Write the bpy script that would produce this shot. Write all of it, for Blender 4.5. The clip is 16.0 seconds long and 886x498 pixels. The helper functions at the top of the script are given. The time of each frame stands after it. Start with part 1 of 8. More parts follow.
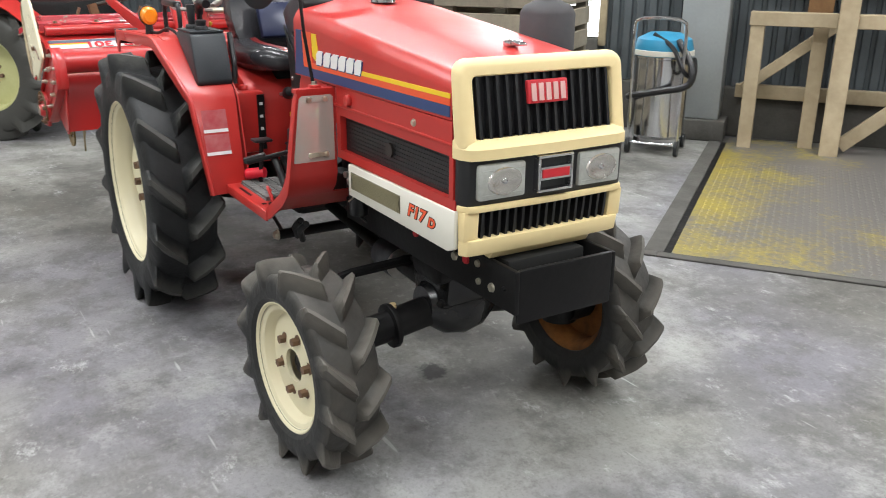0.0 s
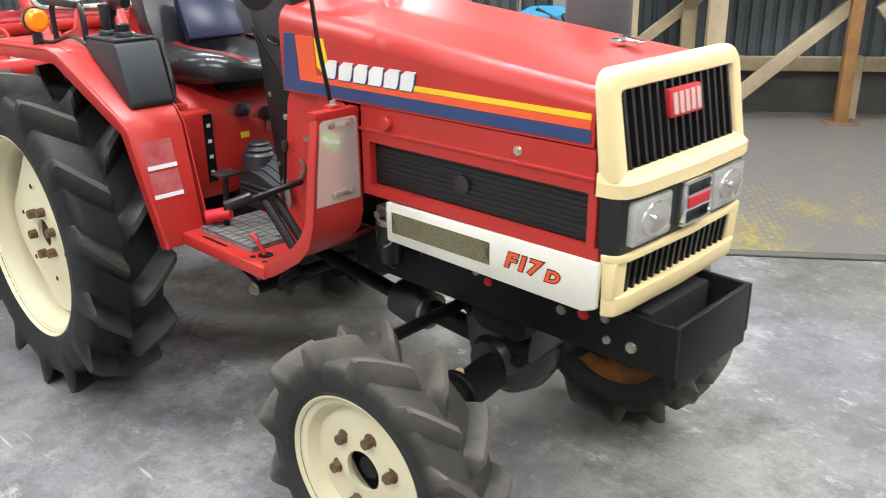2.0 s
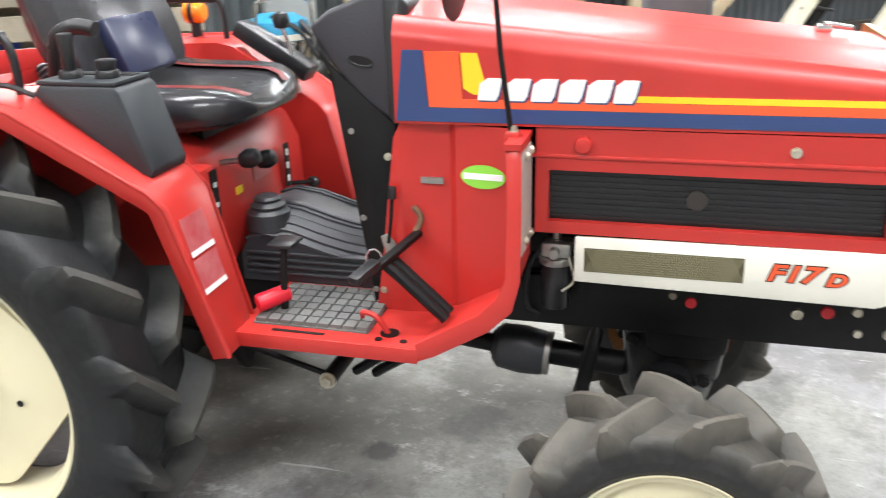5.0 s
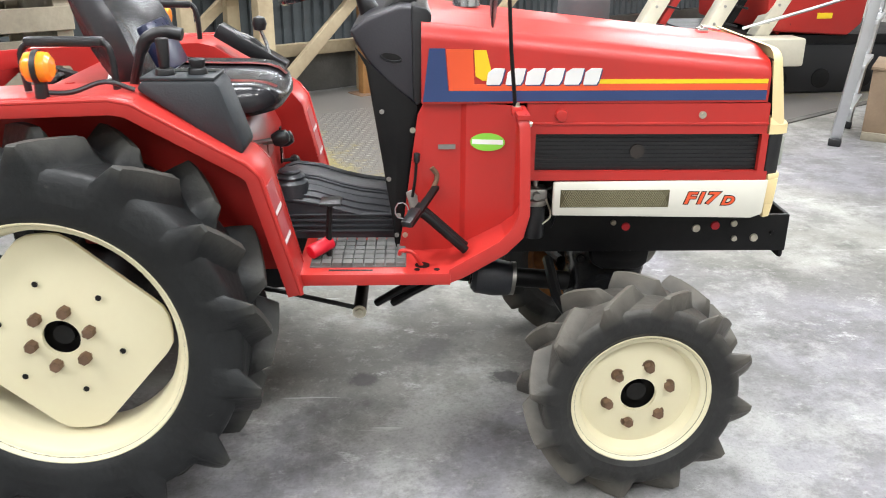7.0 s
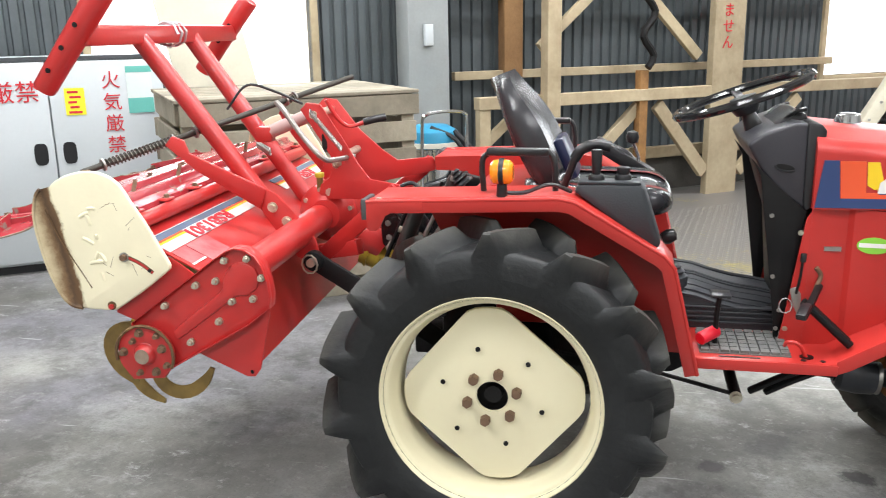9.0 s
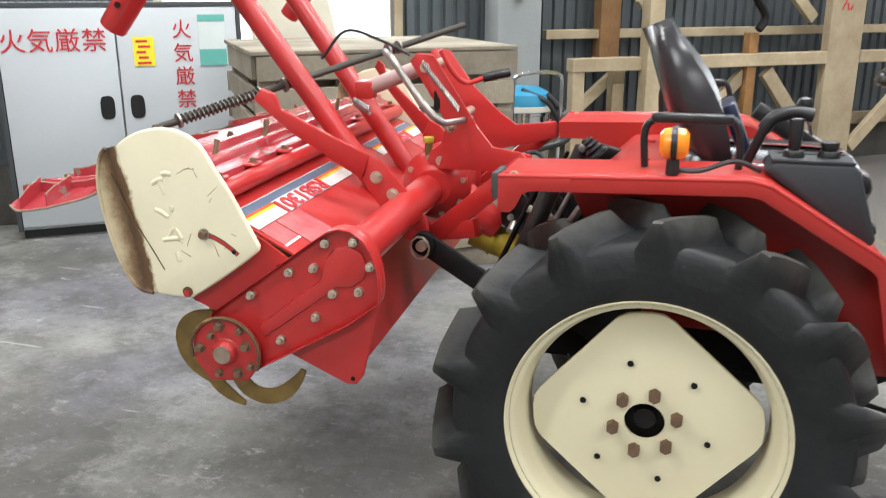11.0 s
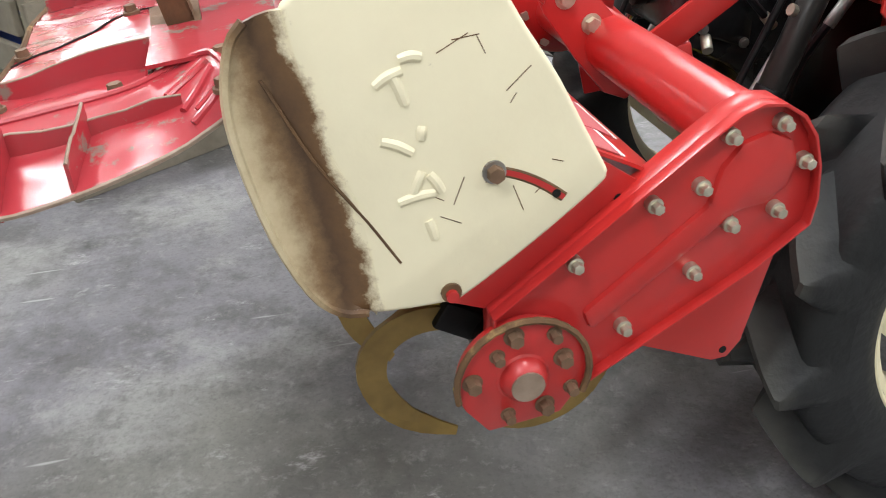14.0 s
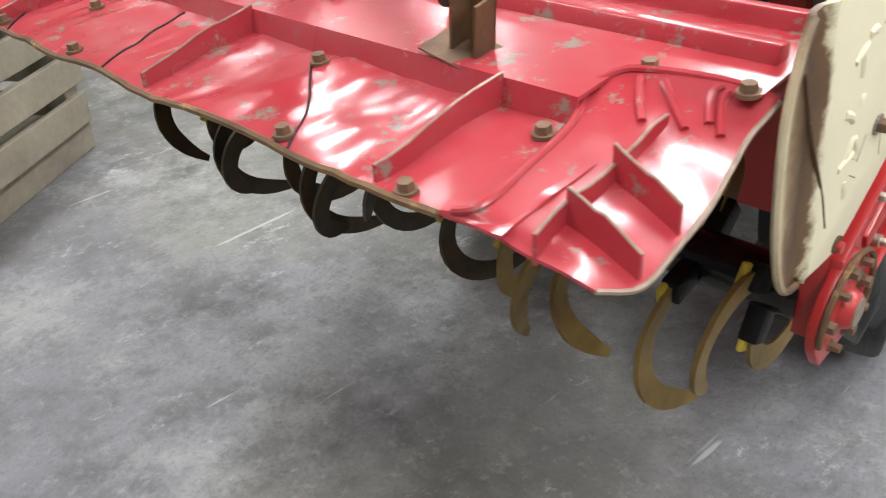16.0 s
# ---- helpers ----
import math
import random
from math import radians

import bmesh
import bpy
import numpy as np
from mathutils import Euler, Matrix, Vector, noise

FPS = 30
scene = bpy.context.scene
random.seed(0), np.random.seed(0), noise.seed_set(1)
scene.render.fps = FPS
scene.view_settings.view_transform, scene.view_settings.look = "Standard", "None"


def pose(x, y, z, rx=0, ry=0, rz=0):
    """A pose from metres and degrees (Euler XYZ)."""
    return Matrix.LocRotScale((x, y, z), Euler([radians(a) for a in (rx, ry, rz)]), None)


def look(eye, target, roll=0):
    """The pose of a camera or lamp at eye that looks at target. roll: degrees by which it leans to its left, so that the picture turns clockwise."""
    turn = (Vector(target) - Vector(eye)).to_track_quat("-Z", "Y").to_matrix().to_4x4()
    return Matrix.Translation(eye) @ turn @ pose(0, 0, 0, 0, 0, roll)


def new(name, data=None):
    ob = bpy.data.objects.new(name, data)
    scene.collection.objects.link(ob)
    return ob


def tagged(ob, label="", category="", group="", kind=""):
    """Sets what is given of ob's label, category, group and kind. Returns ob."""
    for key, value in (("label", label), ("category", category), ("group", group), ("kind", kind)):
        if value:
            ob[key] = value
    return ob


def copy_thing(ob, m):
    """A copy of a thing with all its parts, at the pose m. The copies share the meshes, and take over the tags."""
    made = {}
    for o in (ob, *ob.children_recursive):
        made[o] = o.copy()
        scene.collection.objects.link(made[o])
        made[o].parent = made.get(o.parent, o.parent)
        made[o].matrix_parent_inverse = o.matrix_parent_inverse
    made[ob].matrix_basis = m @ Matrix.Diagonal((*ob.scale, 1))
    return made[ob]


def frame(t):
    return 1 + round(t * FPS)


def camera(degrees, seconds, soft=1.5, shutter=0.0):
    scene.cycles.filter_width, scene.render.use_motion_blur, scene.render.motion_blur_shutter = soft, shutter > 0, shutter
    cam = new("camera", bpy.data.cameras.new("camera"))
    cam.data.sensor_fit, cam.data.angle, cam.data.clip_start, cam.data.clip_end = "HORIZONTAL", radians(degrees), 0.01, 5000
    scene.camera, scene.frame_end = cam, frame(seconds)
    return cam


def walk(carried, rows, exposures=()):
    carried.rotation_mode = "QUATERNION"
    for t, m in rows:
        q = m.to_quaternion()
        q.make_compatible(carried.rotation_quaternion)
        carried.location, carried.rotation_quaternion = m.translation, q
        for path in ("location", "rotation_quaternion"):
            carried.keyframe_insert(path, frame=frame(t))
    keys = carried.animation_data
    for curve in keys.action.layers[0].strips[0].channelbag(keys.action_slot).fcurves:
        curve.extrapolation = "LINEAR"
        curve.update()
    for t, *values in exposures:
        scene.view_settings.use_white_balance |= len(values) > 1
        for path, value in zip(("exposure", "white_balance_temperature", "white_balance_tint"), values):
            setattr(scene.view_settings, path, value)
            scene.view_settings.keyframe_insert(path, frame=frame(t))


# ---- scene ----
cam = camera(54.8, 16.0, soft=0.95, shutter=0.25)
PATH = [
    (0, (3.052, -1.119, 1.194), (1.441, -0.132, 0.538), 0.5),
    (0.5, (2.869, -1.126, 1.221), (1.356, -0.015, 0.531), 0.2),
    (1, (2.683, -1.218, 1.222), (1.274, 0.011, 0.513), -0.6),
    (1.5, (2.537, -1.285, 1.218), (1.198, 0.019, 0.505), -1.0),
    (2, (2.341, -1.308, 1.204), (1.036, 0.029, 0.493), -0.7),
    (2.5, (2.175, -1.344, 1.215), (0.882, 0.005, 0.503), -0.9),
    (3, (1.978, -1.42, 1.229), (0.81, 0.035, 0.507), -1.9),
    (3.5, (1.819, -1.47, 1.218), (0.66, -0.012, 0.49), -1.9),
    (4, (1.601, -1.482, 1.202), (0.463, -0.009, 0.471), -1.7),
    (4.5, (1.45, -1.505, 1.212), (0.389, 0.027, 0.486), -2.5),
    (5, (1.262, -1.589, 1.192), (0.771, 0.213, 0.475), -1.5),
    (5.2, (1.202, -1.643, 1.2), (0.884, 0.197, 0.482), -1.3),
    (7.3, (0.73, -2.213, 1.279), (0.796, -0.355, 0.542), 0.4),
    (7.5, (0.686, -2.273, 1.272), (0.722, -0.401, 0.571), 0.8),
    (8, (0.607, -2.41, 1.292), (0.461, -0.525, 0.641), 0.3),
    (8.5, (0.501, -2.442, 1.312), (0.17, -0.552, 0.746), -0.7),
    (8.7, (0.439, -2.444, 1.322), (0.059, -0.545, 0.821), -1.0),
    (10.8, (0.156, -2.183, 1.291), (-0.379, -0.324, 0.783), -0.1),
    (11, (0.099, -2.098, 1.264), (-0.44, -0.259, 0.689), -0.1),
    (11.5, (-0.096, -1.877, 1.223), (-0.621, -0.052, 0.596), -0.1),
    (12, (-0.239, -1.713, 1.196), (-0.747, 0.101, 0.524), 0.3),
    (12.5, (-0.388, -1.578, 1.187), (-0.841, 0.212, 0.419), 0.7),
    (13, (-0.606, -1.524, 1.17), (-0.924, 0.271, 0.347), -2.4),
    (13.5, (-0.818, -1.486, 1.157), (-0.715, 0.275, 0.214), -3.2),
    (14, (-0.965, -1.385, 1.151), (-0.676, 0.317, 0.142), -3.2),
    (14.5, (-1.115, -1.297, 1.157), (-0.495, 0.304, 0.131), -2.7),
    (15, (-1.354, -1.276, 1.187), (-0.437, 0.162, 0.142), -2.2),
    (15.5, (-1.54, -1.175, 1.192), (-0.531, 0.192, 0.137), -1.7),
    (16, (-1.661, -0.985, 1.19), (-0.528, 0.281, 0.135), -3.5),
]
walk(cam, [(t, look(eye, target, roll)) for t, eye, target, roll in PATH], exposures=[(0.0, 0.10), (1.0, 0.10), (2.0, 0.42), (3.0, 0.44), (3.5, 0.68), (5.0, 0.77), (7.5, 0.53), (8.5, 0.50), (11.0, 0.21), (12.0, 0.17), (13.0, 0.12), (14.0, 0.12), (14.5, -0.08), (15.0, -0.11), (15.5, 0.28), (16.0, 0.23)])

# ---- world and light ----
world = bpy.data.worlds.new("world")
world.use_nodes = True
scene.world = world
sky = world.node_tree.nodes.new("ShaderNodeTexSky")
sky.sky_type, sky.sun_disc = "NISHITA", False
sky.sun_elevation, sky.sun_rotation = radians(40), radians(150)
world.node_tree.links.new(sky.outputs[0], world.node_tree.nodes["Background"].inputs[0])
world.node_tree.nodes["Background"].inputs[1].default_value = 0.1

# The building stands at an angle to the tractor: u runs along its back wall, v away from the camera's side towards that wall.
TURN = 36.0
HALL = pose(0, 0, 0, 0, 0, TURN)


def area_lamp(name, m, sx, sy, watts, color):
    lamp = bpy.data.lights.new(name, "AREA")
    lamp.shape, lamp.size, lamp.size_y, lamp.energy, lamp.color = "RECTANGLE", sx, sy, watts, color
    ob = new(name, lamp)
    ob.matrix_world = m
    return ob


LAMP_WHITE = (0.95, 0.975, 1.0)
LAMP_PLACES = [(-3.2, -3.4), (0.2, -3.4), (3.6, -3.4), (-3.2, -0.6), (0.2, -0.6), (3.6, -0.6), (-1.5, 2.2), (2.2, 2.2), (5.6, 1.6)]
LAMP_Z = 3.55
for u, v in LAMP_PLACES:
    area_lamp("tube_light", HALL @ pose(u, v, LAMP_Z - 0.06), 2.2, 0.22, 80.0, LAMP_WHITE)
# daylight through the two openings in the back wall
area_lamp("door_daylight", HALL @ pose(-0.25, 3.5, 1.75, -90), 1.0, 1.7, 40.0, (0.93, 0.97, 1.0))
area_lamp("window_daylight", HALL @ pose(6.6, 3.5, 1.75, -90), 1.9, 1.3, 40.0, (0.93, 0.97, 1.0))

# ---- materials ----


def mat(name, color, rough=0.5, metal=0.0, color2=None, scale=6.0, amount=0.5, fine=60.0, bump=0.06, coat=0.0, rough2=None, spots=0.0, spot_color=(0.1, 0.06, 0.03), spot_scale=9.0, rand=0.0):
    """A painted, cast or worn surface: colour and gloss vary at two scales, with fine relief and, if asked for, chips or dirt spots."""
    m = bpy.data.materials.new(name)
    m.use_nodes = True
    nt = m.node_tree
    b = nt.nodes["Principled BSDF"]
    link, node = nt.links.new, nt.nodes.new
    co = node("ShaderNodeTexCoord")
    n1, n2 = node("ShaderNodeTexNoise"), node("ShaderNodeTexNoise")
    for n, sc, det in ((n1, scale, 5.0), (n2, fine, 4.0)):
        n.inputs["Scale"].default_value, n.inputs["Detail"].default_value = sc, det
        link(co.outputs["Object"], n.inputs["Vector"])
    mixf = node("ShaderNodeMath")
    mixf.operation = "MULTIPLY_ADD"
    link(n2.outputs[0], mixf.inputs[0])
    mixf.inputs[1].default_value = 0.35
    link(n1.outputs[0], mixf.inputs[2])
    ramp = node("ShaderNodeMapRange")
    ramp.inputs[1].default_value, ramp.inputs[2].default_value = 0.45, 0.95
    link(mixf.outputs[0], ramp.inputs[0])
    amt = node("ShaderNodeMath")
    amt.operation, amt.inputs[1].default_value = "MULTIPLY", amount
    link(ramp.outputs[0], amt.inputs[0])
    mix = node("ShaderNodeMix")
    mix.data_type = "RGBA"
    mix.inputs[6].default_value = (*color, 1)
    mix.inputs[7].default_value = (*(color2 or [c * 0.7 for c in color]), 1)
    link(amt.outputs[0], mix.inputs[0])
    out = mix.outputs[2]
    if spots > 0:
        n3 = node("ShaderNodeTexNoise")
        n3.inputs["Scale"].default_value, n3.inputs["Detail"].default_value, n3.inputs["Roughness"].default_value = spot_scale, 8.0, 0.7
        link(co.outputs["Object"], n3.inputs["Vector"])
        cut = node("ShaderNodeMapRange")
        cut.inputs[1].default_value, cut.inputs[2].default_value = 1.0 - spots, 1.0 - spots + 0.06
        link(n3.outputs[0], cut.inputs[0])
        mix2 = node("ShaderNodeMix")
        mix2.data_type = "RGBA"
        link(cut.outputs[0], mix2.inputs[0])
        link(out, mix2.inputs[6])
        mix2.inputs[7].default_value = (*spot_color, 1)
        out = mix2.outputs[2]
    if rand > 0:
        info, rr = node("ShaderNodeObjectInfo"), node("ShaderNodeMapRange")
        rr.inputs[3].default_value, rr.inputs[4].default_value = 1 - rand, 1 + rand
        link(info.outputs["Random"], rr.inputs[0])
        hsv = node("ShaderNodeHueSaturation")
        link(rr.outputs[0], hsv.inputs["Value"])
        link(out, hsv.inputs["Color"])
        out = hsv.outputs[0]
    link(out, b.inputs["Base Color"])
    rg = node("ShaderNodeMapRange")
    rg.inputs[1].default_value, rg.inputs[2].default_value = 0.3, 0.75
    rg.inputs[3].default_value, rg.inputs[4].default_value = rough, rough2 if rough2 is not None else min(1, rough * 1.35)
    link(n1.outputs[0], rg.inputs[0])
    link(rg.outputs[0], b.inputs["Roughness"])
    b.inputs["Metallic"].default_value = metal
    if max(color) < 0.02 and rough > 0.3:
        b.inputs["Specular IOR Level"].default_value = 0.22
    b.inputs["Coat Weight"].default_value, b.inputs["Coat Roughness"].default_value = coat, 0.12
    if bump > 0:
        bp = node("ShaderNodeBump")
        bp.inputs["Strength"].default_value, bp.inputs["Distance"].default_value = bump, 0.01
        link(n2.outputs[0], bp.inputs["Height"])
        link(bp.outputs[0], b.inputs["Normal"])
    return m


RED = mat("red_paint", (0.46, 0.025, 0.020), 0.34, color2=(0.40, 0.026, 0.020), amount=0.6, bump=0.012, coat=0.08, scale=3.0, rough2=0.46)
TRED = mat("tiller_red_paint", (0.47, 0.024, 0.021), 0.28, color2=(0.39, 0.024, 0.026), amount=0.6, bump=0.03, coat=0.2, spots=0.27, spot_color=(0.16, 0.06, 0.04), spot_scale=14.0)
DECK = mat("scuffed_deck_red_paint", (0.38, 0.026, 0.036), 0.22, color2=(0.36, 0.070, 0.080), amount=0.7, bump=0.10, coat=0.2, fine=26.0, spots=0.415, spot_color=(0.22, 0.17, 0.14), spot_scale=19.0)
CREAM = mat("cream_rim_paint", (0.74, 0.685, 0.475), 0.4, color2=(0.70, 0.62, 0.42), amount=0.5, bump=0.03, spots=0.24, spot_color=(0.3, 0.2, 0.1))
YCREAM = mat("yellowed_nose_plastic", (0.84, 0.68, 0.36), 0.42, color2=(0.76, 0.58, 0.28), amount=0.5, bump=0.02)
WHITE = mat("white_panel_paint", (0.75, 0.73, 0.64), 0.4, amount=0.25, bump=0.02)
PLATE = mat("scratched_cream_plate", (0.78, 0.72, 0.52), 0.42, color2=(0.66, 0.59, 0.41), amount=0.45, bump=0.05, spots=0.3, spot_color=(0.12, 0.08, 0.04), spot_scale=16.0)


def rust_along_edge(m):
    """Rust that has crept in from the plate's bent rear edge: brown at the fold, tan film further out."""
    nt = m.node_tree
    b, link, node = nt.nodes["Principled BSDF"], nt.links.new, nt.nodes.new
    old = b.inputs["Base Color"].links[0].from_socket
    co, dot, n1, n2 = node("ShaderNodeTexCoord"), node("ShaderNodeVectorMath"), node("ShaderNodeTexNoise"), node("ShaderNodeTexNoise")
    dot.operation, dot.inputs[1].default_value = "DOT_PRODUCT", (-0.983, 0, -0.18)
    link(co.outputs["Object"], dot.inputs[0])
    for n, sc in ((n1, 9.0), (n2, 70.0)):
        n.inputs["Scale"].default_value, n.inputs["Detail"].default_value, n.inputs["Roughness"].default_value = sc, 8.0, 0.72
        link(co.outputs["Object"], n.inputs["Vector"])
    tot = dot.outputs["Value"]
    for n, amp in ((n1, 0.06), (n2, 0.022)):
        a = node("ShaderNodeMath")
        a.operation, a.inputs[1].default_value = "MULTIPLY_ADD", amp
        link(n.outputs[0], a.inputs[0])
        link(tot, a.inputs[2])
        tot = a.outputs[0]
    ramp = node("ShaderNodeMapRange")
    ramp.inputs[1].default_value, ramp.inputs[2].default_value = 0.777, 0.907
    link(tot, ramp.inputs[0])
    cr = node("ShaderNodeValToRGB")
    el = cr.color_ramp.elements
    el[0].position, el[0].color = 0.0, (0.30, 0.20, 0.10, 0)
    el[1].position, el[1].color = 1.0, (0.68, 0.60, 0.41, 1)
    for p, c in ((0.26, (0.26, 0.16, 0.075, 0)), (0.34, (0.14, 0.075, 0.032, 1)), (0.50, (0.075, 0.04, 0.02, 1)), (0.62, (0.19, 0.115, 0.055, 1)), (0.76, (0.46, 0.37, 0.23, 1))):
        e = el.new(p)
        e.color = c
    link(ramp.outputs[0], cr.inputs[0])
    mix = node("ShaderNodeMix")
    mix.data_type = "RGBA"
    link(cr.outputs["Alpha"], mix.inputs[0])
    link(old, mix.inputs[6])
    link(cr.outputs["Color"], mix.inputs[7])
    link(mix.outputs[2], b.inputs["Base Color"])


rust_along_edge(PLATE)
RUST = mat("rust", (0.16, 0.085, 0.035), 0.75, color2=(0.07, 0.04, 0.022), amount=1.0, scale=14.0, bump=0.3, spots=0.42, spot_color=(0.32, 0.2, 0.08))
WORNEDGE = mat("bare_worn_edge", (0.34, 0.26, 0.20), 0.45, 0.3, color2=(0.18, 0.12, 0.08), amount=0.8, scale=30.0)
BLACK = mat("black_paint", (0.004, 0.004, 0.0045), 0.40, color2=(0.014, 0.0135, 0.013), amount=0.7, bump=0.05)
GLOSSIRON = mat("glossy_black_casting", (0.006, 0.0062, 0.007), 0.22, color2=(0.014, 0.0135, 0.013), amount=0.7, bump=0.12, fine=30.0)
IRON = mat("oily_black_castings", (0.0035, 0.0035, 0.004), 0.45, color2=(0.016, 0.015, 0.014), amount=0.8, bump=0.2, fine=35.0)
CYLPAINT = mat("worn_cylinder_paint", (0.020, 0.019, 0.018), 0.30, color2=(0.045, 0.042, 0.038), amount=0.7, bump=0.04)
PLASTIC = mat("black_plastic", (0.010, 0.0104, 0.0115), 0.30, color2=(0.016, 0.016, 0.018), amount=0.6, bump=0.08, fine=220.0)
TUNRUB = mat("folded_black_rubber", (0.026, 0.028, 0.033), 0.40, color2=(0.048, 0.051, 0.058), amount=0.7, bump=0.08, fine=90.0)
DASH = mat("grey_black_dash_plastic", (0.022, 0.021, 0.026), 0.36, color2=(0.034, 0.032, 0.038), amount=0.6, bump=0.06, fine=200.0)
GREYBOX = mat("charcoal_lever_box", (0.019, 0.023, 0.027), 0.5, amount=0.4, bump=0.08, fine=200.0)
VINYL = mat("black_seat_vinyl", (0.021, 0.021, 0.024), 0.21, color2=(0.04, 0.04, 0.043), amount=0.5, bump=0.05, fine=90.0, scale=3.0)
def tyre_rubber(name, cx, cz, r0, r1, carcass, worn):
    """Black rubber whose lug tops, beyond a radius about the axle, are scuffed pale and dusty."""
    m = mat(name, carcass, 0.47, color2=[c * 2.6 for c in carcass], amount=0.9, bump=0.2, scale=7.0, rough2=0.62, spots=0.33, spot_color=(0.055, 0.054, 0.048), spot_scale=8.0)
    nt = m.node_tree
    b, link, node = nt.nodes["Principled BSDF"], nt.links.new, nt.nodes.new
    b.inputs["Specular IOR Level"].default_value = 0.36
    old = b.inputs["Base Color"].links[0].from_socket
    co, sep, mix = node("ShaderNodeTexCoord"), node("ShaderNodeVectorMath"), node("ShaderNodeMix")
    sep.operation, sep.inputs[1].default_value = "MULTIPLY_ADD", (1, 0, 1)
    sep.inputs[2].default_value = (-cx, 0, -cz)
    link(co.outputs["Object"], sep.inputs[0])
    ln = node("ShaderNodeVectorMath")
    ln.operation = "LENGTH"
    link(sep.outputs[0], ln.inputs[0])
    nz = node("ShaderNodeTexNoise")
    nz.inputs["Scale"].default_value, nz.inputs["Detail"].default_value = 18.0, 6.0
    link(co.outputs["Object"], nz.inputs["Vector"])
    jit = node("ShaderNodeMath")
    jit.operation, jit.inputs[1].default_value = "MULTIPLY_ADD", 0.05
    link(nz.outputs[0], jit.inputs[0])
    link(ln.outputs["Value"], jit.inputs[2])
    rg = node("ShaderNodeMapRange")
    rg.inputs[1].default_value, rg.inputs[2].default_value = r0 + 0.025, r1 + 0.025
    rg.inputs[4].default_value = 0.85
    link(jit.outputs[0], rg.inputs[0])
    mix.data_type = "RGBA"
    link(rg.outputs[0], mix.inputs[0])
    link(old, mix.inputs[6])
    mix.inputs[7].default_value = (*worn, 1)
    link(mix.outputs[2], b.inputs["Base Color"])
    return m


ORUST = mat("orange_rust", (0.30, 0.11, 0.02), 0.7, color2=(0.10, 0.04, 0.012), amount=1.0, scale=14.0, bump=0.3)
RUBBER = tyre_rubber("rear_tyre_rubber", 0.052, 0.437, 0.398, 0.440, (0.0068, 0.0074, 0.0077), (0.060, 0.059, 0.052))
DUSTY = tyre_rubber("dusty_front_tyre_rubber", 1.297, 0.258, 0.206, 0.254, (0.014, 0.014, 0.0135), (0.118, 0.108, 0.091))
BOLT = mat("zinc_bolt", (0.66, 0.63, 0.52), 0.34, 0.85, color2=(0.34, 0.30, 0.22), amount=0.8, scale=40.0, bump=0.05)
RBOLT = mat("rusty_bolt", (0.22, 0.13, 0.08), 0.6, 0.4, color2=(0.12, 0.08, 0.05), amount=0.9, scale=40.0, bump=0.2)
CHROME = mat("chrome", (0.75, 0.76, 0.78), 0.12, 1.0, amount=0.2, bump=0.0)
STEEL = mat("bare_steel", (0.42, 0.41, 0.39), 0.38, 0.9, color2=(0.22, 0.2, 0.17), amount=0.7, scale=20.0, bump=0.08)
ORANGE = mat("amber_lens", (0.95, 0.28, 0.01), 0.15, amount=0.25, bump=0.0, coat=0.6)
REFLECT = mat("dull_red_reflector", (0.22, 0.012, 0.016), 0.25, color2=(0.12, 0.01, 0.012), amount=0.7, scale=40.0, bump=0.2, fine=260.0)
LENS = mat("headlamp_glass", (0.50, 0.51, 0.47), 0.12, 0.25, color2=(0.34, 0.35, 0.32), amount=0.7, scale=30.0, bump=0.15, fine=120.0)
LABEL = mat("grubby_white_label", (0.66, 0.66, 0.64), 0.45, color2=(0.5, 0.46, 0.42), amount=0.7, scale=12.0, bump=0.01)
LABELBLUE = mat("faded_blue_label", (0.075, 0.115, 0.19), 0.45, color2=(0.14, 0.17, 0.22), amount=0.7, scale=14.0, bump=0.01)
BLUE = mat("blue_stripe", (0.028, 0.055, 0.16), 0.35, amount=0.2, bump=0.01)
ORSTR = mat("orange_stripe", (0.80, 0.10, 0.03), 0.35, amount=0.2, bump=0.01)
YEL = mat("yellow_stripe", (0.85, 0.58, 0.02), 0.35, amount=0.2, bump=0.01)
YELSHAFT = mat("yellow_shaft_cover", (0.55, 0.42, 0.025), 0.4, color2=(0.24, 0.17, 0.025), amount=0.7, bump=0.05)
DECAL = mat("white_decal", (0.80, 0.80, 0.78), 0.4, amount=0.2, bump=0.01)
GREEN = mat("green_sticker", (0.25, 0.62, 0.06), 0.4, amount=0.2, bump=0.01)
REDTXT = mat("red_lettering", (0.55, 0.02, 0.03), 0.5, amount=0.3, bump=0.01)
MAT_RUBBER = mat("grey_floor_mat_rubber", (0.085, 0.089, 0.088), 0.65, color2=(0.165, 0.165, 0.155), amount=0.9, scale=16.0, bump=0.2)
BLADE = mat("worn_tine_steel", (0.30, 0.20, 0.06), 0.42, 0.45, color2=(0.14, 0.09, 0.032), amount=0.8, scale=14.0, bump=0.08)
BLADEY = mat("yellow_tine_paint", (0.62, 0.50, 0.04), 0.5, color2=(0.3, 0.22, 0.04), amount=0.7, scale=20.0, bump=0.1)
CLEAR = mat("cloudy_plastic_plate", (0.66, 0.63, 0.57), 0.3, color2=(0.54, 0.51, 0.45), amount=0.5, bump=0.02)
CLEAR.node_tree.nodes["Principled BSDF"].inputs["Alpha"].default_value = 0.42
BLUEVINYL = mat("dark_blue_vinyl", (0.013, 0.018, 0.052), 0.25, amount=0.3, bump=0.03)
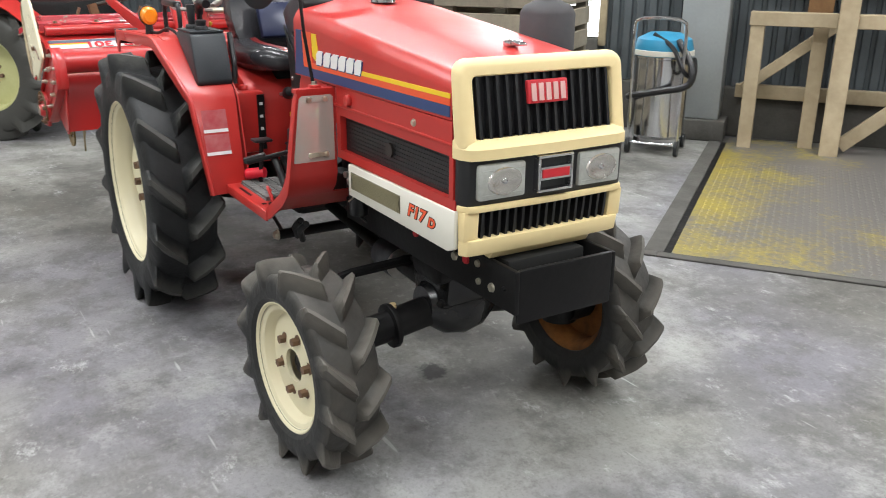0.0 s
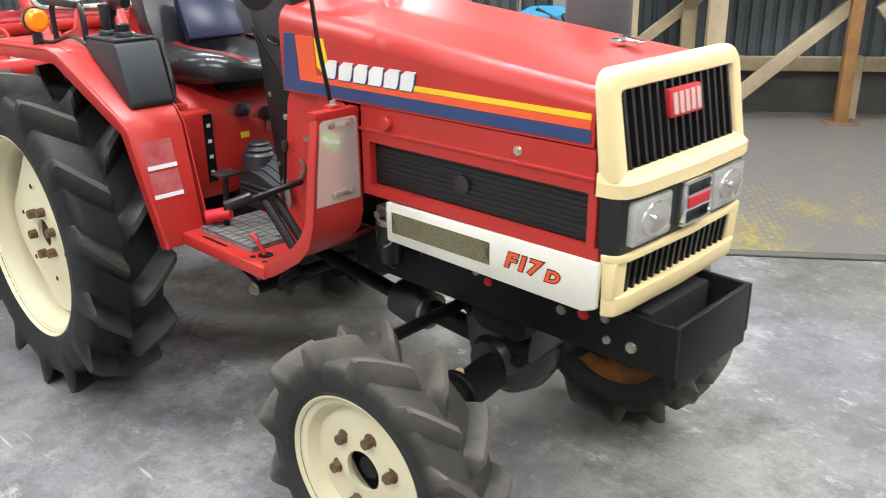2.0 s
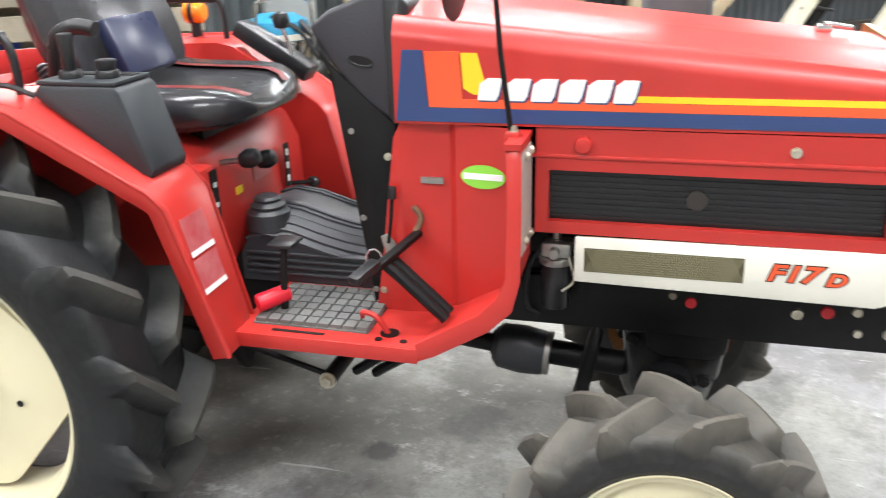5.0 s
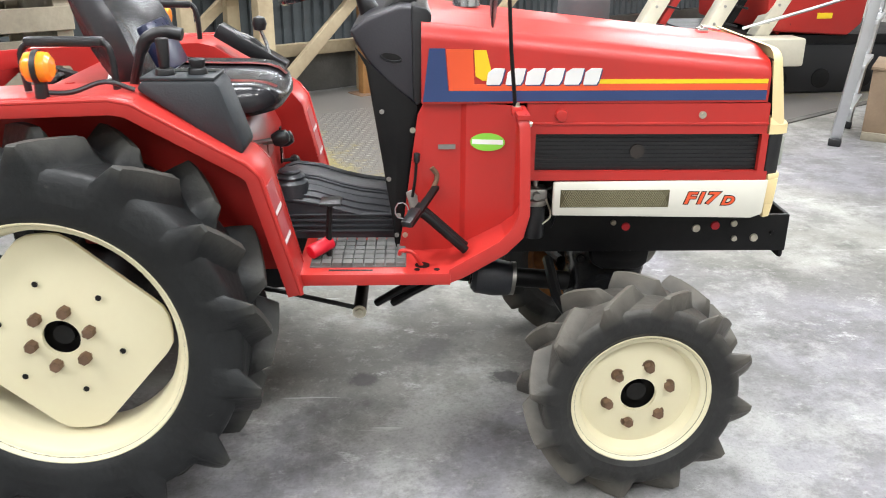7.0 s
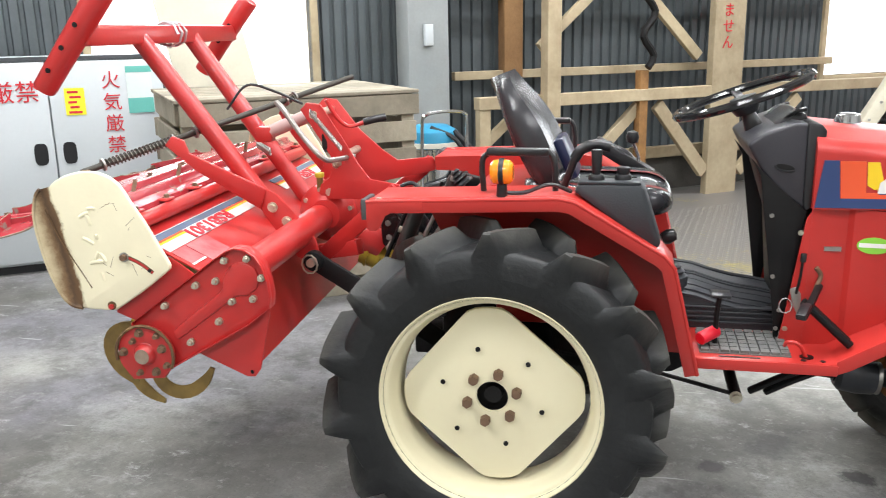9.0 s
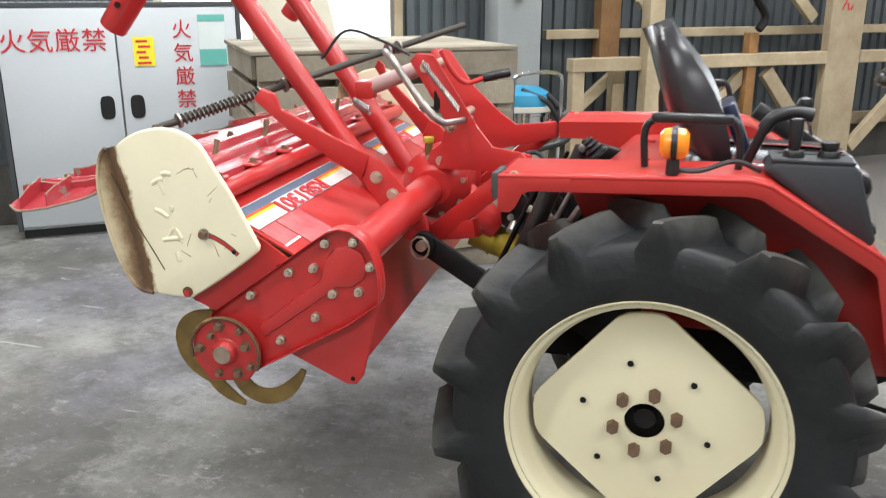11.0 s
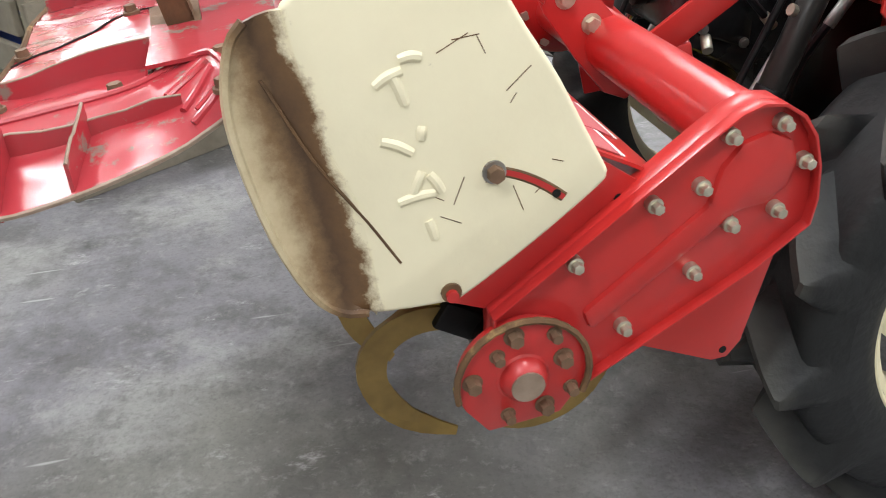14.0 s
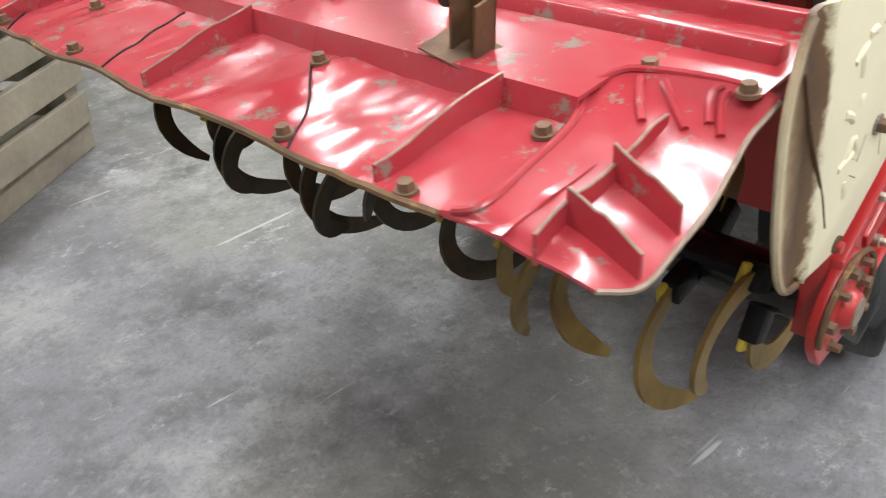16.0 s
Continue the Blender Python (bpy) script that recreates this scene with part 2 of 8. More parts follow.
TIMBER = mat("cream_painted_timber", (0.42, 0.345, 0.225), 0.7, color2=(0.23, 0.175, 0.105), amount=0.8, scale=4.0, fine=30.0, bump=0.2, rand=0.12)
BROWNWOOD = mat("bare_brown_timber", (0.24, 0.13, 0.05), 0.75, color2=(0.14, 0.07, 0.03), amount=0.9, scale=5.0, bump=0.3)
GREYWOOD = mat("weathered_crate_board", (0.30, 0.265, 0.20), 0.8, color2=(0.19, 0.165, 0.125), amount=0.9, scale=5.0, fine=40.0, bump=0.3, rand=0.2)
SIDING = mat("corrugated_grey_siding", (0.085, 0.10, 0.108), 0.55, 0.2, color2=(0.05, 0.058, 0.062), amount=0.8, scale=1.5, bump=0.05)
PILLAR = mat("grey_painted_pillar", (0.30, 0.32, 0.32), 0.55, color2=(0.22, 0.23, 0.23), amount=0.7, scale=3.0, bump=0.05)
DARKCONC = mat("dark_wall_base", (0.10, 0.095, 0.085), 0.85, color2=(0.05, 0.048, 0.042), amount=0.9, scale=4.0, bump=0.3)
CABINET = mat("pale_grey_cabinet_enamel", (0.50, 0.535, 0.55), 0.42, color2=(0.42, 0.45, 0.46), amount=0.5, scale=2.0, bump=0.02)
# unseen walls and ceiling: kept pale so that they bounce fill light
WALLP = mat("plain_wall_board", (0.50, 0.49, 0.46), 0.8, color2=(0.40, 0.39, 0.36), amount=0.8, scale=1.0, bump=0.1)
CEIL = mat("ceiling_board", (0.62, 0.61, 0.59), 0.85, amount=0.5, scale=1.0, bump=0.1)
BLUEPL = mat("blue_plastic", (0.03, 0.25, 0.42), 0.35, amount=0.3, bump=0.02)
BUCKET = mat("blue_bucket_plastic", (0.03, 0.07, 0.34), 0.4, amount=0.4, bump=0.02)
TEAL = mat("teal_print", (0.12, 0.42, 0.36), 0.5, amount=0.3, bump=0.0)
PAPER = mat("paper_notice", (0.62, 0.68, 0.66), 0.6, amount=0.3, bump=0.0)
YNOTE = mat("yellow_notice", (0.85, 0.72, 0.03), 0.5, amount=0.2, bump=0.0)
ALU = mat("aluminium", (0.62, 0.63, 0.64), 0.35, 0.9, amount=0.4, bump=0.03)
OLIVE = mat("pale_olive_rim", (0.50, 0.50, 0.24), 0.45, color2=(0.36, 0.35, 0.15), amount=0.6, bump=0.04)
MACHINE = mat("off_white_machine_paint", (0.66, 0.62, 0.50), 0.45, color2=(0.5, 0.46, 0.36), amount=0.6, bump=0.04)


def glow(name, color, strength):
    m = bpy.data.materials.new(name)
    m.use_nodes = True
    b = m.node_tree.nodes["Principled BSDF"]
    b.inputs["Base Color"].default_value = (0.8, 0.8, 0.8, 1)
    b.inputs["Emission Color"].default_value, b.inputs["Emission Strength"].default_value = (*color, 1), strength
    return m


TUBE = glow("lit_tube", (1.0, 0.97, 0.94), 6.0)
OUTSIDE = glow("bright_outdoors", (0.93, 0.97, 1.0), 1.7)


STAINS = [(0.823, 0.232, 0.10, 0.6, 0.06), (1.072, 0.070, 0.055, 0.85, 0.02), (0.642, 0.059, 0.05, 0.75, 0.03), (-0.926, -0.665, 0.06, 0.5, 0.06), (-0.62, -0.07, 0.16, 0.4, 0.07)]


def concrete():
    """Power-floated workshop concrete: soft clouds, pale scuffs and tyre-dark stains, half glossy where it is worn."""
    m = bpy.data.materials.new("worn_concrete")
    m.use_nodes = True
    nt = m.node_tree
    b, link, node = nt.nodes["Principled BSDF"], nt.links.new, nt.nodes.new
    co = node("ShaderNodeTexCoord")

    def noise_at(scale, detail, rough, stretch=None):
        n = node("ShaderNodeTexNoise")
        n.inputs["Scale"].default_value, n.inputs["Detail"].default_value, n.inputs["Roughness"].default_value = scale, detail, rough
        if stretch:
            mp = node("ShaderNodeMapping")
            mp.inputs["Scale"].default_value, mp.inputs["Rotation"].default_value = stretch, (0, 0, 0.5)
            link(co.outputs["Object"], mp.inputs[0])
            link(mp.outputs[0], n.inputs["Vector"])
        else:
            link(co.outputs["Object"], n.inputs["Vector"])
        return n.outputs[0]

    def ranged(src, a, z, lo=0.0, hi=1.0):
        r = node("ShaderNodeMapRange")
        for i, v in zip((1, 2, 3, 4), (a, z, lo, hi)):
            r.inputs[i].default_value = v
        link(src, r.inputs[0])
        return r.outputs[0]

    def mixed(fac, first, second):
        x = node("ShaderNodeMix")
        x.data_type = "RGBA"
        link(fac, x.inputs[0])
        for i, v in ((6, first), (7, second)):
            if isinstance(v, tuple):
                x.inputs[i].default_value = (*v, 1)
            else:
                link(v, x.inputs[i])
        return x.outputs[2]

    big, mid, fine = noise_at(0.9, 6, 0.6), noise_at(4.5, 9, 0.75), noise_at(95.0, 6, 0.8)
    scuff = noise_at(3.4, 10, 0.82, (1.0, 1.7, 1.0))
    dark, tint, patch = noise_at(2.6, 7, 0.68), noise_at(0.7, 3, 0.5), noise_at(1.7, 9, 0.78)
    col = mixed(ranged(big, 0.41, 0.59), (0.130, 0.126, 0.111), (0.300, 0.296, 0.272))
    # purplish light on the floor, put into its colour as broad random clouds
    col = mixed(ranged(tint, 0.46, 0.58, 0.0, 0.65), col, (0.195, 0.188, 0.222))
    col = mixed(ranged(mid, 0.46, 0.60, 0.0, 0.62), col, (0.108, 0.105, 0.098))
    col = mixed(ranged(patch, 0.53, 0.62, 0.0, 0.5), col, (0.40, 0.40, 0.385))
    col = mixed(ranged(scuff, 0.58, 0.66, 0.0, 0.6), col, (0.58, 0.58, 0.565))
    col = mixed(ranged(dark, 0.56, 0.68, 0.0, 0.7), col, (0.055, 0.052, 0.048))
    col = mixed(ranged(fine, 0.50, 0.70, 0.0, 0.5), col, (0.07, 0.068, 0.063))
    fleck, pit = noise_at(24.0, 8, 0.78), noise_at(17.0, 9, 0.8, (1.0, 1.5, 1.0))
    col = mixed(ranged(fleck, 0.54, 0.68, 0.0, 0.38), col, (0.42, 0.42, 0.40))
    col = mixed(ranged(pit, 0.56, 0.70, 0.0, 0.45), col, (0.06, 0.058, 0.054))
    scratch = noise_at(2.3, 2, 0.5, (1.0, 11.0, 1.0))
    col = mixed(ranged(scratch, 0.70, 0.73, 0.0, 0.5), col, (0.56, 0.56, 0.54))
    stain = noise_at(3.1, 3, 0.5, (1.0, 1.4, 1.0))
    col = mixed(ranged(stain, 0.735, 0.755, 0.0, 0.85), col, (0.022, 0.02, 0.02))
    # oil and damp blotches, each with a ragged edge
    for px, py, rad, amt, tone in STAINS:
        away = node("ShaderNodeVectorMath")
        away.operation, away.inputs[1].default_value = "DISTANCE", (px, py, 0)
        link(co.outputs["Object"], away.inputs[0])
        rag = node("ShaderNodeMath")
        rag.operation, rag.inputs[1].default_value = "MULTIPLY_ADD", rad * 5.0
        link(mid, rag.inputs[0])
        link(away.outputs["Value"], rag.inputs[2])
        col = mixed(ranged(rag.outputs[0], rad * 3.5, rad * 3.05, 0.0, amt), col, (tone, tone * 0.95, tone * 0.95))
    link(col, b.inputs["Base Color"])
    link(ranged(mid, 0.35, 0.7, 0.46, 0.68), b.inputs["Roughness"])
    b.inputs["Specular IOR Level"].default_value = 0.38
    bp = node("ShaderNodeBump")
    bp.inputs["Strength"].default_value, bp.inputs["Distance"].default_value = 0.12, 0.01
    link(mid, bp.inputs["Height"])
    link(bp.outputs[0], b.inputs["Normal"])
    return m


CONCRETE = concrete()


def checker_plate():
    """Steel tread plate whose yellow paint is worn through to grey in a broad ragged field."""
    m = bpy.data.materials.new("worn_yellow_tread_plate")
    m.use_nodes = True
    nt = m.node_tree
    b, link, node = nt.nodes["Principled BSDF"], nt.links.new, nt.nodes.new
    co = node("ShaderNodeTexCoord")
    n1, n2 = node("ShaderNodeTexNoise"), node("ShaderNodeTexNoise")
    for n, sc in ((n1, 1.3), (n2, 26.0)):
        n.inputs["Scale"].default_value, n.inputs["Detail"].default_value, n.inputs["Roughness"].default_value = sc, 7.0, 0.7
        link(co.outputs["Object"], n.inputs["Vector"])
    add = node("ShaderNodeMath")
    add.operation, add.inputs[1].default_value = "MULTIPLY_ADD", 0.55
    link(n2.outputs[0], add.inputs[0])
    link(n1.outputs[0], add.inputs[2])
    r = node("ShaderNodeMapRange")
    dot, edge, tot = node("ShaderNodeVectorMath"), node("ShaderNodeMapRange"), node("ShaderNodeMath")
    dot.operation, dot.inputs[1].default_value = "DOT_PRODUCT", (math.cos(radians(TURN)), math.sin(radians(TURN)), 0)
    link(co.outputs["Object"], dot.inputs[0])
    for i, v in zip((1, 2, 3, 4), (1.4, 2.4, 0.19, -0.03)):
        edge.inputs[i].default_value = v
    link(dot.outputs["Value"], edge.inputs[0])
    tot.operation = "ADD"
    link(add.outputs[0], tot.inputs[0])
    link(edge.outputs[0], tot.inputs[1])
    r.inputs[1].default_value, r.inputs[2].default_value = 0.84, 1.04
    link(tot.outputs[0], r.inputs[0])
    x = node("ShaderNodeMix")
    x.data_type = "RGBA"
    x.inputs[6].default_value, x.inputs[7].default_value = (0.150, 0.140, 0.130, 1), (0.34, 0.27, 0.055, 1)
    link(r.outputs[0], x.inputs[0])
    link(x.outputs[2], b.inputs["Base Color"])
    b.inputs["Roughness"].default_value, b.inputs["Metallic"].default_value = 0.40, 0.15
    return m


TREAD = checker_plate()

# ---- mesh helpers ----


def world_of(ob):
    return world_of(ob.parent) @ ob.matrix_parent_inverse @ ob.matrix_basis if ob.parent else ob.matrix_basis.copy()


def thing(name, at, label, category, group="", kind=""):
    ob = new(name)
    ob.empty_display_size = 0.1
    ob.matrix_basis = Matrix.Translation(at)
    return tagged(ob, label, category, group, kind)


def part(name, bm, material, parent=None, label="", bevel=0.0, segs=2, angle=35, m=None):
    """Links a bmesh, drawn in the world's places, as one mesh object under a thing or a part."""
    if m is not None:
        bmesh.ops.transform(bm, matrix=m, verts=bm.verts)
    bmesh.ops.recalc_face_normals(bm, faces=bm.faces)
    if bevel:
        edges = [e for e in bm.edges if len(e.link_faces) == 2 and e.calc_face_angle(0) > radians(30)]
        bmesh.ops.bevel(bm, geom=edges, offset=bevel, segments=segs, profile=0.5, affect="EDGES", clamp_overlap=True)
    me = bpy.data.meshes.new(name)
    bm.to_mesh(me)
    bm.free()
    me.materials.append(material)
    for p in me.polygons:
        p.use_smooth = True
    me.set_sharp_from_angle(angle=radians(angle))
    ob = new(name, me)
    if parent is not None:
        ob.parent = parent
        ob.matrix_parent_inverse = world_of(parent).inverted()
    if label:
        ob["label"] = label
    return ob


def alone(name, bm, material, label, category, group="", kind="", bevel=0.0, segs=2, m=None):
    return tagged(part(name, bm, material, None, "", bevel, segs, m=m), label, category, group, kind)


def B():
    return bmesh.new()


def add_box(bm, lo, hi, m=None):
    vs = [bm.verts.new((x, y, z)) for x in (lo[0], hi[0]) for y in (lo[1], hi[1]) for z in (lo[2], hi[2])]
    for f in ((0, 1, 3, 2), (4, 6, 7, 5), (0, 4, 5, 1), (2, 3, 7, 6), (0, 2, 6, 4), (1, 5, 7, 3)):
        bm.faces.new([vs[i] for i in f])
    if m is not None:
        bmesh.ops.transform(bm, matrix=m, verts=vs)
    return bm


def add_prism(bm, pts, axis, a, b):
    """A flat outline, in the two other axes, pushed along an axis from a to b."""
    put = {"x": lambda p, q, h: (h, p, q), "y": lambda p, q, h: (p, h, q), "z": lambda p, q, h: (p, q, h)}[axis]
    lo, hi = [bm.verts.new(put(*p, a)) for p in pts], [bm.verts.new(put(*p, b)) for p in pts]
    n = len(pts)
    bm.faces.new(lo), bm.faces.new(hi[::-1])
    for i in range(n):
        bm.faces.new((lo[i], lo[(i + 1) % n], hi[(i + 1) % n], hi[i]))
    return bm


def add_sheet(bm, line, th, axis, a, b):
    """A bent sheet: an open line in the two other axes, given a thickness and pushed along the axis."""
    pts = [Vector(p) for p in line]
    side = []
    for i, p in enumerate(pts):
        d = (pts[min(i + 1, len(pts) - 1)] - pts[max(i - 1, 0)]).normalized()
        side.append(p + Vector((-d.y, d.x)) * th)
    return add_prism(bm, [tuple(p) for p in pts] + [tuple(p) for p in side[::-1]], axis, a, b)


def ring_frame(d):
    d = Vector(d).normalized()
    s = Vector((0, 0, 1)) if abs(d.z) < 0.9 else Vector((1, 0, 0))
    s = (s - d * s.dot(d)).normalized()
    return d, s, d.cross(s)


def add_loft(bm, loops, caps=True):
    rows = [[bm.verts.new(p) for p in loop] for loop in loops]
    n = len(rows[0])
    for r, q in zip(rows, rows[1:]):
        for i in range(n):
            bm.faces.new((r[i], r[(i + 1) % n], q[(i + 1) % n], q[i]))
    if caps:
        bm.faces.new(rows[0]), bm.faces.new(rows[-1][::-1])
    return bm


def add_cyl(bm, p0, p1, r0, r1=None, seg=16, phase=0.0):
    p0, p1 = Vector(p0), Vector(p1)
    _, s, t = ring_frame(p1 - p0)
    r1 = r0 if r1 is None else r1
    ang = [phase + 2 * math.pi * i / seg for i in range(seg)]
    return add_loft(bm, [[p + (s * math.cos(a) + t * math.sin(a)) * r for a in ang] for p, r in ((p0, r0), (p1, r1))])


def add_tube(bm, pts, r, seg=8):
    pts = [Vector(p) for p in pts]
    _, s, _ = ring_frame(pts[1] - pts[0])
    loops = []
    for i, p in enumerate(pts):
        d = (pts[min(i + 1, len(pts) - 1)] - pts[max(i - 1, 0)]).normalized()
        s = (s - d * s.dot(d)).normalized()
        t = d.cross(s)
        loops.append([p + (s * math.cos(2 * math.pi * k / seg) + t * math.sin(2 * math.pi * k / seg)) * r for k in range(seg)])
    return add_loft(bm, loops)


def curve_pts(ctrl, n=6):
    """A smooth line through control points."""
    c = [Vector(p) for p in ctrl]
    c = [c[0] * 2 - c[1]] + c + [c[-1] * 2 - c[-2]]
    out = []
    for i in range(1, len(c) - 2):
        for k in range(n):
            t = k / n
            out.append(0.5 * (2 * c[i] + (c[i + 1] - c[i - 1]) * t + (2 * c[i - 1] - 5 * c[i] + 4 * c[i + 1] - c[i + 2]) * t * t + (3 * c[i] - c[i - 1] - 3 * c[i + 1] + c[i + 2]) * t**3))
    return out + [c[-2]]


def add_lathe(bm, profile, m, seg=32, closed=False):
    """A profile of (radius, height) turned about the z axis of m."""
    rows = []
    for i in range(seg):
        a = 2 * math.pi * i / seg
        rows.append([bm.verts.new(m @ Vector((r * math.cos(a), r * math.sin(a), h))) for r, h in profile])
    n = len(profile)
    for i in range(seg):
        r, q = rows[i], rows[(i + 1) % seg]
        for j in range(n if closed else n - 1):
            bm.faces.new((r[j], r[(j + 1) % n], q[(j + 1) % n], q[j]))
    return bm


def add_bar(bm, p0, p1, w, h, up=(0, 0, 1)):
    """A straight bar of section w x h from p0 to p1."""
    p0, p1 = Vector(p0), Vector(p1)
    d = (p1 - p0).normalized()
    s = d.cross(Vector(up))
    s = s.normalized() if s.length > 1e-4 else Vector((1, 0, 0))
    t = s.cross(d)
    loop = [(-w / 2, -h / 2), (w / 2, -h / 2), (w / 2, h / 2), (-w / 2, h / 2)]
    return add_loft(bm, [[p + s * a + t * b for a, b in loop] for p in (p0, p1)])


def add_hex(bm, p, d, r, h):
    """A bolt head with its washer, on a surface at p that faces d."""
    p, d = Vector(p), Vector(d).normalized()
    add_cyl(bm, p - d * 0.002, p + d * 0.0022, r * 1.35, seg=14)
    return add_cyl(bm, p + d * 0.001, p + d * h, r, r * 0.93, seg=6)


def lettering(name, text, size, m, material, parent, depth=0.0015, bold=0.0, slant=0.0):
    c = bpy.data.curves.new(name, "FONT")
    c.body, c.size, c.extrude, c.align_x, c.align_y = text, size, depth, "CENTER", "CENTER"
    c.offset, c.shear = bold, slant
    tmp = bpy.data.objects.new(name, c)
    scene.collection.objects.link(tmp)
    me = bpy.data.meshes.new_from_object(tmp)
    bpy.data.objects.remove(tmp)
    me.transform(m)
    me.materials.clear()
    me.materials.append(material)
    ob = new(name, me)
    ob.parent = parent
    ob.matrix_parent_inverse = world_of(parent).inverted()
    return ob


# ---- the hall ----
U0, U1, V0, V1, H = -5.5, 8.5, -6.0, 3.55, 3.7


def hall_box(u0, v0, z0, u1, v1, z1, bm=None):
    return add_box(bm or B(), (u0, v0, z0), (u1, v1, z1))


alone("floor", hall_box(U0 - 0.2, V0 - 0.2, -0.15, U1 + 0.2, V1 + 0.2, 0.0), CONCRETE, "worn grey concrete workshop floor with scuffs", "floor", kind="structure", m=HALL)
# ceiling and three plain walls, out of view, added to close the hall
alone("ceiling", hall_box(U0, V0, H, U1, V1 + 0.1, H + 0.12), CEIL, "plain pale ceiling boards, unseen, added to close the hall", "ceiling", kind="structure", m=HALL)
alone("wall_south", hall_box(U0, V0 - 0.12, 0, U1, V0, H), WALLP, "plain board wall, unseen, added to close the hall", "wall", kind="structure", m=HALL)
alone("wall_west", hall_box(U0 - 0.12, V0 - 0.12, 0, U0, V1 + 0.12, H), WALLP, "plain board wall, unseen, added to close the hall", "wall", kind="structure", m=HALL)
alone("wall_east", hall_box(U1, V0 - 0.12, 0, U1 + 0.12, V1 + 0.12, H), WALLP, "plain board wall, unseen, added to close the hall", "wall", kind="structure", m=HALL)

DOOR = (-0.95, 0.42, 0.62, 2.6)
WIN = (5.05, 8.1, 0.86, 2.4)


def siding():
    """Ribbed steel sheet for the back wall, with the doorway and the window left open."""
    bm = B()
    pitch, deep = 0.085, 0.022

    def run(u0, u1, z0, z1):
        n = max(1, round((u1 - u0) / pitch))
        line = []
        for i in range(n):
            a = u0 + (u1 - u0) * i / n
            w = (u1 - u0) / n
            line += [(a, V1), (a + w * 0.55, V1), (a + w * 0.65, V1 + deep), (a + w * 0.9, V1 + deep)]
        line.append((u1, V1))
        add_prism(bm, line + [(u1, V1 + 0.06), (u0, V1 + 0.06)], "z", z0, z1)

    d, w = DOOR, WIN
    run(U0, d[0], 0.34, H)
    run(d[0], d[1], d[3], H)
    run(d[1], w[0], 0.34, H)
    run(w[0], w[1], 0.34, w[2])
    run(w[0], w[1], w[3], H)
    run(w[1], U1, 0.34, H)
    return bm


alone("wall_north", siding(), SIDING, "dark grey ribbed steel siding of the back wall", "wall", kind="structure", m=HALL)
bm = hall_box(U0, V1 - 0.05, 0, DOOR[0], V1 + 0.08, 0.34)
hall_box(DOOR[0], V1 - 0.05, 0, DOOR[1], V1 + 0.08, DOOR[2], bm)
hall_box(DOOR[1], V1 - 0.05, 0, U1, V1 + 0.08, 0.335, bm)
alone("wall_base", bm, DARKCONC, "dark stained concrete plinth under the siding", "wall base", kind="structure", bevel=0.008, m=HALL)
alone("backdrop", hall_box(-2.6, V1 + 1.4, -0.2, 8.4 + 1.5, V1 + 1.45, 3.6), OUTSIDE, "bright daylight outside the openings", "backdrop", kind="structure", m=HALL)

for i, (u0, u1, z0, z1) in enumerate((DOOR, WIN)):
    bm = hall_box(u0 - 0.05, V1 - 0.03, z0 - 0.05, u0, V1 + 0.09, z1 + 0.05)
    hall_box(u1, V1 - 0.03, z0 - 0.05, u1 + 0.05, V1 + 0.09, z1 + 0.05, bm)
    hall_box(u0, V1 - 0.03, z0 - 0.05, u1, V1 + 0.09, z0, bm)
    hall_box(u0, V1 - 0.03, z1, u1, V1 + 0.09, z1 + 0.05, bm)
    fr = alone("window_%d" % (i + 1), bm, TIMBER, "cream frame round a bright opening in the siding", "window", kind="structure", bevel=0.004, m=HALL)
    for k in range(1, 3 if i else 2):
        u = u0 + (u1 - u0) * k / (3 if i else 2)
        part("mullion", hall_box(u - 0.025, V1 - 0.02, z0, u + 0.025, V1 + 0.06, z1), TIMBER, fr, m=HALL)

# ceiling fittings
tube_lamp = None
for u, v in LAMP_PLACES:
    m = HALL @ pose(u, v, LAMP_Z)
    if tube_lamp is None:
        tube_lamp = thing("ceiling_light", (0, 0, 0), "white fluorescent batten with two lit tubes", "ceiling light", "ceiling lights")
        part("housing", add_prism(B(), [(-0.06, 0.15), (-0.11, 0.0), (0.11, 0.0), (0.06, 0.15)], "x", -1.0, 1.0), WHITE, tube_lamp, bevel=0.004)
        for s in (-0.06, 0.06):
            part("tube", add_cyl(B(), (-0.95, s, -0.018), (0.95, s, -0.018), 0.014, seg=10), TUBE, tube_lamp, "lit fluorescent tube")
        tube_lamp.matrix_basis = m
    else:
        copy_thing(tube_lamp, m)

# steel weighbridge plate let into the floor, with its angle-iron rim
bm = hall_box(1.40, 0.80, 0.0, 7.4, 3.42, 0.006)
plate = alone("tread_plate", bm, TREAD, "worn yellow painted steel tread plate let into the floor", "floor plate", kind="structure", m=HALL)
bm = hall_box(1.345, 0.745, 0.0, 7.4, 0.80, 0.009)
hall_box(1.285, 0.745, 0.0, 1.345, 0.80, 0.009, bm)
hall_box(1.285, 0.80, 0.0, 1.368, 3.25, 0.009, bm)
part("rim", bm, DARKCONC, plate, "dull grey edging", bevel=0.003, m=HALL)
part("gap", hall_box(1.368, 0.80, 0.0, 1.40, 3.25, 0.003), IRON, plate, "dark gap beside the plate", m=HALL)
rnd = random.Random(4)
verts, faces = [], []
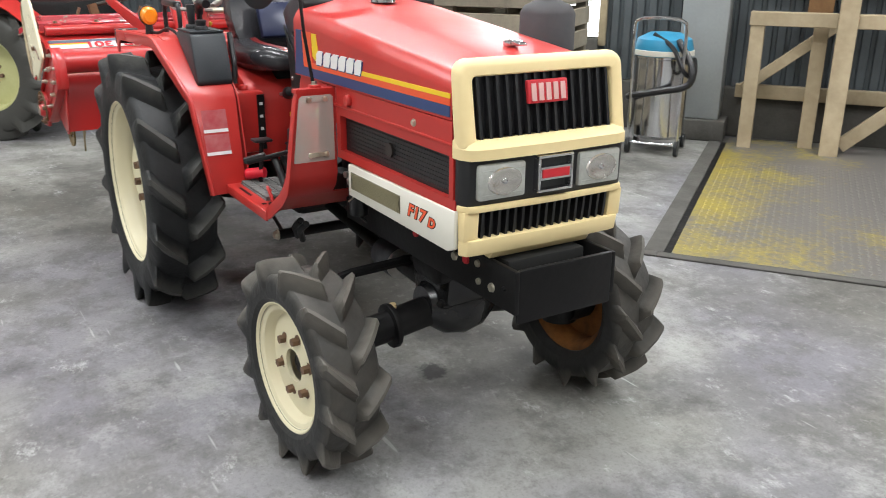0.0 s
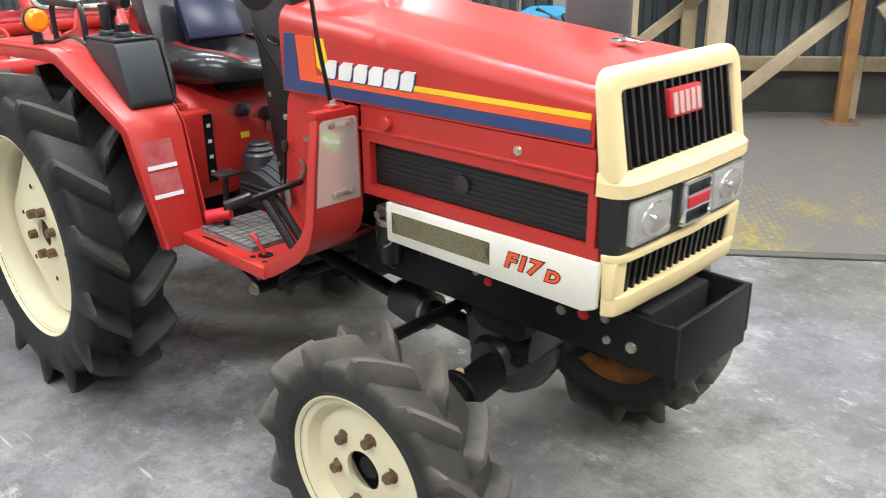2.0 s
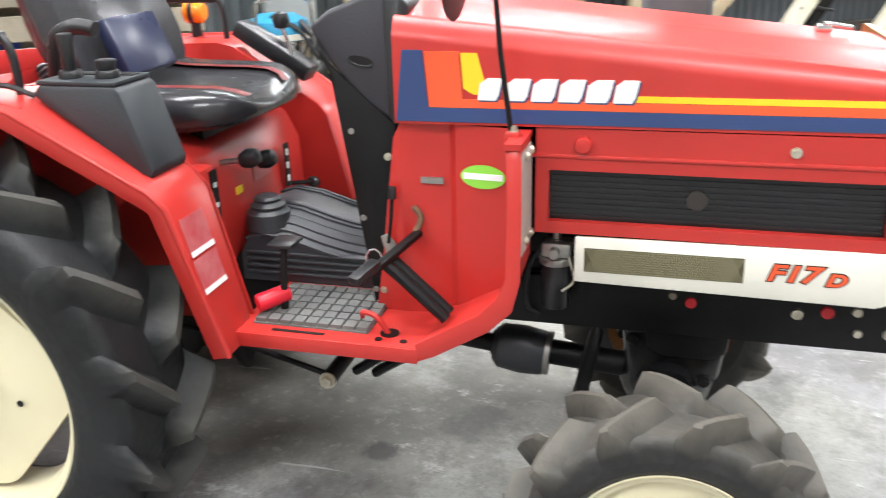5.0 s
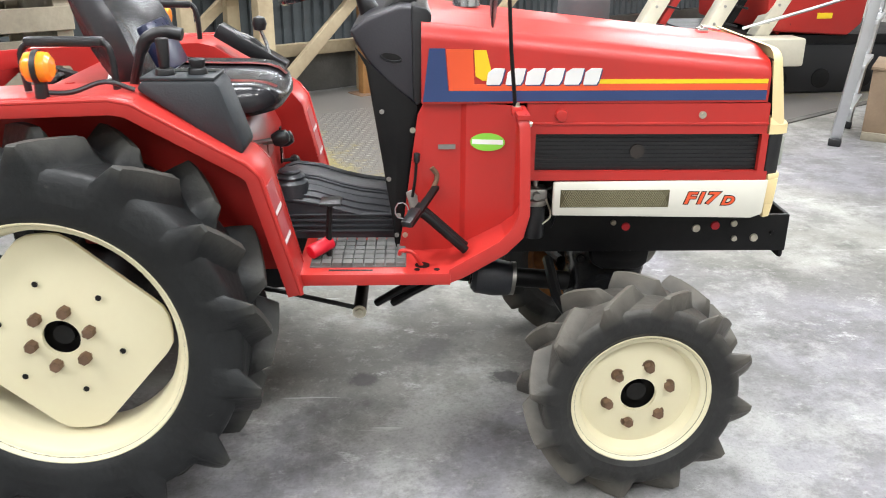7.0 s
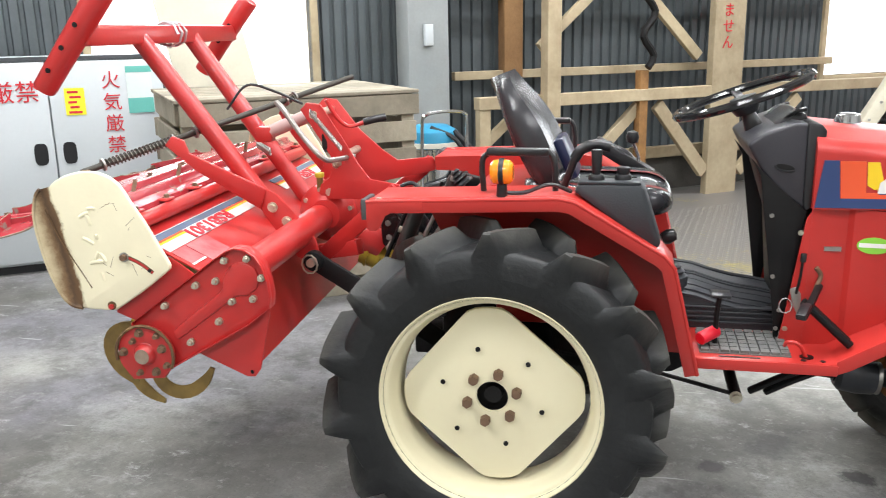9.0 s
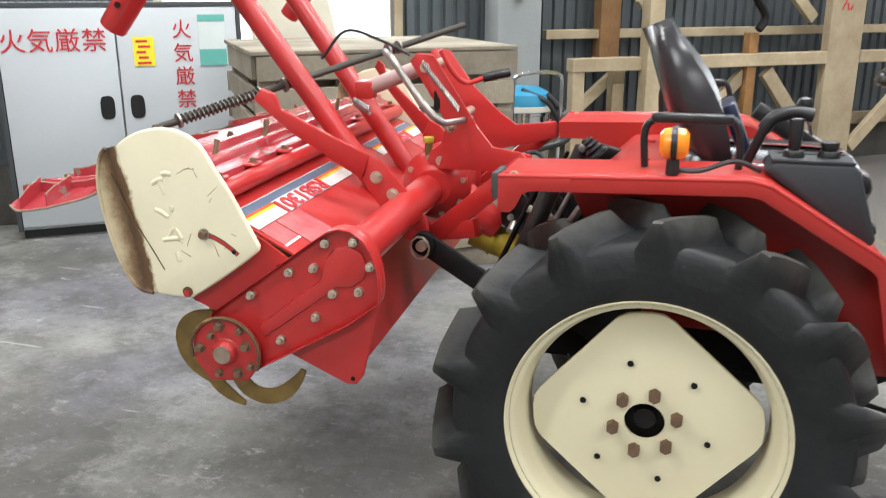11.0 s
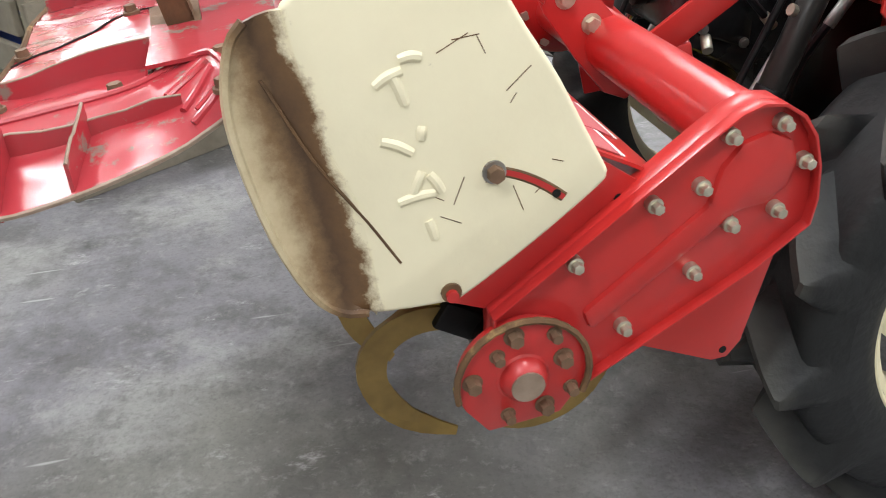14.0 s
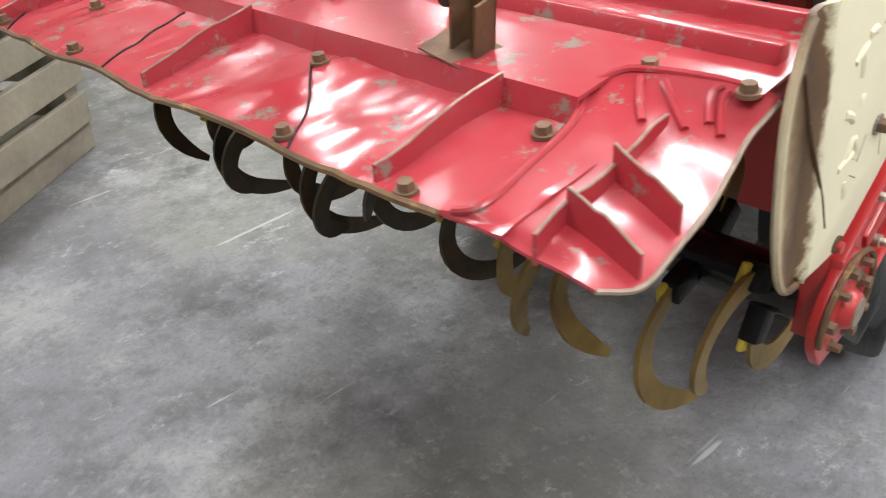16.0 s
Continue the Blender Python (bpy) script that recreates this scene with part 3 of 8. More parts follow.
for i in range(92):
    for j in range(58):
        u, v = 1.44 + i * 0.033, 0.83 + j * 0.0335
        a = 0.78 if (i + j) % 2 else -0.78
        c, s = math.cos(a), math.sin(a)
        k = len(verts)
        for p, q, h in ((-0.013, 0, 0), (0, -0.004, 0), (0.013, 0, 0), (0, 0.004, 0), (0, 0, 0.0025)):
            verts.append(HALL @ Vector((u + p * c - q * s, v + p * s + q * c, 0.0061 + h)))
        faces += [(k, k + 1, k + 4), (k + 1, k + 2, k + 4), (k + 2, k + 3, k + 4), (k + 3, k, k + 4)]
me = bpy.data.meshes.new("tread_pattern")
me.from_pydata(verts, [], faces)
me.materials.append(TREAD)
studs = new("tread_pattern", me)
studs.parent, studs.matrix_parent_inverse = plate, world_of(plate).inverted()
tagged(studs, kind="stuff")

# square pillar on a plinth
pillar = thing("pillar", HALL @ Vector((1.17, 3.42, 0)), "grey painted steel pillar on a concrete plinth", "pillar", kind="structure")
part("shaft", hall_box(1.02, 3.30, 0.14, 1.32, 3.53, H), PILLAR, pillar, bevel=0.012, m=HALL)
part("plinth", hall_box(0.97, 3.25, 0, 1.37, 3.53, 0.14), DARKCONC, pillar, "rough grey concrete plinth", bevel=0.012, m=HALL)
part("switch_box", hall_box(1.13, 3.262, 1.22, 1.19, 3.30, 1.36), CABINET, pillar, "small grey switch box", bevel=0.004, m=HALL)


def timber(name, p0, p1, w, h, material=TIMBER, parent=None, up=(0, 0, 1)):
    return part(name, add_bar(B(), p0, p1, w, h, up), material, parent, bevel=0.004, segs=1, m=HALL)


rack = thing("timber_frame", HALL @ Vector((2.6, 3.2, 0)), "cream painted timber frame of posts, rails and braces along the wall", "timber frame")
VA, VB = 3.17, 3.30
timber("post", (1.51, VA, 0), (1.51, VA, 0.78), 0.085, 0.075, parent=rack, up=(0, 1, 0))
timber("post", (1.88, VB, 0), (1.88, VB, 0.78), 0.09, 0.075, parent=rack, up=(0, 1, 0))
timber("post", (2.02, VA - 0.05, 0), (2.02, VA - 0.05, H), 0.11, 0.10, parent=rack, up=(0, 1, 0))
timber("post", (2.92, VB + 0.02, 0), (2.92, VB + 0.02, 0.40), 0.085, 0.08, parent=rack, up=(0, 1, 0))
timber("post", (3.62, VA, 0), (3.62, VA, H), 0.30, 0.07, parent=rack, up=(0, 1, 0))
timber("post", (1.86, VB + 0.12, 0.8), (1.86, VB + 0.12, H), 0.15, 0.10, BROWNWOOD, rack, up=(0, 1, 0))
timber("rail", (1.46, VA, 0.82), (1.965, VA, 0.82), 0.09, 0.085, parent=rack)
timber("rail", (2.075, VA, 0.82), (3.47, VA, 0.82), 0.09, 0.085, parent=rack)
timber("rail", (3.77, VA, 0.82), (6.9, VA, 0.80), 0.09, 0.085, parent=rack)
timber("rail", (1.4, VB + 0.12, 1.0), (5.0, VB + 0.12, 1.0), 0.06, 0.06, parent=rack)
timber("rail", (1.4, VB + 0.12, 1.55), (5.0, VB + 0.12, 1.55), 0.06, 0.06, parent=rack)
timber("rail", (1.4, VB + 0.14, 0.33), (5.0, VB + 0.14, 0.33), 0.06, 0.09, parent=rack)
timber("brace", (2.08, VA + 0.03, 0.05), (2.86, VA + 0.03, 0.76), 0.05, 0.085, parent=rack)
timber("brace", (1.45, VB + 0.1, 0.35), (2.0, VB + 0.1, 0.80), 0.05, 0.07, parent=rack)
timber("brace", (2.08, VB + 0.09, 1.18), (2.75, VB + 0.09, 1.75), 0.05, 0.07, parent=rack)
timber("brace", (2.84, VB, 1.66), (3.46, VB, 1.08), 0.05, 0.08, parent=rack)
timber("brace", (2.98, VA, 0.74), (3.46, VA, 0.18), 0.05, 0.10, parent=rack)
timber("brace", (3.8, VA, 0.16), (4.4, VA, 0.74), 0.05, 0.09, parent=rack)
for z, ch in zip((1.60, 1.48, 1.36, 1.24, 1.12, 1.00, 0.88, 0.76), "に人は乗れません"):
    lettering("warning_letter", ch, 0.11, HALL @ pose(3.60, VA - 0.038, z + 0.42, 90), REDTXT, rack)

rust_post = thing("rusty_post", HALL @ Vector((2.86, 3.2, 0)), "rust-brown steel post bolted to the timber frame", "post")
part("shaft", add_box(B(), (2.80, VA - 0.035, 0), (2.875, VA + 0.035, 1.0), HALL), mat("rusty_post_paint", (0.30, 0.15, 0.045), 0.7, color2=(0.16, 0.08, 0.03), amount=1.0, scale=7.0, bump=0.2), rust_post, bevel=0.005)
part("base_plate", add_box(B(), (2.74, VA - 0.09, 0), (2.94, VA + 0.09, 0.014), HALL), RBOLT, rust_post, bevel=0.002)
bm = add_tube(B(), [HALL @ Vector((2.84 + 0.05 * math.sin(i * 0.9), VA - 0.06, 1.02 + i * 0.045)) for i in range(18)], 0.028, 8)
alone("hanging_hose", bm, BLACK, "black hose and strap hanging on the rusty post", "hose")

# steel cabinet for oils
cab = thing("steel_cabinet", HALL @ Vector((-1.2, 3.4, 0)), "pale grey two-door steel cabinet with red fire warnings", "cabinet")
CU0, CU1, CV, CZ = -1.80, -0.575, 3.12, 1.22
part("body", hall_box(CU0, CV + 0.02, 0.05, CU1, V1 - 0.03, CZ), CABINET, cab, bevel=0.006, m=HALL)
part("toe_plinth", hall_box(CU0 + 0.02, CV + 0.05, 0, CU1 - 0.02, V1 - 0.05, 0.05), PLASTIC, cab, m=HALL)
bm = hall_box(CU0, CV - 0.004, 0.05, CU0 + 0.022, CV + 0.02, CZ)
hall_box(CU1 - 0.022, CV - 0.004, 0.05, CU1, CV + 0.02, CZ, bm)
hall_box(CU0 + 0.022, CV - 0.004, CZ - 0.022, CU1 - 0.022, CV + 0.02, CZ, bm)
part("frame", bm, mat("dark_cabinet_edge", (0.05, 0.055, 0.06), 0.5, bump=0.02), cab, m=HALL)
CM = -1.215
for s, (a, b2) in enumerate(((CU0 + 0.026, CM - 0.004), (CM + 0.004, CU1 - 0.026))):
    door = part("door", hall_box(a, CV - 0.012, 0.07, b2, CV + 0.015, CZ - 0.028), CABINET, cab, bevel=0.005, m=HALL)
    c = CM - 0.075 if s == 0 else CM + 0.075
    oval = [(c + 0.036 * math.copysign(abs(math.cos(k * math.pi / 10)) ** 0.6, math.cos(k * math.pi / 10)), 0.685 + 0.062 * math.copysign(abs(math.sin(k * math.pi / 10)) ** 0.6, math.sin(k * math.pi / 10))) for k in range(20)]
    part("pull", add_prism(B(), oval, "y", CV - 0.016, CV + 0.0), PLASTIC, door, "black recessed oval pull", m=HALL)
    if s == 0:
        for k, ch in enumerate("火気厳禁"):
            lettering("warning_letter", ch, 0.125, HALL @ pose(-1.705 + 0.128 * k, CV - 0.0145, 1.025, 90), REDTXT, door)
    else:
        for k, ch in enumerate("火気厳禁"):
            lettering("warning_letter", ch, 0.105, HALL @ pose(-0.885, CV - 0.0145, 1.075 - 0.122 * k, 90), REDTXT, door)
        part("notice", hall_box(-1.135, CV - 0.0155, 0.895, -1.03, CV - 0.010, 1.045), YNOTE, door, "yellow notice", m=HALL)
        for k in range(5):
            part("print_bar", hall_box(-1.12 + 0.01 * (k % 2), CV - 0.017, 0.905 + 0.028 * k, -1.05 - 0.012 * (k % 3), CV - 0.0150, 0.917 + 0.028 * k), REDTXT, door, m=HALL)
        part("paper", hall_box(-0.80, CV - 0.0155, 0.89, -0.66, CV - 0.010, 1.155), PAPER, door, "pale notice with teal heading", m=HALL)
        part("print_bar", hall_box(-0.80, CV - 0.017, 1.12, -0.66, CV - 0.0150, 1.155), TEAL, door, m=HALL)
        part("print_bar", hall_box(-0.80, CV - 0.017, 0.89, -0.66, CV - 0.0150, 0.975), TEAL, door, m=HALL)

# weathered crate of boards
crate = thing("wooden_crate", HALL @ Vector((-0.1, 2.4, 0)), "grey weathered wooden crate of spaced boards", "crate")
rnd = random.Random(8)
for k in range(7):
    z = 0.10 + k * 0.135
    du = rnd.uniform(-0.012, 0.012)
    part("board", hall_box(-0.68 + du, 1.88, z, 0.50 + du, 1.902, z + 0.102), GREYWOOD, crate, bevel=0.003, segs=1, m=HALL)
    part("board", hall_box(-0.68 + du, 2.88, z, 0.50 + du, 2.902, z + 0.102), GREYWOOD, crate, bevel=0.003, segs=1, m=HALL)
    part("board", hall_box(0.478, 1.97, z, 0.50, 2.85, z + 0.102), GREYWOOD, crate, bevel=0.003, segs=1, m=HALL)
    part("board", hall_box(-0.68, 1.97, z, -0.658, 2.85, z + 0.102), GREYWOOD, crate, bevel=0.003, segs=1, m=HALL)
for u in (-0.66, -0.12, 0.42):
    for v in (1.903, 2.82):
        part("post", hall_box(u, v, 0.0, u + 0.07, v + 0.06, 1.012), GREYWOOD, crate, bevel=0.003, segs=1, m=HALL)
for v in (1.9, 2.36, 2.8):
    part("runner", hall_box(-0.68, v, 0.0, 0.50, v + 0.09, 0.095), GREYWOOD, crate, bevel=0.003, segs=1, m=HALL)
# boards added across the top to keep light out of the crate's gaps
for k in range(8):
    part("lid_board", hall_box(-0.69, 1.875 + 0.13 * k, 1.016, 0.51, 1.99 + 0.13 * k, 1.034), GREYWOOD, crate, bevel=0.003, segs=1, m=HALL)
part("crate_floor", hall_box(-0.65, 1.91, 0.10, 0.47, 2.87, 0.12), GREYWOOD, crate, m=HALL)

# blue buckets between cabinet and crate
for k in range(2):
    m = HALL @ pose(-0.44 + 0.02 * k, 2.98, 0.0 + 0.36 * k)
    bk = thing("bucket", m.translation, "blue plastic oil pail with a pale label", "pail", "oil pails")
    part("shell", add_lathe(B(), [(0.0, 0.0), (0.125, 0.0), (0.145, 0.34), (0.15, 0.345), (0.15, 0.355), (0.0, 0.357)], m, 24), BUCKET, bk)
    part("label_band", add_lathe(B(), [(0.1335, 0.10), (0.1425, 0.25)], m, 24), PAPER, bk, "pale printed label")

# wet-and-dry vacuum cleaner
vm = HALL @ pose(0.99, 2.86, 0)
vac = thing("vacuum_cleaner", vm.translation, "steel drum vacuum cleaner with blue head on a chrome trolley", "vacuum cleaner")
part("drum", add_lathe(B(), [(0.0, 0.09), (0.15, 0.09), (0.165, 0.11), (0.165, 0.58), (0.172, 0.585), (0.172, 0.60), (0.0, 0.60)], vm, 32), CHROME, vac, "polished steel drum")
part("head", add_lathe(B(), [(0.176, 0.60), (0.18, 0.64), (0.165, 0.70), (0.10, 0.735), (0.0, 0.74)], vm, 28), BLUEPL, vac, "blue plastic motor head")
part("head_band", add_lathe(B(), [(0.165, 0.60), (0.186, 0.605), (0.186, 0.635), (0.165, 0.64)], vm, 28), WHITE, vac)
bm = B()
for s in (-0.15, 0.15):
    add_tube(bm, [vm @ p for p in curve_pts([(s, -0.17, 0.07), (s, -0.19, 0.4), (s, -0.21, 0.76), (s * 0.85, -0.22, 0.82), (s * 0.4, -0.225, 0.835), (0, -0.225, 0.837)], 5)], 0.011)
add_tube(bm, [vm @ Vector(p) for p in ((-0.15, -0.17, 0.07), (0.15, -0.17, 0.07))], 0.011)
part("trolley_frame", bm, CHROME, vac, "chrome tube frame")
for s in (-0.15, 0.15):
    part("castor", add_cyl(B(), vm @ Vector((s - 0.012, -0.17, 0.05)), vm @ Vector((s + 0.012, -0.17, 0.05)), 0.05, seg=20), PLASTIC, vac, "black rubber wheel", bevel=0.004)
    part("castor", add_cyl(B(), vm @ Vector((s - 0.012, 0.13, 0.045)), vm @ Vector((s + 0.012, 0.13, 0.045)), 0.045, seg=20), PLASTIC, vac, "black rubber wheel", bevel=0.004)
bm = add_tube(B(), [vm @ p for p in curve_pts([(0.10, -0.12, 0.70), (0.2, -0.2, 0.56), (0.19, -0.22, 0.45), (0.02, -0.20, 0.40), (-0.15, -0.17, 0.36), (-0.19, -0.05, 0.33)], 6)], 0.021, 10)
part("hose", bm, PLASTIC, vac, "black ribbed hose")
bm = add_tube(B(), [vm @ p for p in curve_pts([(-0.05, -0.1, 0.73), (0.08, -0.18, 0.66), (0.16, -0.2, 0.52), (0.21, -0.12, 0.5), (0.19, 0.0, 0.58), (0.17, 0.02, 0.46)], 6)], 0.014, 8)
part("cable", bm, PLASTIC, vac, "black cable")

# ---- the tractor: x forward, y to its left, rear axle near x = 0.05 ----
tractor = thing("tractor", (0.05, 0, 0), "small red compact tractor with cream wheels and nose, parked", "tractor")


def place(cx, cy, cz, steer, side):
    """A wheel's own frame: its local x runs forward, y outward from the tractor, z up."""
    return pose(cx, cy, cz, 0, 0, steer) @ Matrix.Diagonal((1, side, 1, 1))


def tyre_mesh(R, W, rim, n, sweep, lug_h, lug_w, phase):
    """A moulded tyre about the local y axis, outer side towards +y: the carcass swells into two rows of curved, sloping lugs."""
    h, half = R - lug_h, W / 2
    q = 1.0 if R > 0.4 else 0.62
    # each row: the bare carcass (radius, share of the half width), and the same row on a lug
    rows = [((rim - 0.004, 0.80), None), ((rim + 0.010, 0.92), None), ((rim + (h - rim) * 0.22, 0.985), None), ((rim + (h - rim) * 0.45, 1.01), None)]
    rows += [((h - 0.066 * q, 1.01), (h - 0.060 * q, 1.02)), ((h - 0.054 * q, 1.0), (h - 0.036 * q, 1.035)), ((h - 0.042 * q, 0.985), (h - 0.010 * q, 1.045)), ((h - 0.030 * q, 0.96), (R - 0.016, 1.045)), ((h - 0.020 * q, 0.93), (R - 0.007, 1.03)), ((h - 0.012 * q, 0.89), (R - 0.003, 0.985))]
    rows += [((h - 0.006 * q, 0.83), (R - 0.002, 0.90))] + [((h - 0.004 * k, k), (R, k)) for k in (0.75, 0.66, 0.57, 0.48, 0.40, 0.32, 0.24, 0.16, 0.08, 0.0)]
    rows = [(c, l or c, l is not None, 1) for c, l in rows] + [(c, l or c, l is not None, -1) for c, l in rows[-2::-1]]
    # columns run along the lugs, dense at their edges; the inner row stands half a pitch on, so the pattern repeats at half the pitch
    pitch, top, flank = 2 * math.pi / n, lug_w * 0.40 / R, (0.034 if R > 0.4 else 0.024) / R
    spots = [-top * 0.5, 0.0, top * 0.5] + [sg * (top + flank * f) for sg in (-1, 1) for f in (0.0, 0.05, 0.16, 0.32, 0.5, 0.7, 0.9, 1.05)]
    spots = sorted({round(v % (pitch / 2), 6) for v in spots})
    th = np.array([k * pitch / 2 + v for k in range(2 * n) for v in spots])
    cols = len(th)
    verts = []
    for (rc, yc), (rl, yl), raised, sgn in rows:
        p = min(yl, 1.0)
        mask = np.zeros(cols)
        if raised:
            d = np.abs((th + (pitch / 2 if sgn < 0 else 0.0) + pitch / 2) % pitch - pitch / 2)
            mask = np.clip(1.0 - (d - top) / flank, 0.0, 1.0) * min(1.0, p / 0.12)
        ang = th + phase - sweep * (p + 0.18 * p * p) / 1.18
        r = rc + (rl - rc) * mask
        y = (yc + (yl - yc) * mask) * half * sgn
        verts.append(np.stack([r * np.sin(ang), y, r * np.cos(ang)], 1))
    m, k = len(rows), np.arange(cols)
    faces = []
    for j in range(m):
        a, b2 = j * cols, ((j + 1) % m) * cols
        faces.append(np.stack([a + k, a + (k + 1) % cols, b2 + (k + 1) % cols, b2 + k], 1))
    me = bpy.data.meshes.new("tyre")
    me.from_pydata(np.concatenate(verts).tolist(), [], np.concatenate(faces).tolist())
    bm = B()
    bm.from_mesh(me)
    bpy.data.meshes.remove(me)
    return bm


def build_wheel(name, m, R, W, rim, n, sweep, lug_h, lug_w, tyre_mat, disc_y, disc_fn, bolts_r, hole_r, rim_mat=CREAM, bolt_mat=RBOLT, owner=None, phase=0.0):
    half = W / 2
    f = rim + 0.010
    prof = [(f, half * 0.80), (f - 0.002, half * 0.87), (f - 0.007, half * 0.89), (f - 0.012, half * 0.84), (f - 0.015, half * 0.76), (f - 0.022, half * 0.74), (f - 0.026, half * 0.70), (f - 0.030, half * 0.52), (rim - 0.027, half * 0.40), (rim - 0.030, half * 0.3), (rim - 0.030, -half * 0.3), (rim - 0.016, -half * 0.6), (f - 0.012, -half * 0.72), (f - 0.008, -half * 0.80), (f, -half * 0.80)]
    back = [(r + 0.005, y) for r, y in prof[-2:0:-1]]
    bm = add_lathe(B(), prof + back, Matrix.Rotation(radians(-90), 4, "X"), 64, True)
    wheel = part(name, bm, rim_mat, owner or tractor, m=m, label="cream painted steel rim" if rim_mat is CREAM else "")
    part("tyre", tyre_mesh(R, W, rim, n, sweep, lug_h, lug_w, radians(phase)), tyre_mat, wheel, "black lugged farm tyre" if tyre_mat is RUBBER else "dusty lugged farm tyre", m=m, angle=24)
    # pressed disc with its hub hole
    bm = B()
    N = 64
    loops = []
    for rr, dy in ((0.0, 0.006), (1.0, 0.006), (1.0, -0.004), (0.0, -0.004)):
        loops.append([(((1 - rr) * hole_r + rr * disc_fn(2 * math.pi * i / N)) * math.sin(2 * math.pi * i / N), disc_y + dy - (0.012 * rr), ((1 - rr) * hole_r + rr * disc_fn(2 * math.pi * i / N)) * math.cos(2 * math.pi * i / N)) for i in range(N)])
    rows = [[bm.verts.new(p) for p in loop] for loop in loops]
    for r, q in zip(rows, rows[1:] + rows[:1]):
        for i in range(N):
            bm.faces.new((r[i], r[(i + 1) % N], q[(i + 1) % N], q[i]))
    part("disc", bm, rim_mat, wheel, bevel=0.0, m=m)
    hub = add_lathe(B(), [(0.0, disc_y - 0.01), (hole_r * 0.55, disc_y - 0.008), (hole_r * 0.6, disc_y - 0.03), (hole_r * 1.6, disc_y - 0.032), (hole_r * 1.6, -half)], Matrix.Rotation(radians(-90), 4, "X"), 28)
    part("hub", hub, IRON, wheel, "black iron hub", m=m)
    for k in range(6):
        a = 2 * math.pi * (k + 0.25) / 6
        p = Vector((bolts_r * math.sin(a), disc_y, bolts_r * math.cos(a)))
        part("wheel_bolt", add_hex(B(), p, (0, 1, 0), 0.0135 if R > 0.4 else 0.0115, 0.024 if R > 0.4 else 0.018), bolt_mat, wheel, m=m)
    return wheel


def square_disc(corner, flat, phase):
    """A disc cut off straight on four sides, round at the corners."""
    return lambda a: (corner**-60 + (flat / max(0.05, abs(math.cos(((a - phase + math.pi / 4) % (math.pi / 2)) - math.pi / 4)))) ** -60) ** (-1 / 60)


round_disc = lambda a: 0.136
RW = (0.052, 0.462, 0.437)
FW = (1.297, 0.420, 0.258)
for side in (-1, 1):
    m = place(RW[0], side * RW[1], RW[2], 0, side)
    w = build_wheel("rear_wheel", m, 0.437, 0.215, 0.271, 14, 0.25, 0.046, 0.0235, RUBBER, 0.034, square_disc(0.228, 0.190, radians(41)), 0.064, 0.040, phase=14.3)
    for k in range(6):
        a = 2 * math.pi * (k - 0.26) / 6
        p = Vector((0.128 * math.sin(a), 0.0405, 0.128 * math.cos(a)))
        part("disc_hole", add_cyl(B(), p, p + Vector((0, 0.0015, 0)), 0.0065, seg=12), IRON, w, m=m)
    m = place(FW[0], side * FW[1], FW[2], 4, side)
    build_wheel("front_wheel", m, 0.262, 0.150, 0.156, 12, 0.33, 0.032, 0.0165, DUSTY, 0.035, round_disc, 0.072, 0.041, rim_mat=CREAM if side < 0 else ORUST, phase=-4.6)

# ---- hood ----
HX0, HX1 = 0.812, 1.603


def hood_w(x):
    return 0.226 - 0.013 * (x - HX0) / (HX1 - HX0)


def hood_top(x):
    return 1.068 - 0.084 * (x - HX0) / (HX1 - HX0)


def hood_loop(x, inset=0.0):
    w, zt = hood_w(x) - inset, hood_top(x) - inset
    half = [(w, 0.874 + inset), (w, zt - 0.054), (w - 0.001, zt - 0.047), (w - 0.008, zt - 0.032), (w - 0.017, zt - 0.021), (w - 0.022, zt - 0.0175), (w - 0.028, zt - 0.0155), (0.112, zt + 0.003), (0.100, zt + 0.0045), (0.03, zt + 0.007)]
    return [(x, -y, z) for y, z in half] + [(x, y, z) for y, z in half[::-1]]


hood = part("hood", add_loft(B(), [hood_loop(x) for x in (HX0, HX0 + 0.003, 1.0, 1.2, 1.4, HX1)]), RED, tractor, "glossy red engine hood")


def on_side(name, pts, material, parent, side=-1, proud=0.0018):
    """A thin decal on the hood's side."""
    bm = B()
    front = [bm.verts.new((x, side * (hood_w(x) + proud), z)) for x, z in pts]
    back = [bm.verts.new((x, side * (hood_w(x) - 0.002), z)) for x, z in pts]
    bm.faces.new(front), bm.faces.new(back[::-1])
    for i in range(len(pts)):
        j = (i + 1) % len(pts)
        bm.faces.new((front[i], front[j], back[j], back[i]))
    return part(name, bm, material, parent)


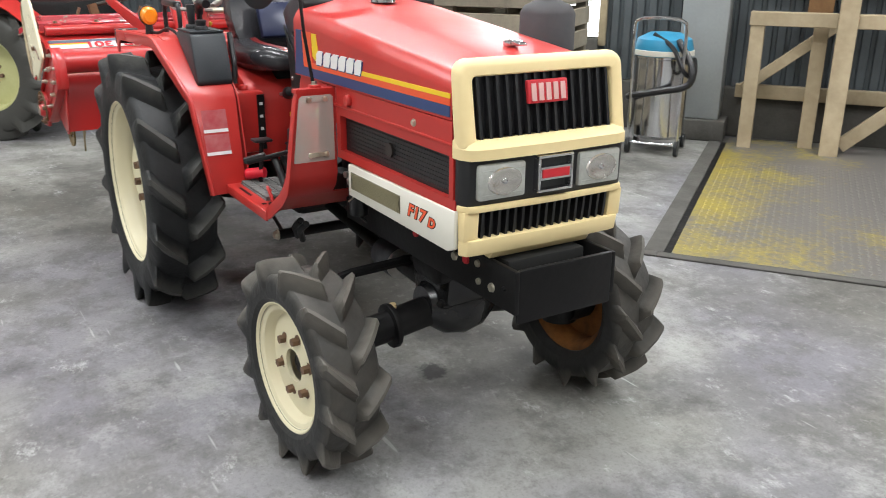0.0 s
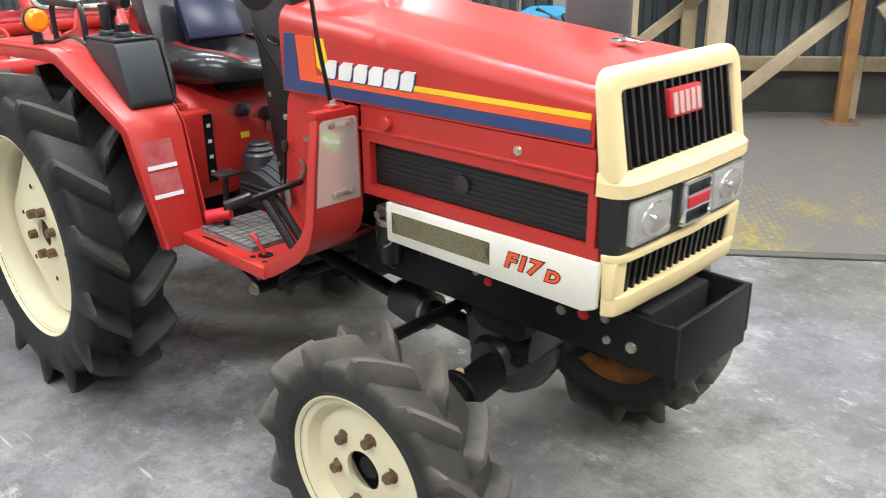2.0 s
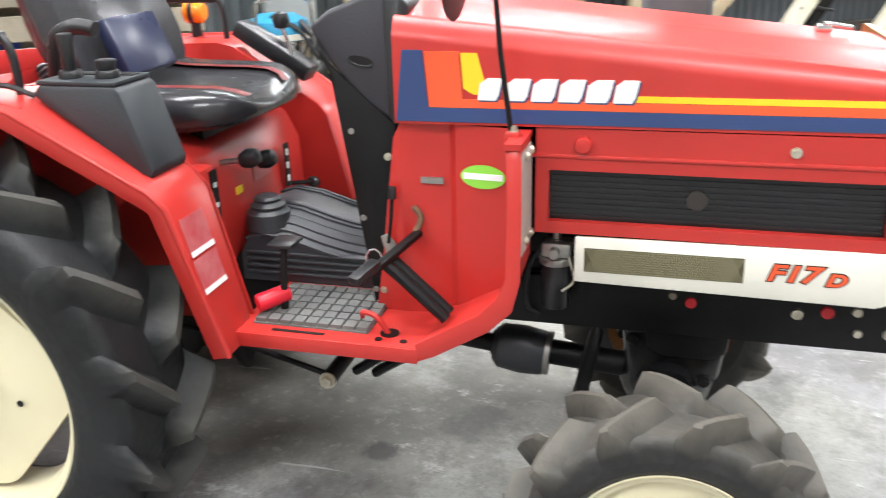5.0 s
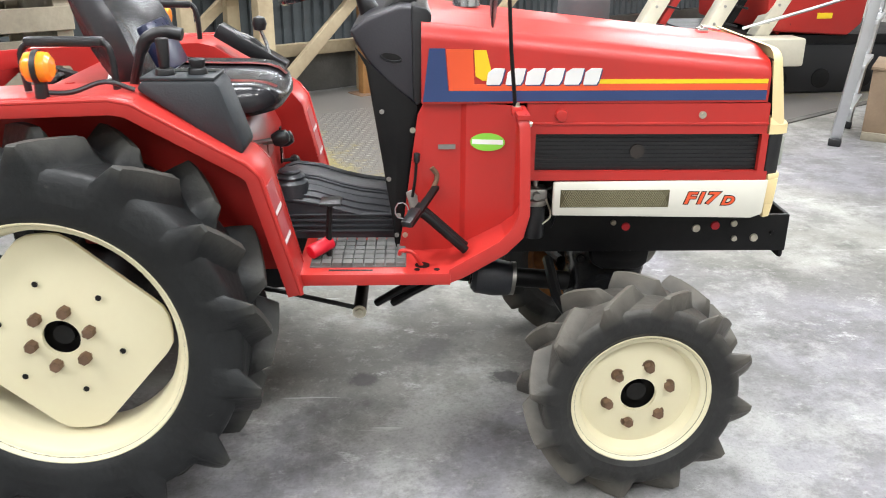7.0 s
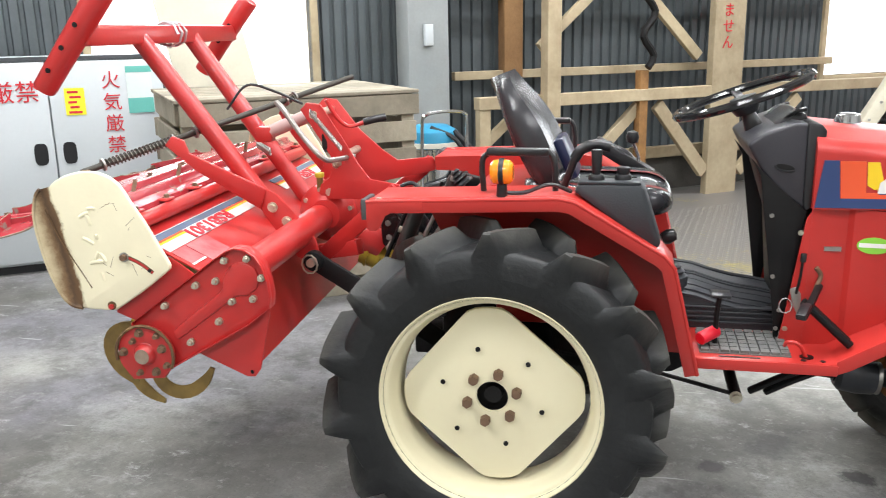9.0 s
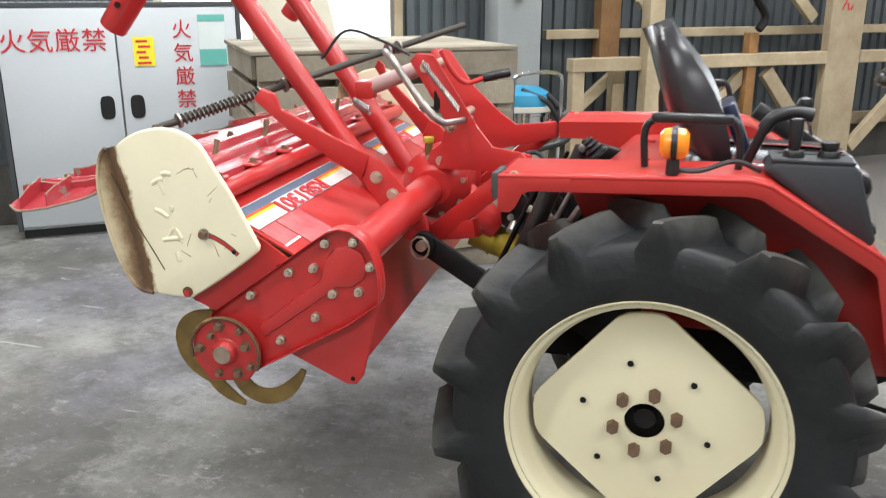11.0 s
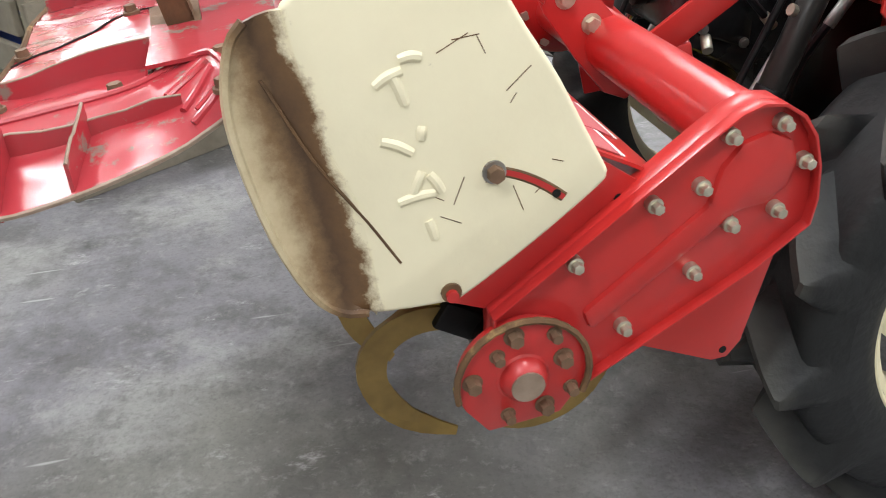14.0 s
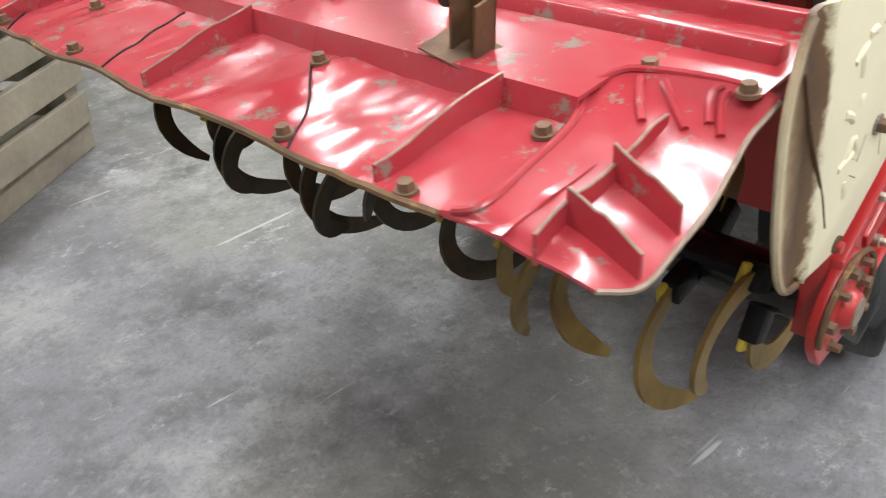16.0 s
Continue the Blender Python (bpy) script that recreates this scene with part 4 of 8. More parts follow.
for side in (-1, 1):
    on_side("stripe", [(0.815, 0.878), (1.597, 0.880), (1.597, 0.902), (0.872, 0.902), (0.864, 0.996), (0.829, 0.996)], BLUE, hood, side)
    on_side("stripe", [(0.874, 0.9025), (1.597, 0.9025), (1.597, 0.917), (0.93, 0.917), (0.925, 0.994), (0.866, 0.994)], ORSTR, hood, side)
    on_side("stripe", [(0.948, 0.925), (0.973, 0.925), (0.955, 0.992), (0.928, 0.992), (0.932, 0.935)], YEL, hood, side)
    on_side("stripe", [(1.205, 0.9175), (1.597, 0.9175), (1.597, 0.9275), (1.205, 0.9275)], YEL, hood, side)
    # maker's mark as plain slanted blocks
    for k in range(6):
        x, w = 0.956 + 0.0436 * k, 0.0385 if k not in (0, 5) else 0.035
        shape = [(x, 0.916), (x + w * 0.86, 0.916), (x + w, 0.925), (x + w + 0.006, 0.952), (x + w * 0.25 + 0.008, 0.952), (x + 0.004, 0.943)]
        mark = on_side("maker_mark", shape, DECAL, hood, side, 0.003)
        on_side("mark_shadow", [(a + 0.0025, b2 - 0.0025) for a, b2 in shape], BLUE, mark, side, 0.0024)

bm = add_lathe(B(), [(0.0, 0.012), (0.020, 0.012), (0.030, 0.008), (0.034, -0.012)], Matrix.Translation((0.921, -0.01, 1.078)), 24)
part("filler_cap", bm, CHROME, hood, "chrome filler cap")
bm = add_box(B(), (1.49, -0.014, 1.002), (1.515, 0.014, 1.014))
add_bar(bm, (1.502, 0, 1.016), (1.548, 0, 1.009), 0.022, 0.007)
part("hood_catch", bm, CHROME, hood, "chrome hood catch", bevel=0.003)

# side panels below the hood, with their black louvred grilles
for side in (-1, 1):
    def yb(a, b):
        return (side * a, side * b) if side > 0 else (-b, -a)
    y0, y1 = yb(0.200, 0.2165)
    bm = add_box(B(), (1.052, y0, 0.801), (1.610, y1, 0.872))
    add_box(bm, (1.052, y0, 0.690), (1.624, y1, 0.711))
    add_box(bm, (1.052, y0, 0.711), (1.074, y1, 0.801))
    add_box(bm, (1.600, y0, 0.711), (1.616, y1, 0.801))
    panel = part("side_panel", bm, RED, tractor)
    y0, y1 = yb(0.196, 0.220)
    part("panel_lip", add_box(B(), (1.046, y0, 0.822), (1.612, y1, 0.829)), RED, panel, bevel=0.002)
    y0, y1 = yb(0.188, 0.198)
    grille = part("side_grille", add_box(B(), (1.07, y0, 0.708), (1.604, y1, 0.804)), PLASTIC, tractor, "black louvred side grille")
    y0, y1 = yb(0.197, 0.2005)
    for k in range(9):
        z = 0.7155 + k * 0.0098
        part("louvre", add_box(B(), (1.076, y0, z), (1.598, y1, z + 0.0045)), PLASTIC, grille)
    part("medallion", add_cyl(B(), (1.315, side * 0.2, 0.757), (1.315, side * 0.2065, 0.757), 0.017, seg=20), mat("brown_medallion", (0.030, 0.024, 0.020), 0.5), grille, "brown round medallion")
    part("knob", add_cyl(B(), (1.130, side * 0.215, 0.846), (1.130, side * 0.228, 0.846), 0.0155, 0.013, 20), RED, tractor, "red round knob", bevel=0.002)
    part("panel_bolt", add_hex(B(), (1.455, side * 0.2165, 0.846), (0, side, 0), 0.0065, 0.006), BOLT, tractor)
    # white lower panel with its mesh
    y0, y1 = yb(0.2075, 0.221)
    bm = add_prism(B(), [(1.121, 0.604), (1.60, 0.596), (1.626, 0.606), (1.630, 0.690), (1.121, 0.686)], "y", y0, y1)
    low = part("lower_panel", bm, WHITE, tractor, "off-white lower panel", bevel=0.004)
    y0, y1 = yb(0.2195, 0.2215)
    part("mesh_backing", add_box(B(), (1.138, y0, 0.625), (1.397, y1, 0.668)), mat("mesh_brass", (0.11, 0.095, 0.05), 0.5, 0.3), low, "fine olive wire mesh")
    bm = B()
    yy = side * 0.2225
    for k in range(66):
        x = 1.132 + k * 0.0042
        for dx in (0.012, -0.012):
            a, b2 = Vector((x, yy, 0.626)), Vector((x + dx * 1.7, yy, 0.667))
            if min(a.x, b2.x) > 1.138 and max(a.x, b2.x) < 1.397:
                add_bar(bm, a, b2, 0.0009, 0.0009, (0, 1, 0))
    part("wire_mesh", bm, mat("mesh_wire", (0.42, 0.38, 0.24), 0.45, 0.4), low)
    for txt, x, z, size in (("F17", 1.470, 0.646, 0.042), ("D", 1.536, 0.640, 0.031)):
        tm = Matrix((Vector((-side, 0, 0)), Vector((0, 0, 1)), Vector((0, side, 0)))).transposed().to_4x4()
        tm.translation = Vector((x, side * 0.2215, z))
        lettering("model_lettering", txt, size, tm @ Matrix.Diagonal((1.25, 0.95, 1, 1)), ORSTR, low, 0.0009, 0.0012, 0.25)
        lettering("letter_outline", txt, size, tm @ Matrix.Diagonal((1.25, 0.95, 1, 1)), BLACK, low, 0.0004, 0.0030, 0.25)

# ---- nose ----
def nose_slab(bm, x0, xf, w, z0, z1, lean=0.0, corner=0.045):
    """A slab of the nose from its joint at x0 to its front at xf, rounded in plan at both corners; its front leans back by lean at the top."""
    plan = [(x0, -w), (xf - corner * 0.75, -w + 0.003), (xf - corner * 0.3, -w + corner * 0.35), (xf - 0.006, -w + corner), (xf, 0.0), (xf - 0.006, w - corner), (xf - corner * 0.3, w - corner * 0.35), (xf - corner * 0.75, w - 0.003), (x0, w)]
    return add_loft(bm, [[(x - (lean * f if x > x0 else 0.0), y, z) for x, y in plan] for z, f in ((z0, 0.0), (z1, 1.0))])




def nose_ring(w, z0, z1, rad):
    """Points round a rectangle with rounded corners, across the nose."""
    out = []
    for cy, cz, a0 in ((w - rad, z1 - rad, 0), (-w + rad, z1 - rad, 90), (-w + rad, z0 + 0.004, 180), (w - rad, z0 + 0.004, 270)):
        for k in range(6):
            a = radians(a0 + 18 * k)
            r = rad if a0 < 180 else 0.004
            out.append((cy + (rad - r) * (1 if cy > 0 else -1) + r * math.cos(a), cz + r * math.sin(a)))
    return out


face = lambda z: 1.652 - 0.175 * (z - 0.826)
joint = lambda z: 1.600 + 0.112 * (0.988 - z)
loops = []
for w, z0, z1, rad, depth in ((0.2160, 0.822, 0.9955, 0.030, None), (0.2160, 0.822, 0.9955, 0.030, 0.014), (0.2135, 0.823, 0.9925, 0.028, 0.006), (0.2080, 0.826, 0.987, 0.024, 0.001), (0.2000, 0.830, 0.980, 0.020, 0.0), (0.1840, 0.836, 0.964, 0.012, 0.001), (0.1810, 0.838, 0.961, 0.010, 0.005), (0.1805, 0.838, 0.9605, 0.010, 0.045)):
    loops.append([(joint(z) if depth is None else face(z) - depth, y, z) for y, z in nose_ring(w, z0, z1, rad)])
bm = add_loft(B(), loops, caps=False)
nose_slab(bm, 1.615, 1.676, 0.2185, 0.800, 0.822, 0.0)
nose_slab(bm, 1.615, 1.676, 0.2185, 0.8221, 0.838, 0.020)
part("nose_frame", bm, YCREAM, tractor, "yellowed cream nose frame", angle=50)
grille = part("front_grille", add_prism(B(), [(1.58, 0.83), (1.632, 0.83), (1.612, 0.968), (1.58, 0.968)], "y", -0.182, 0.182), PLASTIC, tractor, "black front grille with upright slats")
for k in range(15):
    y = -0.168 + k * 0.024
    bm = add_prism(B(), [(1.606, 0.836), (1.646, 0.836), (1.622, 0.965), (1.596, 0.965)], "y", y - 0.0035, y + 0.0035)
    part("slat", bm, PLASTIC, grille)
# badge as a plain plate with upright bars
bm = add_prism(B(), [(1.634, 0.900), (1.644, 0.900), (1.636, 0.947), (1.624, 0.947)], "y", -0.052, 0.052)
badge = part("badge", bm, REDTXT, grille, "red badge with pale bars", bevel=0.003)
for k in range(5):
    y = -0.038 + k * 0.019
    part("badge_bar", add_prism(B(), [(1.640, 0.906), (1.6455, 0.906), (1.639, 0.941), (1.6325, 0.941)], "y", y - 0.006, y + 0.006), mat("pale_pink", (0.75, 0.45, 0.42), 0.4) if k == 0 else bpy.data.materials["pale_pink"], badge)
# lamp band
bm = nose_slab(B(), 1.618, 1.662, 0.2145, 0.700, 0.802, -0.002, 0.03)
band = part("lamp_band", bm, PLASTIC, tractor, "black headlamp surround", bevel=0.004)
for s in (-1, 1):
    c = s * 0.129
    bm = add_prism(B(), [(c - 0.058, 0.715), (c + 0.058, 0.715), (c + 0.058, 0.790), (c - 0.058, 0.790)], "x", 1.650, 1.670)
    hl = part("headlamp", bm, LENS, band, "clear square headlamp lens", bevel=0.006)
    bowl = part("lamp_bowl", add_lathe(B(), [(0.0, 0.0004), (0.012, 0.0010), (0.022, 0.0026), (0.027, 0.0040), (0.030, 0.0036), (0.032, 0.0)], Matrix.Translation((1.6698, c + 0.004, 0.753)) @ Matrix.Rotation(radians(90), 4, "Y") @ Matrix.Diagonal((0.92, 1.35, 1, 1)), 32), mat("lamp_reflector", (0.72, 0.70, 0.66), 0.22, 0.9, amount=0.3, bump=0.02) if s < 0 else bpy.data.materials["lamp_reflector"], hl, "silvered oval reflector")
    part("bulb", add_lathe(B(), [(0.0, 0.006), (0.005, 0.0045), (0.007, 0.0)], Matrix.Translation((1.6702, c + 0.004, 0.753)) @ Matrix.Rotation(radians(90), 4, "Y"), 14), CHROME, bowl)
    for z in (0.727, 0.778):
        part("lens_flute", add_cyl(B(), (1.6692, c - 0.052, z), (1.6692, c + 0.052, z), 0.0016, seg=8), LENS, hl)
bm = B()
for a, b2, c, d in ((-0.046, 0.046, 0.791, 0.797), (-0.046, 0.046, 0.718, 0.724), (-0.046, -0.040, 0.724, 0.791), (0.040, 0.046, 0.724, 0.791)):
    add_box(bm, (1.655, a, c), (1.680, b2, d))
emblem = part("emblem_frame", bm, CHROME, band, "chrome emblem frame", bevel=0.0015)
part("emblem_bar", add_box(B(), (1.657, -0.0395, 0.744), (1.679, 0.0395, 0.772)), CHROME, emblem)
part("emblem_field", add_box(B(), (1.660, -0.035, 0.749), (1.681, 0.035, 0.767)), REDTXT, emblem)
# lower nose with its slot
bm = nose_slab(B(), 1.628, 1.670, 0.2165, 0.690, 0.704, 0.0, 0.035)
nose_slab(bm, 1.630, 1.660, 0.2125, 0.594, 0.630, -0.006, 0.03)
add_prism(bm, [(1.60, 0.5945), (1.648, 0.5945), (1.634, 0.574), (1.60, 0.578)], "y", -0.135, 0.135)
for s in (-1, 1):
    a, b2 = (0.176, 0.2125) if s > 0 else (-0.2125, -0.176)
    add_prism(bm, [(1.630, 0.628), (1.652, 0.628), (1.656, 0.692), (1.628, 0.692)], "y", a, b2)
part("lower_nose", bm, YCREAM, tractor, "yellowed cream lower nose", bevel=0.003)
slot = part("lower_grille", add_box(B(), (1.60, -0.178, 0.626), (1.636, 0.178, 0.692)), PLASTIC, tractor, "black lower grille")
for k in range(17):
    y = -0.166 + k * 0.0207
    part("slat", add_prism(B(), [(1.62, 0.630), (1.650, 0.630), (1.656, 0.691), (1.62, 0.691)], "y", y - 0.003, y + 0.003), PLASTIC, slot)

# ---- chassis ----
for s in (-1, 1):
    a, b2 = (0.124, 0.136) if s > 0 else (-0.136, -0.124)
    rail = part("chassis_rail", add_box(B(), (0.92, a, 0.478), (1.735, b2, 0.575)), BLACK, tractor, "black steel chassis rail", bevel=0.003)
    for x, z, mt, r in ((1.322, 0.545, REDTXT, 0.011), (1.548, 0.547, REDTXT, 0.012), (1.29, 0.556, BOLT, 0.0075), (1.50, 0.540, BOLT, 0.011), (1.595, 0.552, BOLT, 0.009), (1.60, 0.512, BOLT, 0.008), (1.65, 0.514, BOLT, 0.011), (1.695, 0.526, BLACK, 0.006)):
        part("rail_bolt", add_cyl(B(), (x, s * 0.135, z), (x, s * 0.141, z), r, r * 0.85, 14), mt, rail, "red plug" if mt is REDTXT else "")
part("front_plate", add_box(B(), (1.722, -0.128, 0.455), (1.736, 0.128, 0.577)), BLACK, tractor, "black steel bumper plate", bevel=0.012)
part("weight_block", add_box(B(), (1.58, -0.105, 0.50), (1.665, 0.105, 0.572)), mat("dull_grey_block", (0.018, 0.018, 0.017), 0.6), tractor, "dull grey ballast block", bevel=0.006)
eng = part("engine", add_box(B(), (0.98, -0.115, 0.478), (1.50, 0.115, 0.62)), IRON, tractor, "oily black engine block", bevel=0.02)
part("engine_top", add_box(B(), (1.0, -0.15, 0.62), (1.57, 0.15, 0.86)), IRON, eng, bevel=0.02)
part("oil_pan", add_prism(B(), [(1.24, 0.48), (1.40, 0.48), (1.395, 0.43), (1.37, 0.415), (1.28, 0.415), (1.25, 0.43)], "y", -0.11, 0.11), IRON, eng, bevel=0.012)
part("pan_flange", add_box(B(), (1.0, -0.122, 0.474), (1.46, 0.122, 0.484)), IRON, eng, bevel=0.002)
for k in range(6):
    part("pan_bolt", add_hex(B(), (1.04 + 0.075 * k, -0.116, 0.500), (0, -1, 0), 0.006, 0.008), IRON, eng)
for k in range(4):
    z = 0.515 + 0.028 * k
    part("block_rib", add_box(B(), (1.0, -0.123, z), (1.42, -0.112, z + 0.010)), IRON, eng, bevel=0.003)
filt = part("fuel_filter", add_cyl(B(), (1.085, -0.175, 0.535), (1.085, -0.175, 0.622), 0.025, 0.027, 18), PLASTIC, eng, "black fuel filter bowl", bevel=0.004)
part("filter_collar", add_cyl(B(), (1.085, -0.175, 0.620), (1.085, -0.175, 0.634), 0.031, seg=18), STEEL, filt, "dull steel collar ring", bevel=0.003)
part("filter_head", add_box(B(), (1.060, -0.195, 0.634), (1.112, -0.150, 0.662)), STEEL, filt, "cast grey filter head", bevel=0.006)
part("filter_tap", add_cyl(B(), (1.085, -0.195, 0.648), (1.085, -0.214, 0.648), 0.009, seg=12), STEEL, filt)
part("bleed_screw", add_hex(B(), (1.085, -0.172, 0.662), (0, 0, 1), 0.008, 0.018), STEEL, filt)
part("bail_wire", add_tube(B(), curve_pts([(1.108, -0.19, 0.640), (1.120, -0.205, 0.600), (1.100, -0.212, 0.580)], 5), 0.0022, 6), BOLT, filt, "thin zinc bail wire")
for k, pts in enumerate(([(1.060, -0.175, 0.65), (1.035, -0.17, 0.60), (1.03, -0.15, 0.52), (1.06, -0.125, 0.49)], [(1.11, -0.165, 0.65), (1.14, -0.15, 0.60), (1.13, -0.125, 0.52)], [(1.11, -0.17, 0.655), (1.16, -0.16, 0.67), (1.20, -0.14, 0.64)])):
    part("fuel_line", add_tube(B(), curve_pts(pts, 6), 0.0042), PLASTIC, eng)
# front axle
ax = part("front_axle", add_tube(B(), [(1.297, -0.36, 0.285), (1.297, -0.22, 0.30), (1.297, -0.1, 0.318), (1.297, 0.1, 0.318), (1.297, 0.22, 0.30), (1.297, 0.36, 0.285)], 0.04, 14), IRON, tractor, "oily black front axle housing")
part("differential", add_lathe(B(), [(0.0, -0.1), (0.05, -0.1), (0.085, -0.05), (0.095, 0.0), (0.085, 0.05), (0.05, 0.1), (0.0, 0.1)], Matrix.Translation((1.29, 0.0, 0.335)) @ Matrix.Rotation(radians(90), 4, "X"), 24), GLOSSIRON, ax, "glossy black differential casting")
part("axle_bracket", add_prism(B(), [(1.20, 0.465), (1.40, 0.465), (1.385, 0.36), (1.33, 0.32), (1.22, 0.33)], "y", -0.085, 0.085), GLOSSIRON, ax, "black cast axle bracket", bevel=0.015)
for x, z in ((1.225, 0.44), (1.375, 0.44), (1.36, 0.36)):
    part("bracket_bolt", add_hex(B(), (x, -0.085, z), (0, -1, 0), 0.009, 0.010), IRON, ax)
for s in (-1, 1):
    part("knuckle", add_cyl(B(), (1.297, s * 0.35, 0.20), (1.297, s * 0.35, 0.36), 0.052, 0.045, 18), IRON, ax, bevel=0.006)
    part("flange", add_cyl(B(), (1.297, s * 0.19, 0.302), (1.297, s * 0.205, 0.301), 0.058, seg=18), IRON, ax, bevel=0.003)
    part("axle_bolt", add_hex(B(), (1.297, s * 0.35, 0.36), (0, 0, 1), 0.013, 0.02), STEEL, ax)
part("tie_rod", add_tube(B(), [(1.200, 0.06, 0.375), (1.175, 0.2, 0.36), (1.16, 0.37, 0.345)], 0.012), BLACK, ax)
part("steering_rod", add_tube(B(), [(1.165, -0.36, 0.385), (1.142, -0.23, 0.398), (1.150, -0.02, 0.410)], 0.014), BLACK, ax, "black steering drag rod")
part("grease_cap", add_cyl(B(), (1.288, -0.185, 0.330), (1.291, -0.188, 0.356), 0.012, 0.009, 10), mat("cream_plug", (0.62, 0.48, 0.25), 0.5), ax, "cream plastic plug")
part("drive_shaft", add_cyl(B(), (0.94, -0.035, 0.375), (1.24, -0.02, 0.345), 0.026, seg=16), IRON, ax)
part("rear_shaft", add_cyl(B(), (0.50, -0.03, 0.420), (0.96, -0.035, 0.372), 0.019, seg=16), IRON, ax, "black drive shaft tube")
part("shaft_boot", add_lathe(B(), [(0.0, 0.0), (0.034, 0.0), (0.046, 0.012), (0.050, 0.06), (0.046, 0.10), (0.037, 0.112), (0.0, 0.112)], Matrix.Translation((0.945, -0.035, 0.372)) @ Matrix.Rotation(radians(96), 4, "Y"), 22), TUNRUB, ax, "black rubber shaft boot")
part("boot_clamp", add_cyl(B(), (1.050, -0.033, 0.362), (1.060, -0.033, 0.361), 0.0455, seg=24), STEEL, ax, "bright hose clamp ring")
# gearbox and rear axle
gb = part("gearbox", add_prism(B(), [(-0.16, 0.37), (0.50, 0.37), (0.60, 0.43), (0.74, 0.480), (0.93, 0.490), (0.93, 0.60), (0.50, 0.56), (-0.16, 0.56)], "y", -0.12, 0.12), IRON, tractor, "black cast gearbox", bevel=0.02)
part("clutch_housing", add_lathe(B(), [(0.0, 0.0), (0.085, 0.0), (0.092, 0.02), (0.09, 0.1), (0.08, 0.18), (0, 0.18)], Matrix.Translation((1.0, 0, 0.570)) @ Matrix.Rotation(radians(-90), 4, "Y"), 24), IRON, gb)
part("rear_axle_housing", add_cyl(B(), (0.052, -0.40, 0.437), (0.052, 0.40, 0.437), 0.07, seg=20), IRON, gb)
for s in (-1, 1):
    part("axle_trumpet", add_cyl(B(), (0.052, s * 0.12, 0.437), (0.052, s * 0.3, 0.437), 0.12, 0.08, 20), IRON, gb, bevel=0.006)
part("cross_tube", add_cyl(B(), (0.66, -0.25, 0.37), (0.66, 0.25, 0.37), 0.016, seg=12), IRON, gb)
part("tube_end", add_hex(B(), (0.66, -0.25, 0.37), (0, -1, 0), 0.0125, 0.012), BOLT, gb)
for x in (0.70, 0.74):
    part("pedal_arm", add_tube(B(), curve_pts([(x, -0.20, 0.37), (x + 0.06, -0.23, 0.42), (x + 0.13, -0.24, 0.46)], 4), 0.010), BLACK, gb)
part("brake_rod", add_tube(B(), [(0.66, -0.23, 0.37), (0.40, -0.2, 0.42), (0.1, -0.2, 0.46)], 0.006), BLACK, gb)

# exhaust silencer on the left of the hood
mm = Matrix.Translation((1.262, 0.285, 0.0))
mf = part("silencer", add_lathe(B(), [(0.0, 0.78), (0.066, 0.785), (0.071, 0.80), (0.071, 1.05), (0.060, 1.068), (0.032, 1.082), (0.0, 1.083)], mm, 32), mat("dull_dark_grey_steel", (0.045, 0.045, 0.05), 0.55, 0.2, color2=(0.075, 0.07, 0.07), amount=0.7), tractor, "dull dark grey exhaust silencer")
part("exhaust_pipe", add_cyl(B(), (1.262, 0.285, 1.075), (1.262, 0.285, 1.62), 0.024, seg=20), bpy.data.materials["dull_dark_grey_steel"], mf, "dark upright exhaust pipe")
part("silencer_stay", add_box(B(), (1.24, 0.20, 0.82), (1.285, 0.23, 0.85)), BLACK, mf, bevel=0.003)
# ---- fenders, platform and operator's place ----
FEN_TOP = [(-0.262, 0.918), (0.205, 0.934), (0.245, 0.925), (0.452, 0.796), (0.478, 0.765), (0.545, 0.488)]


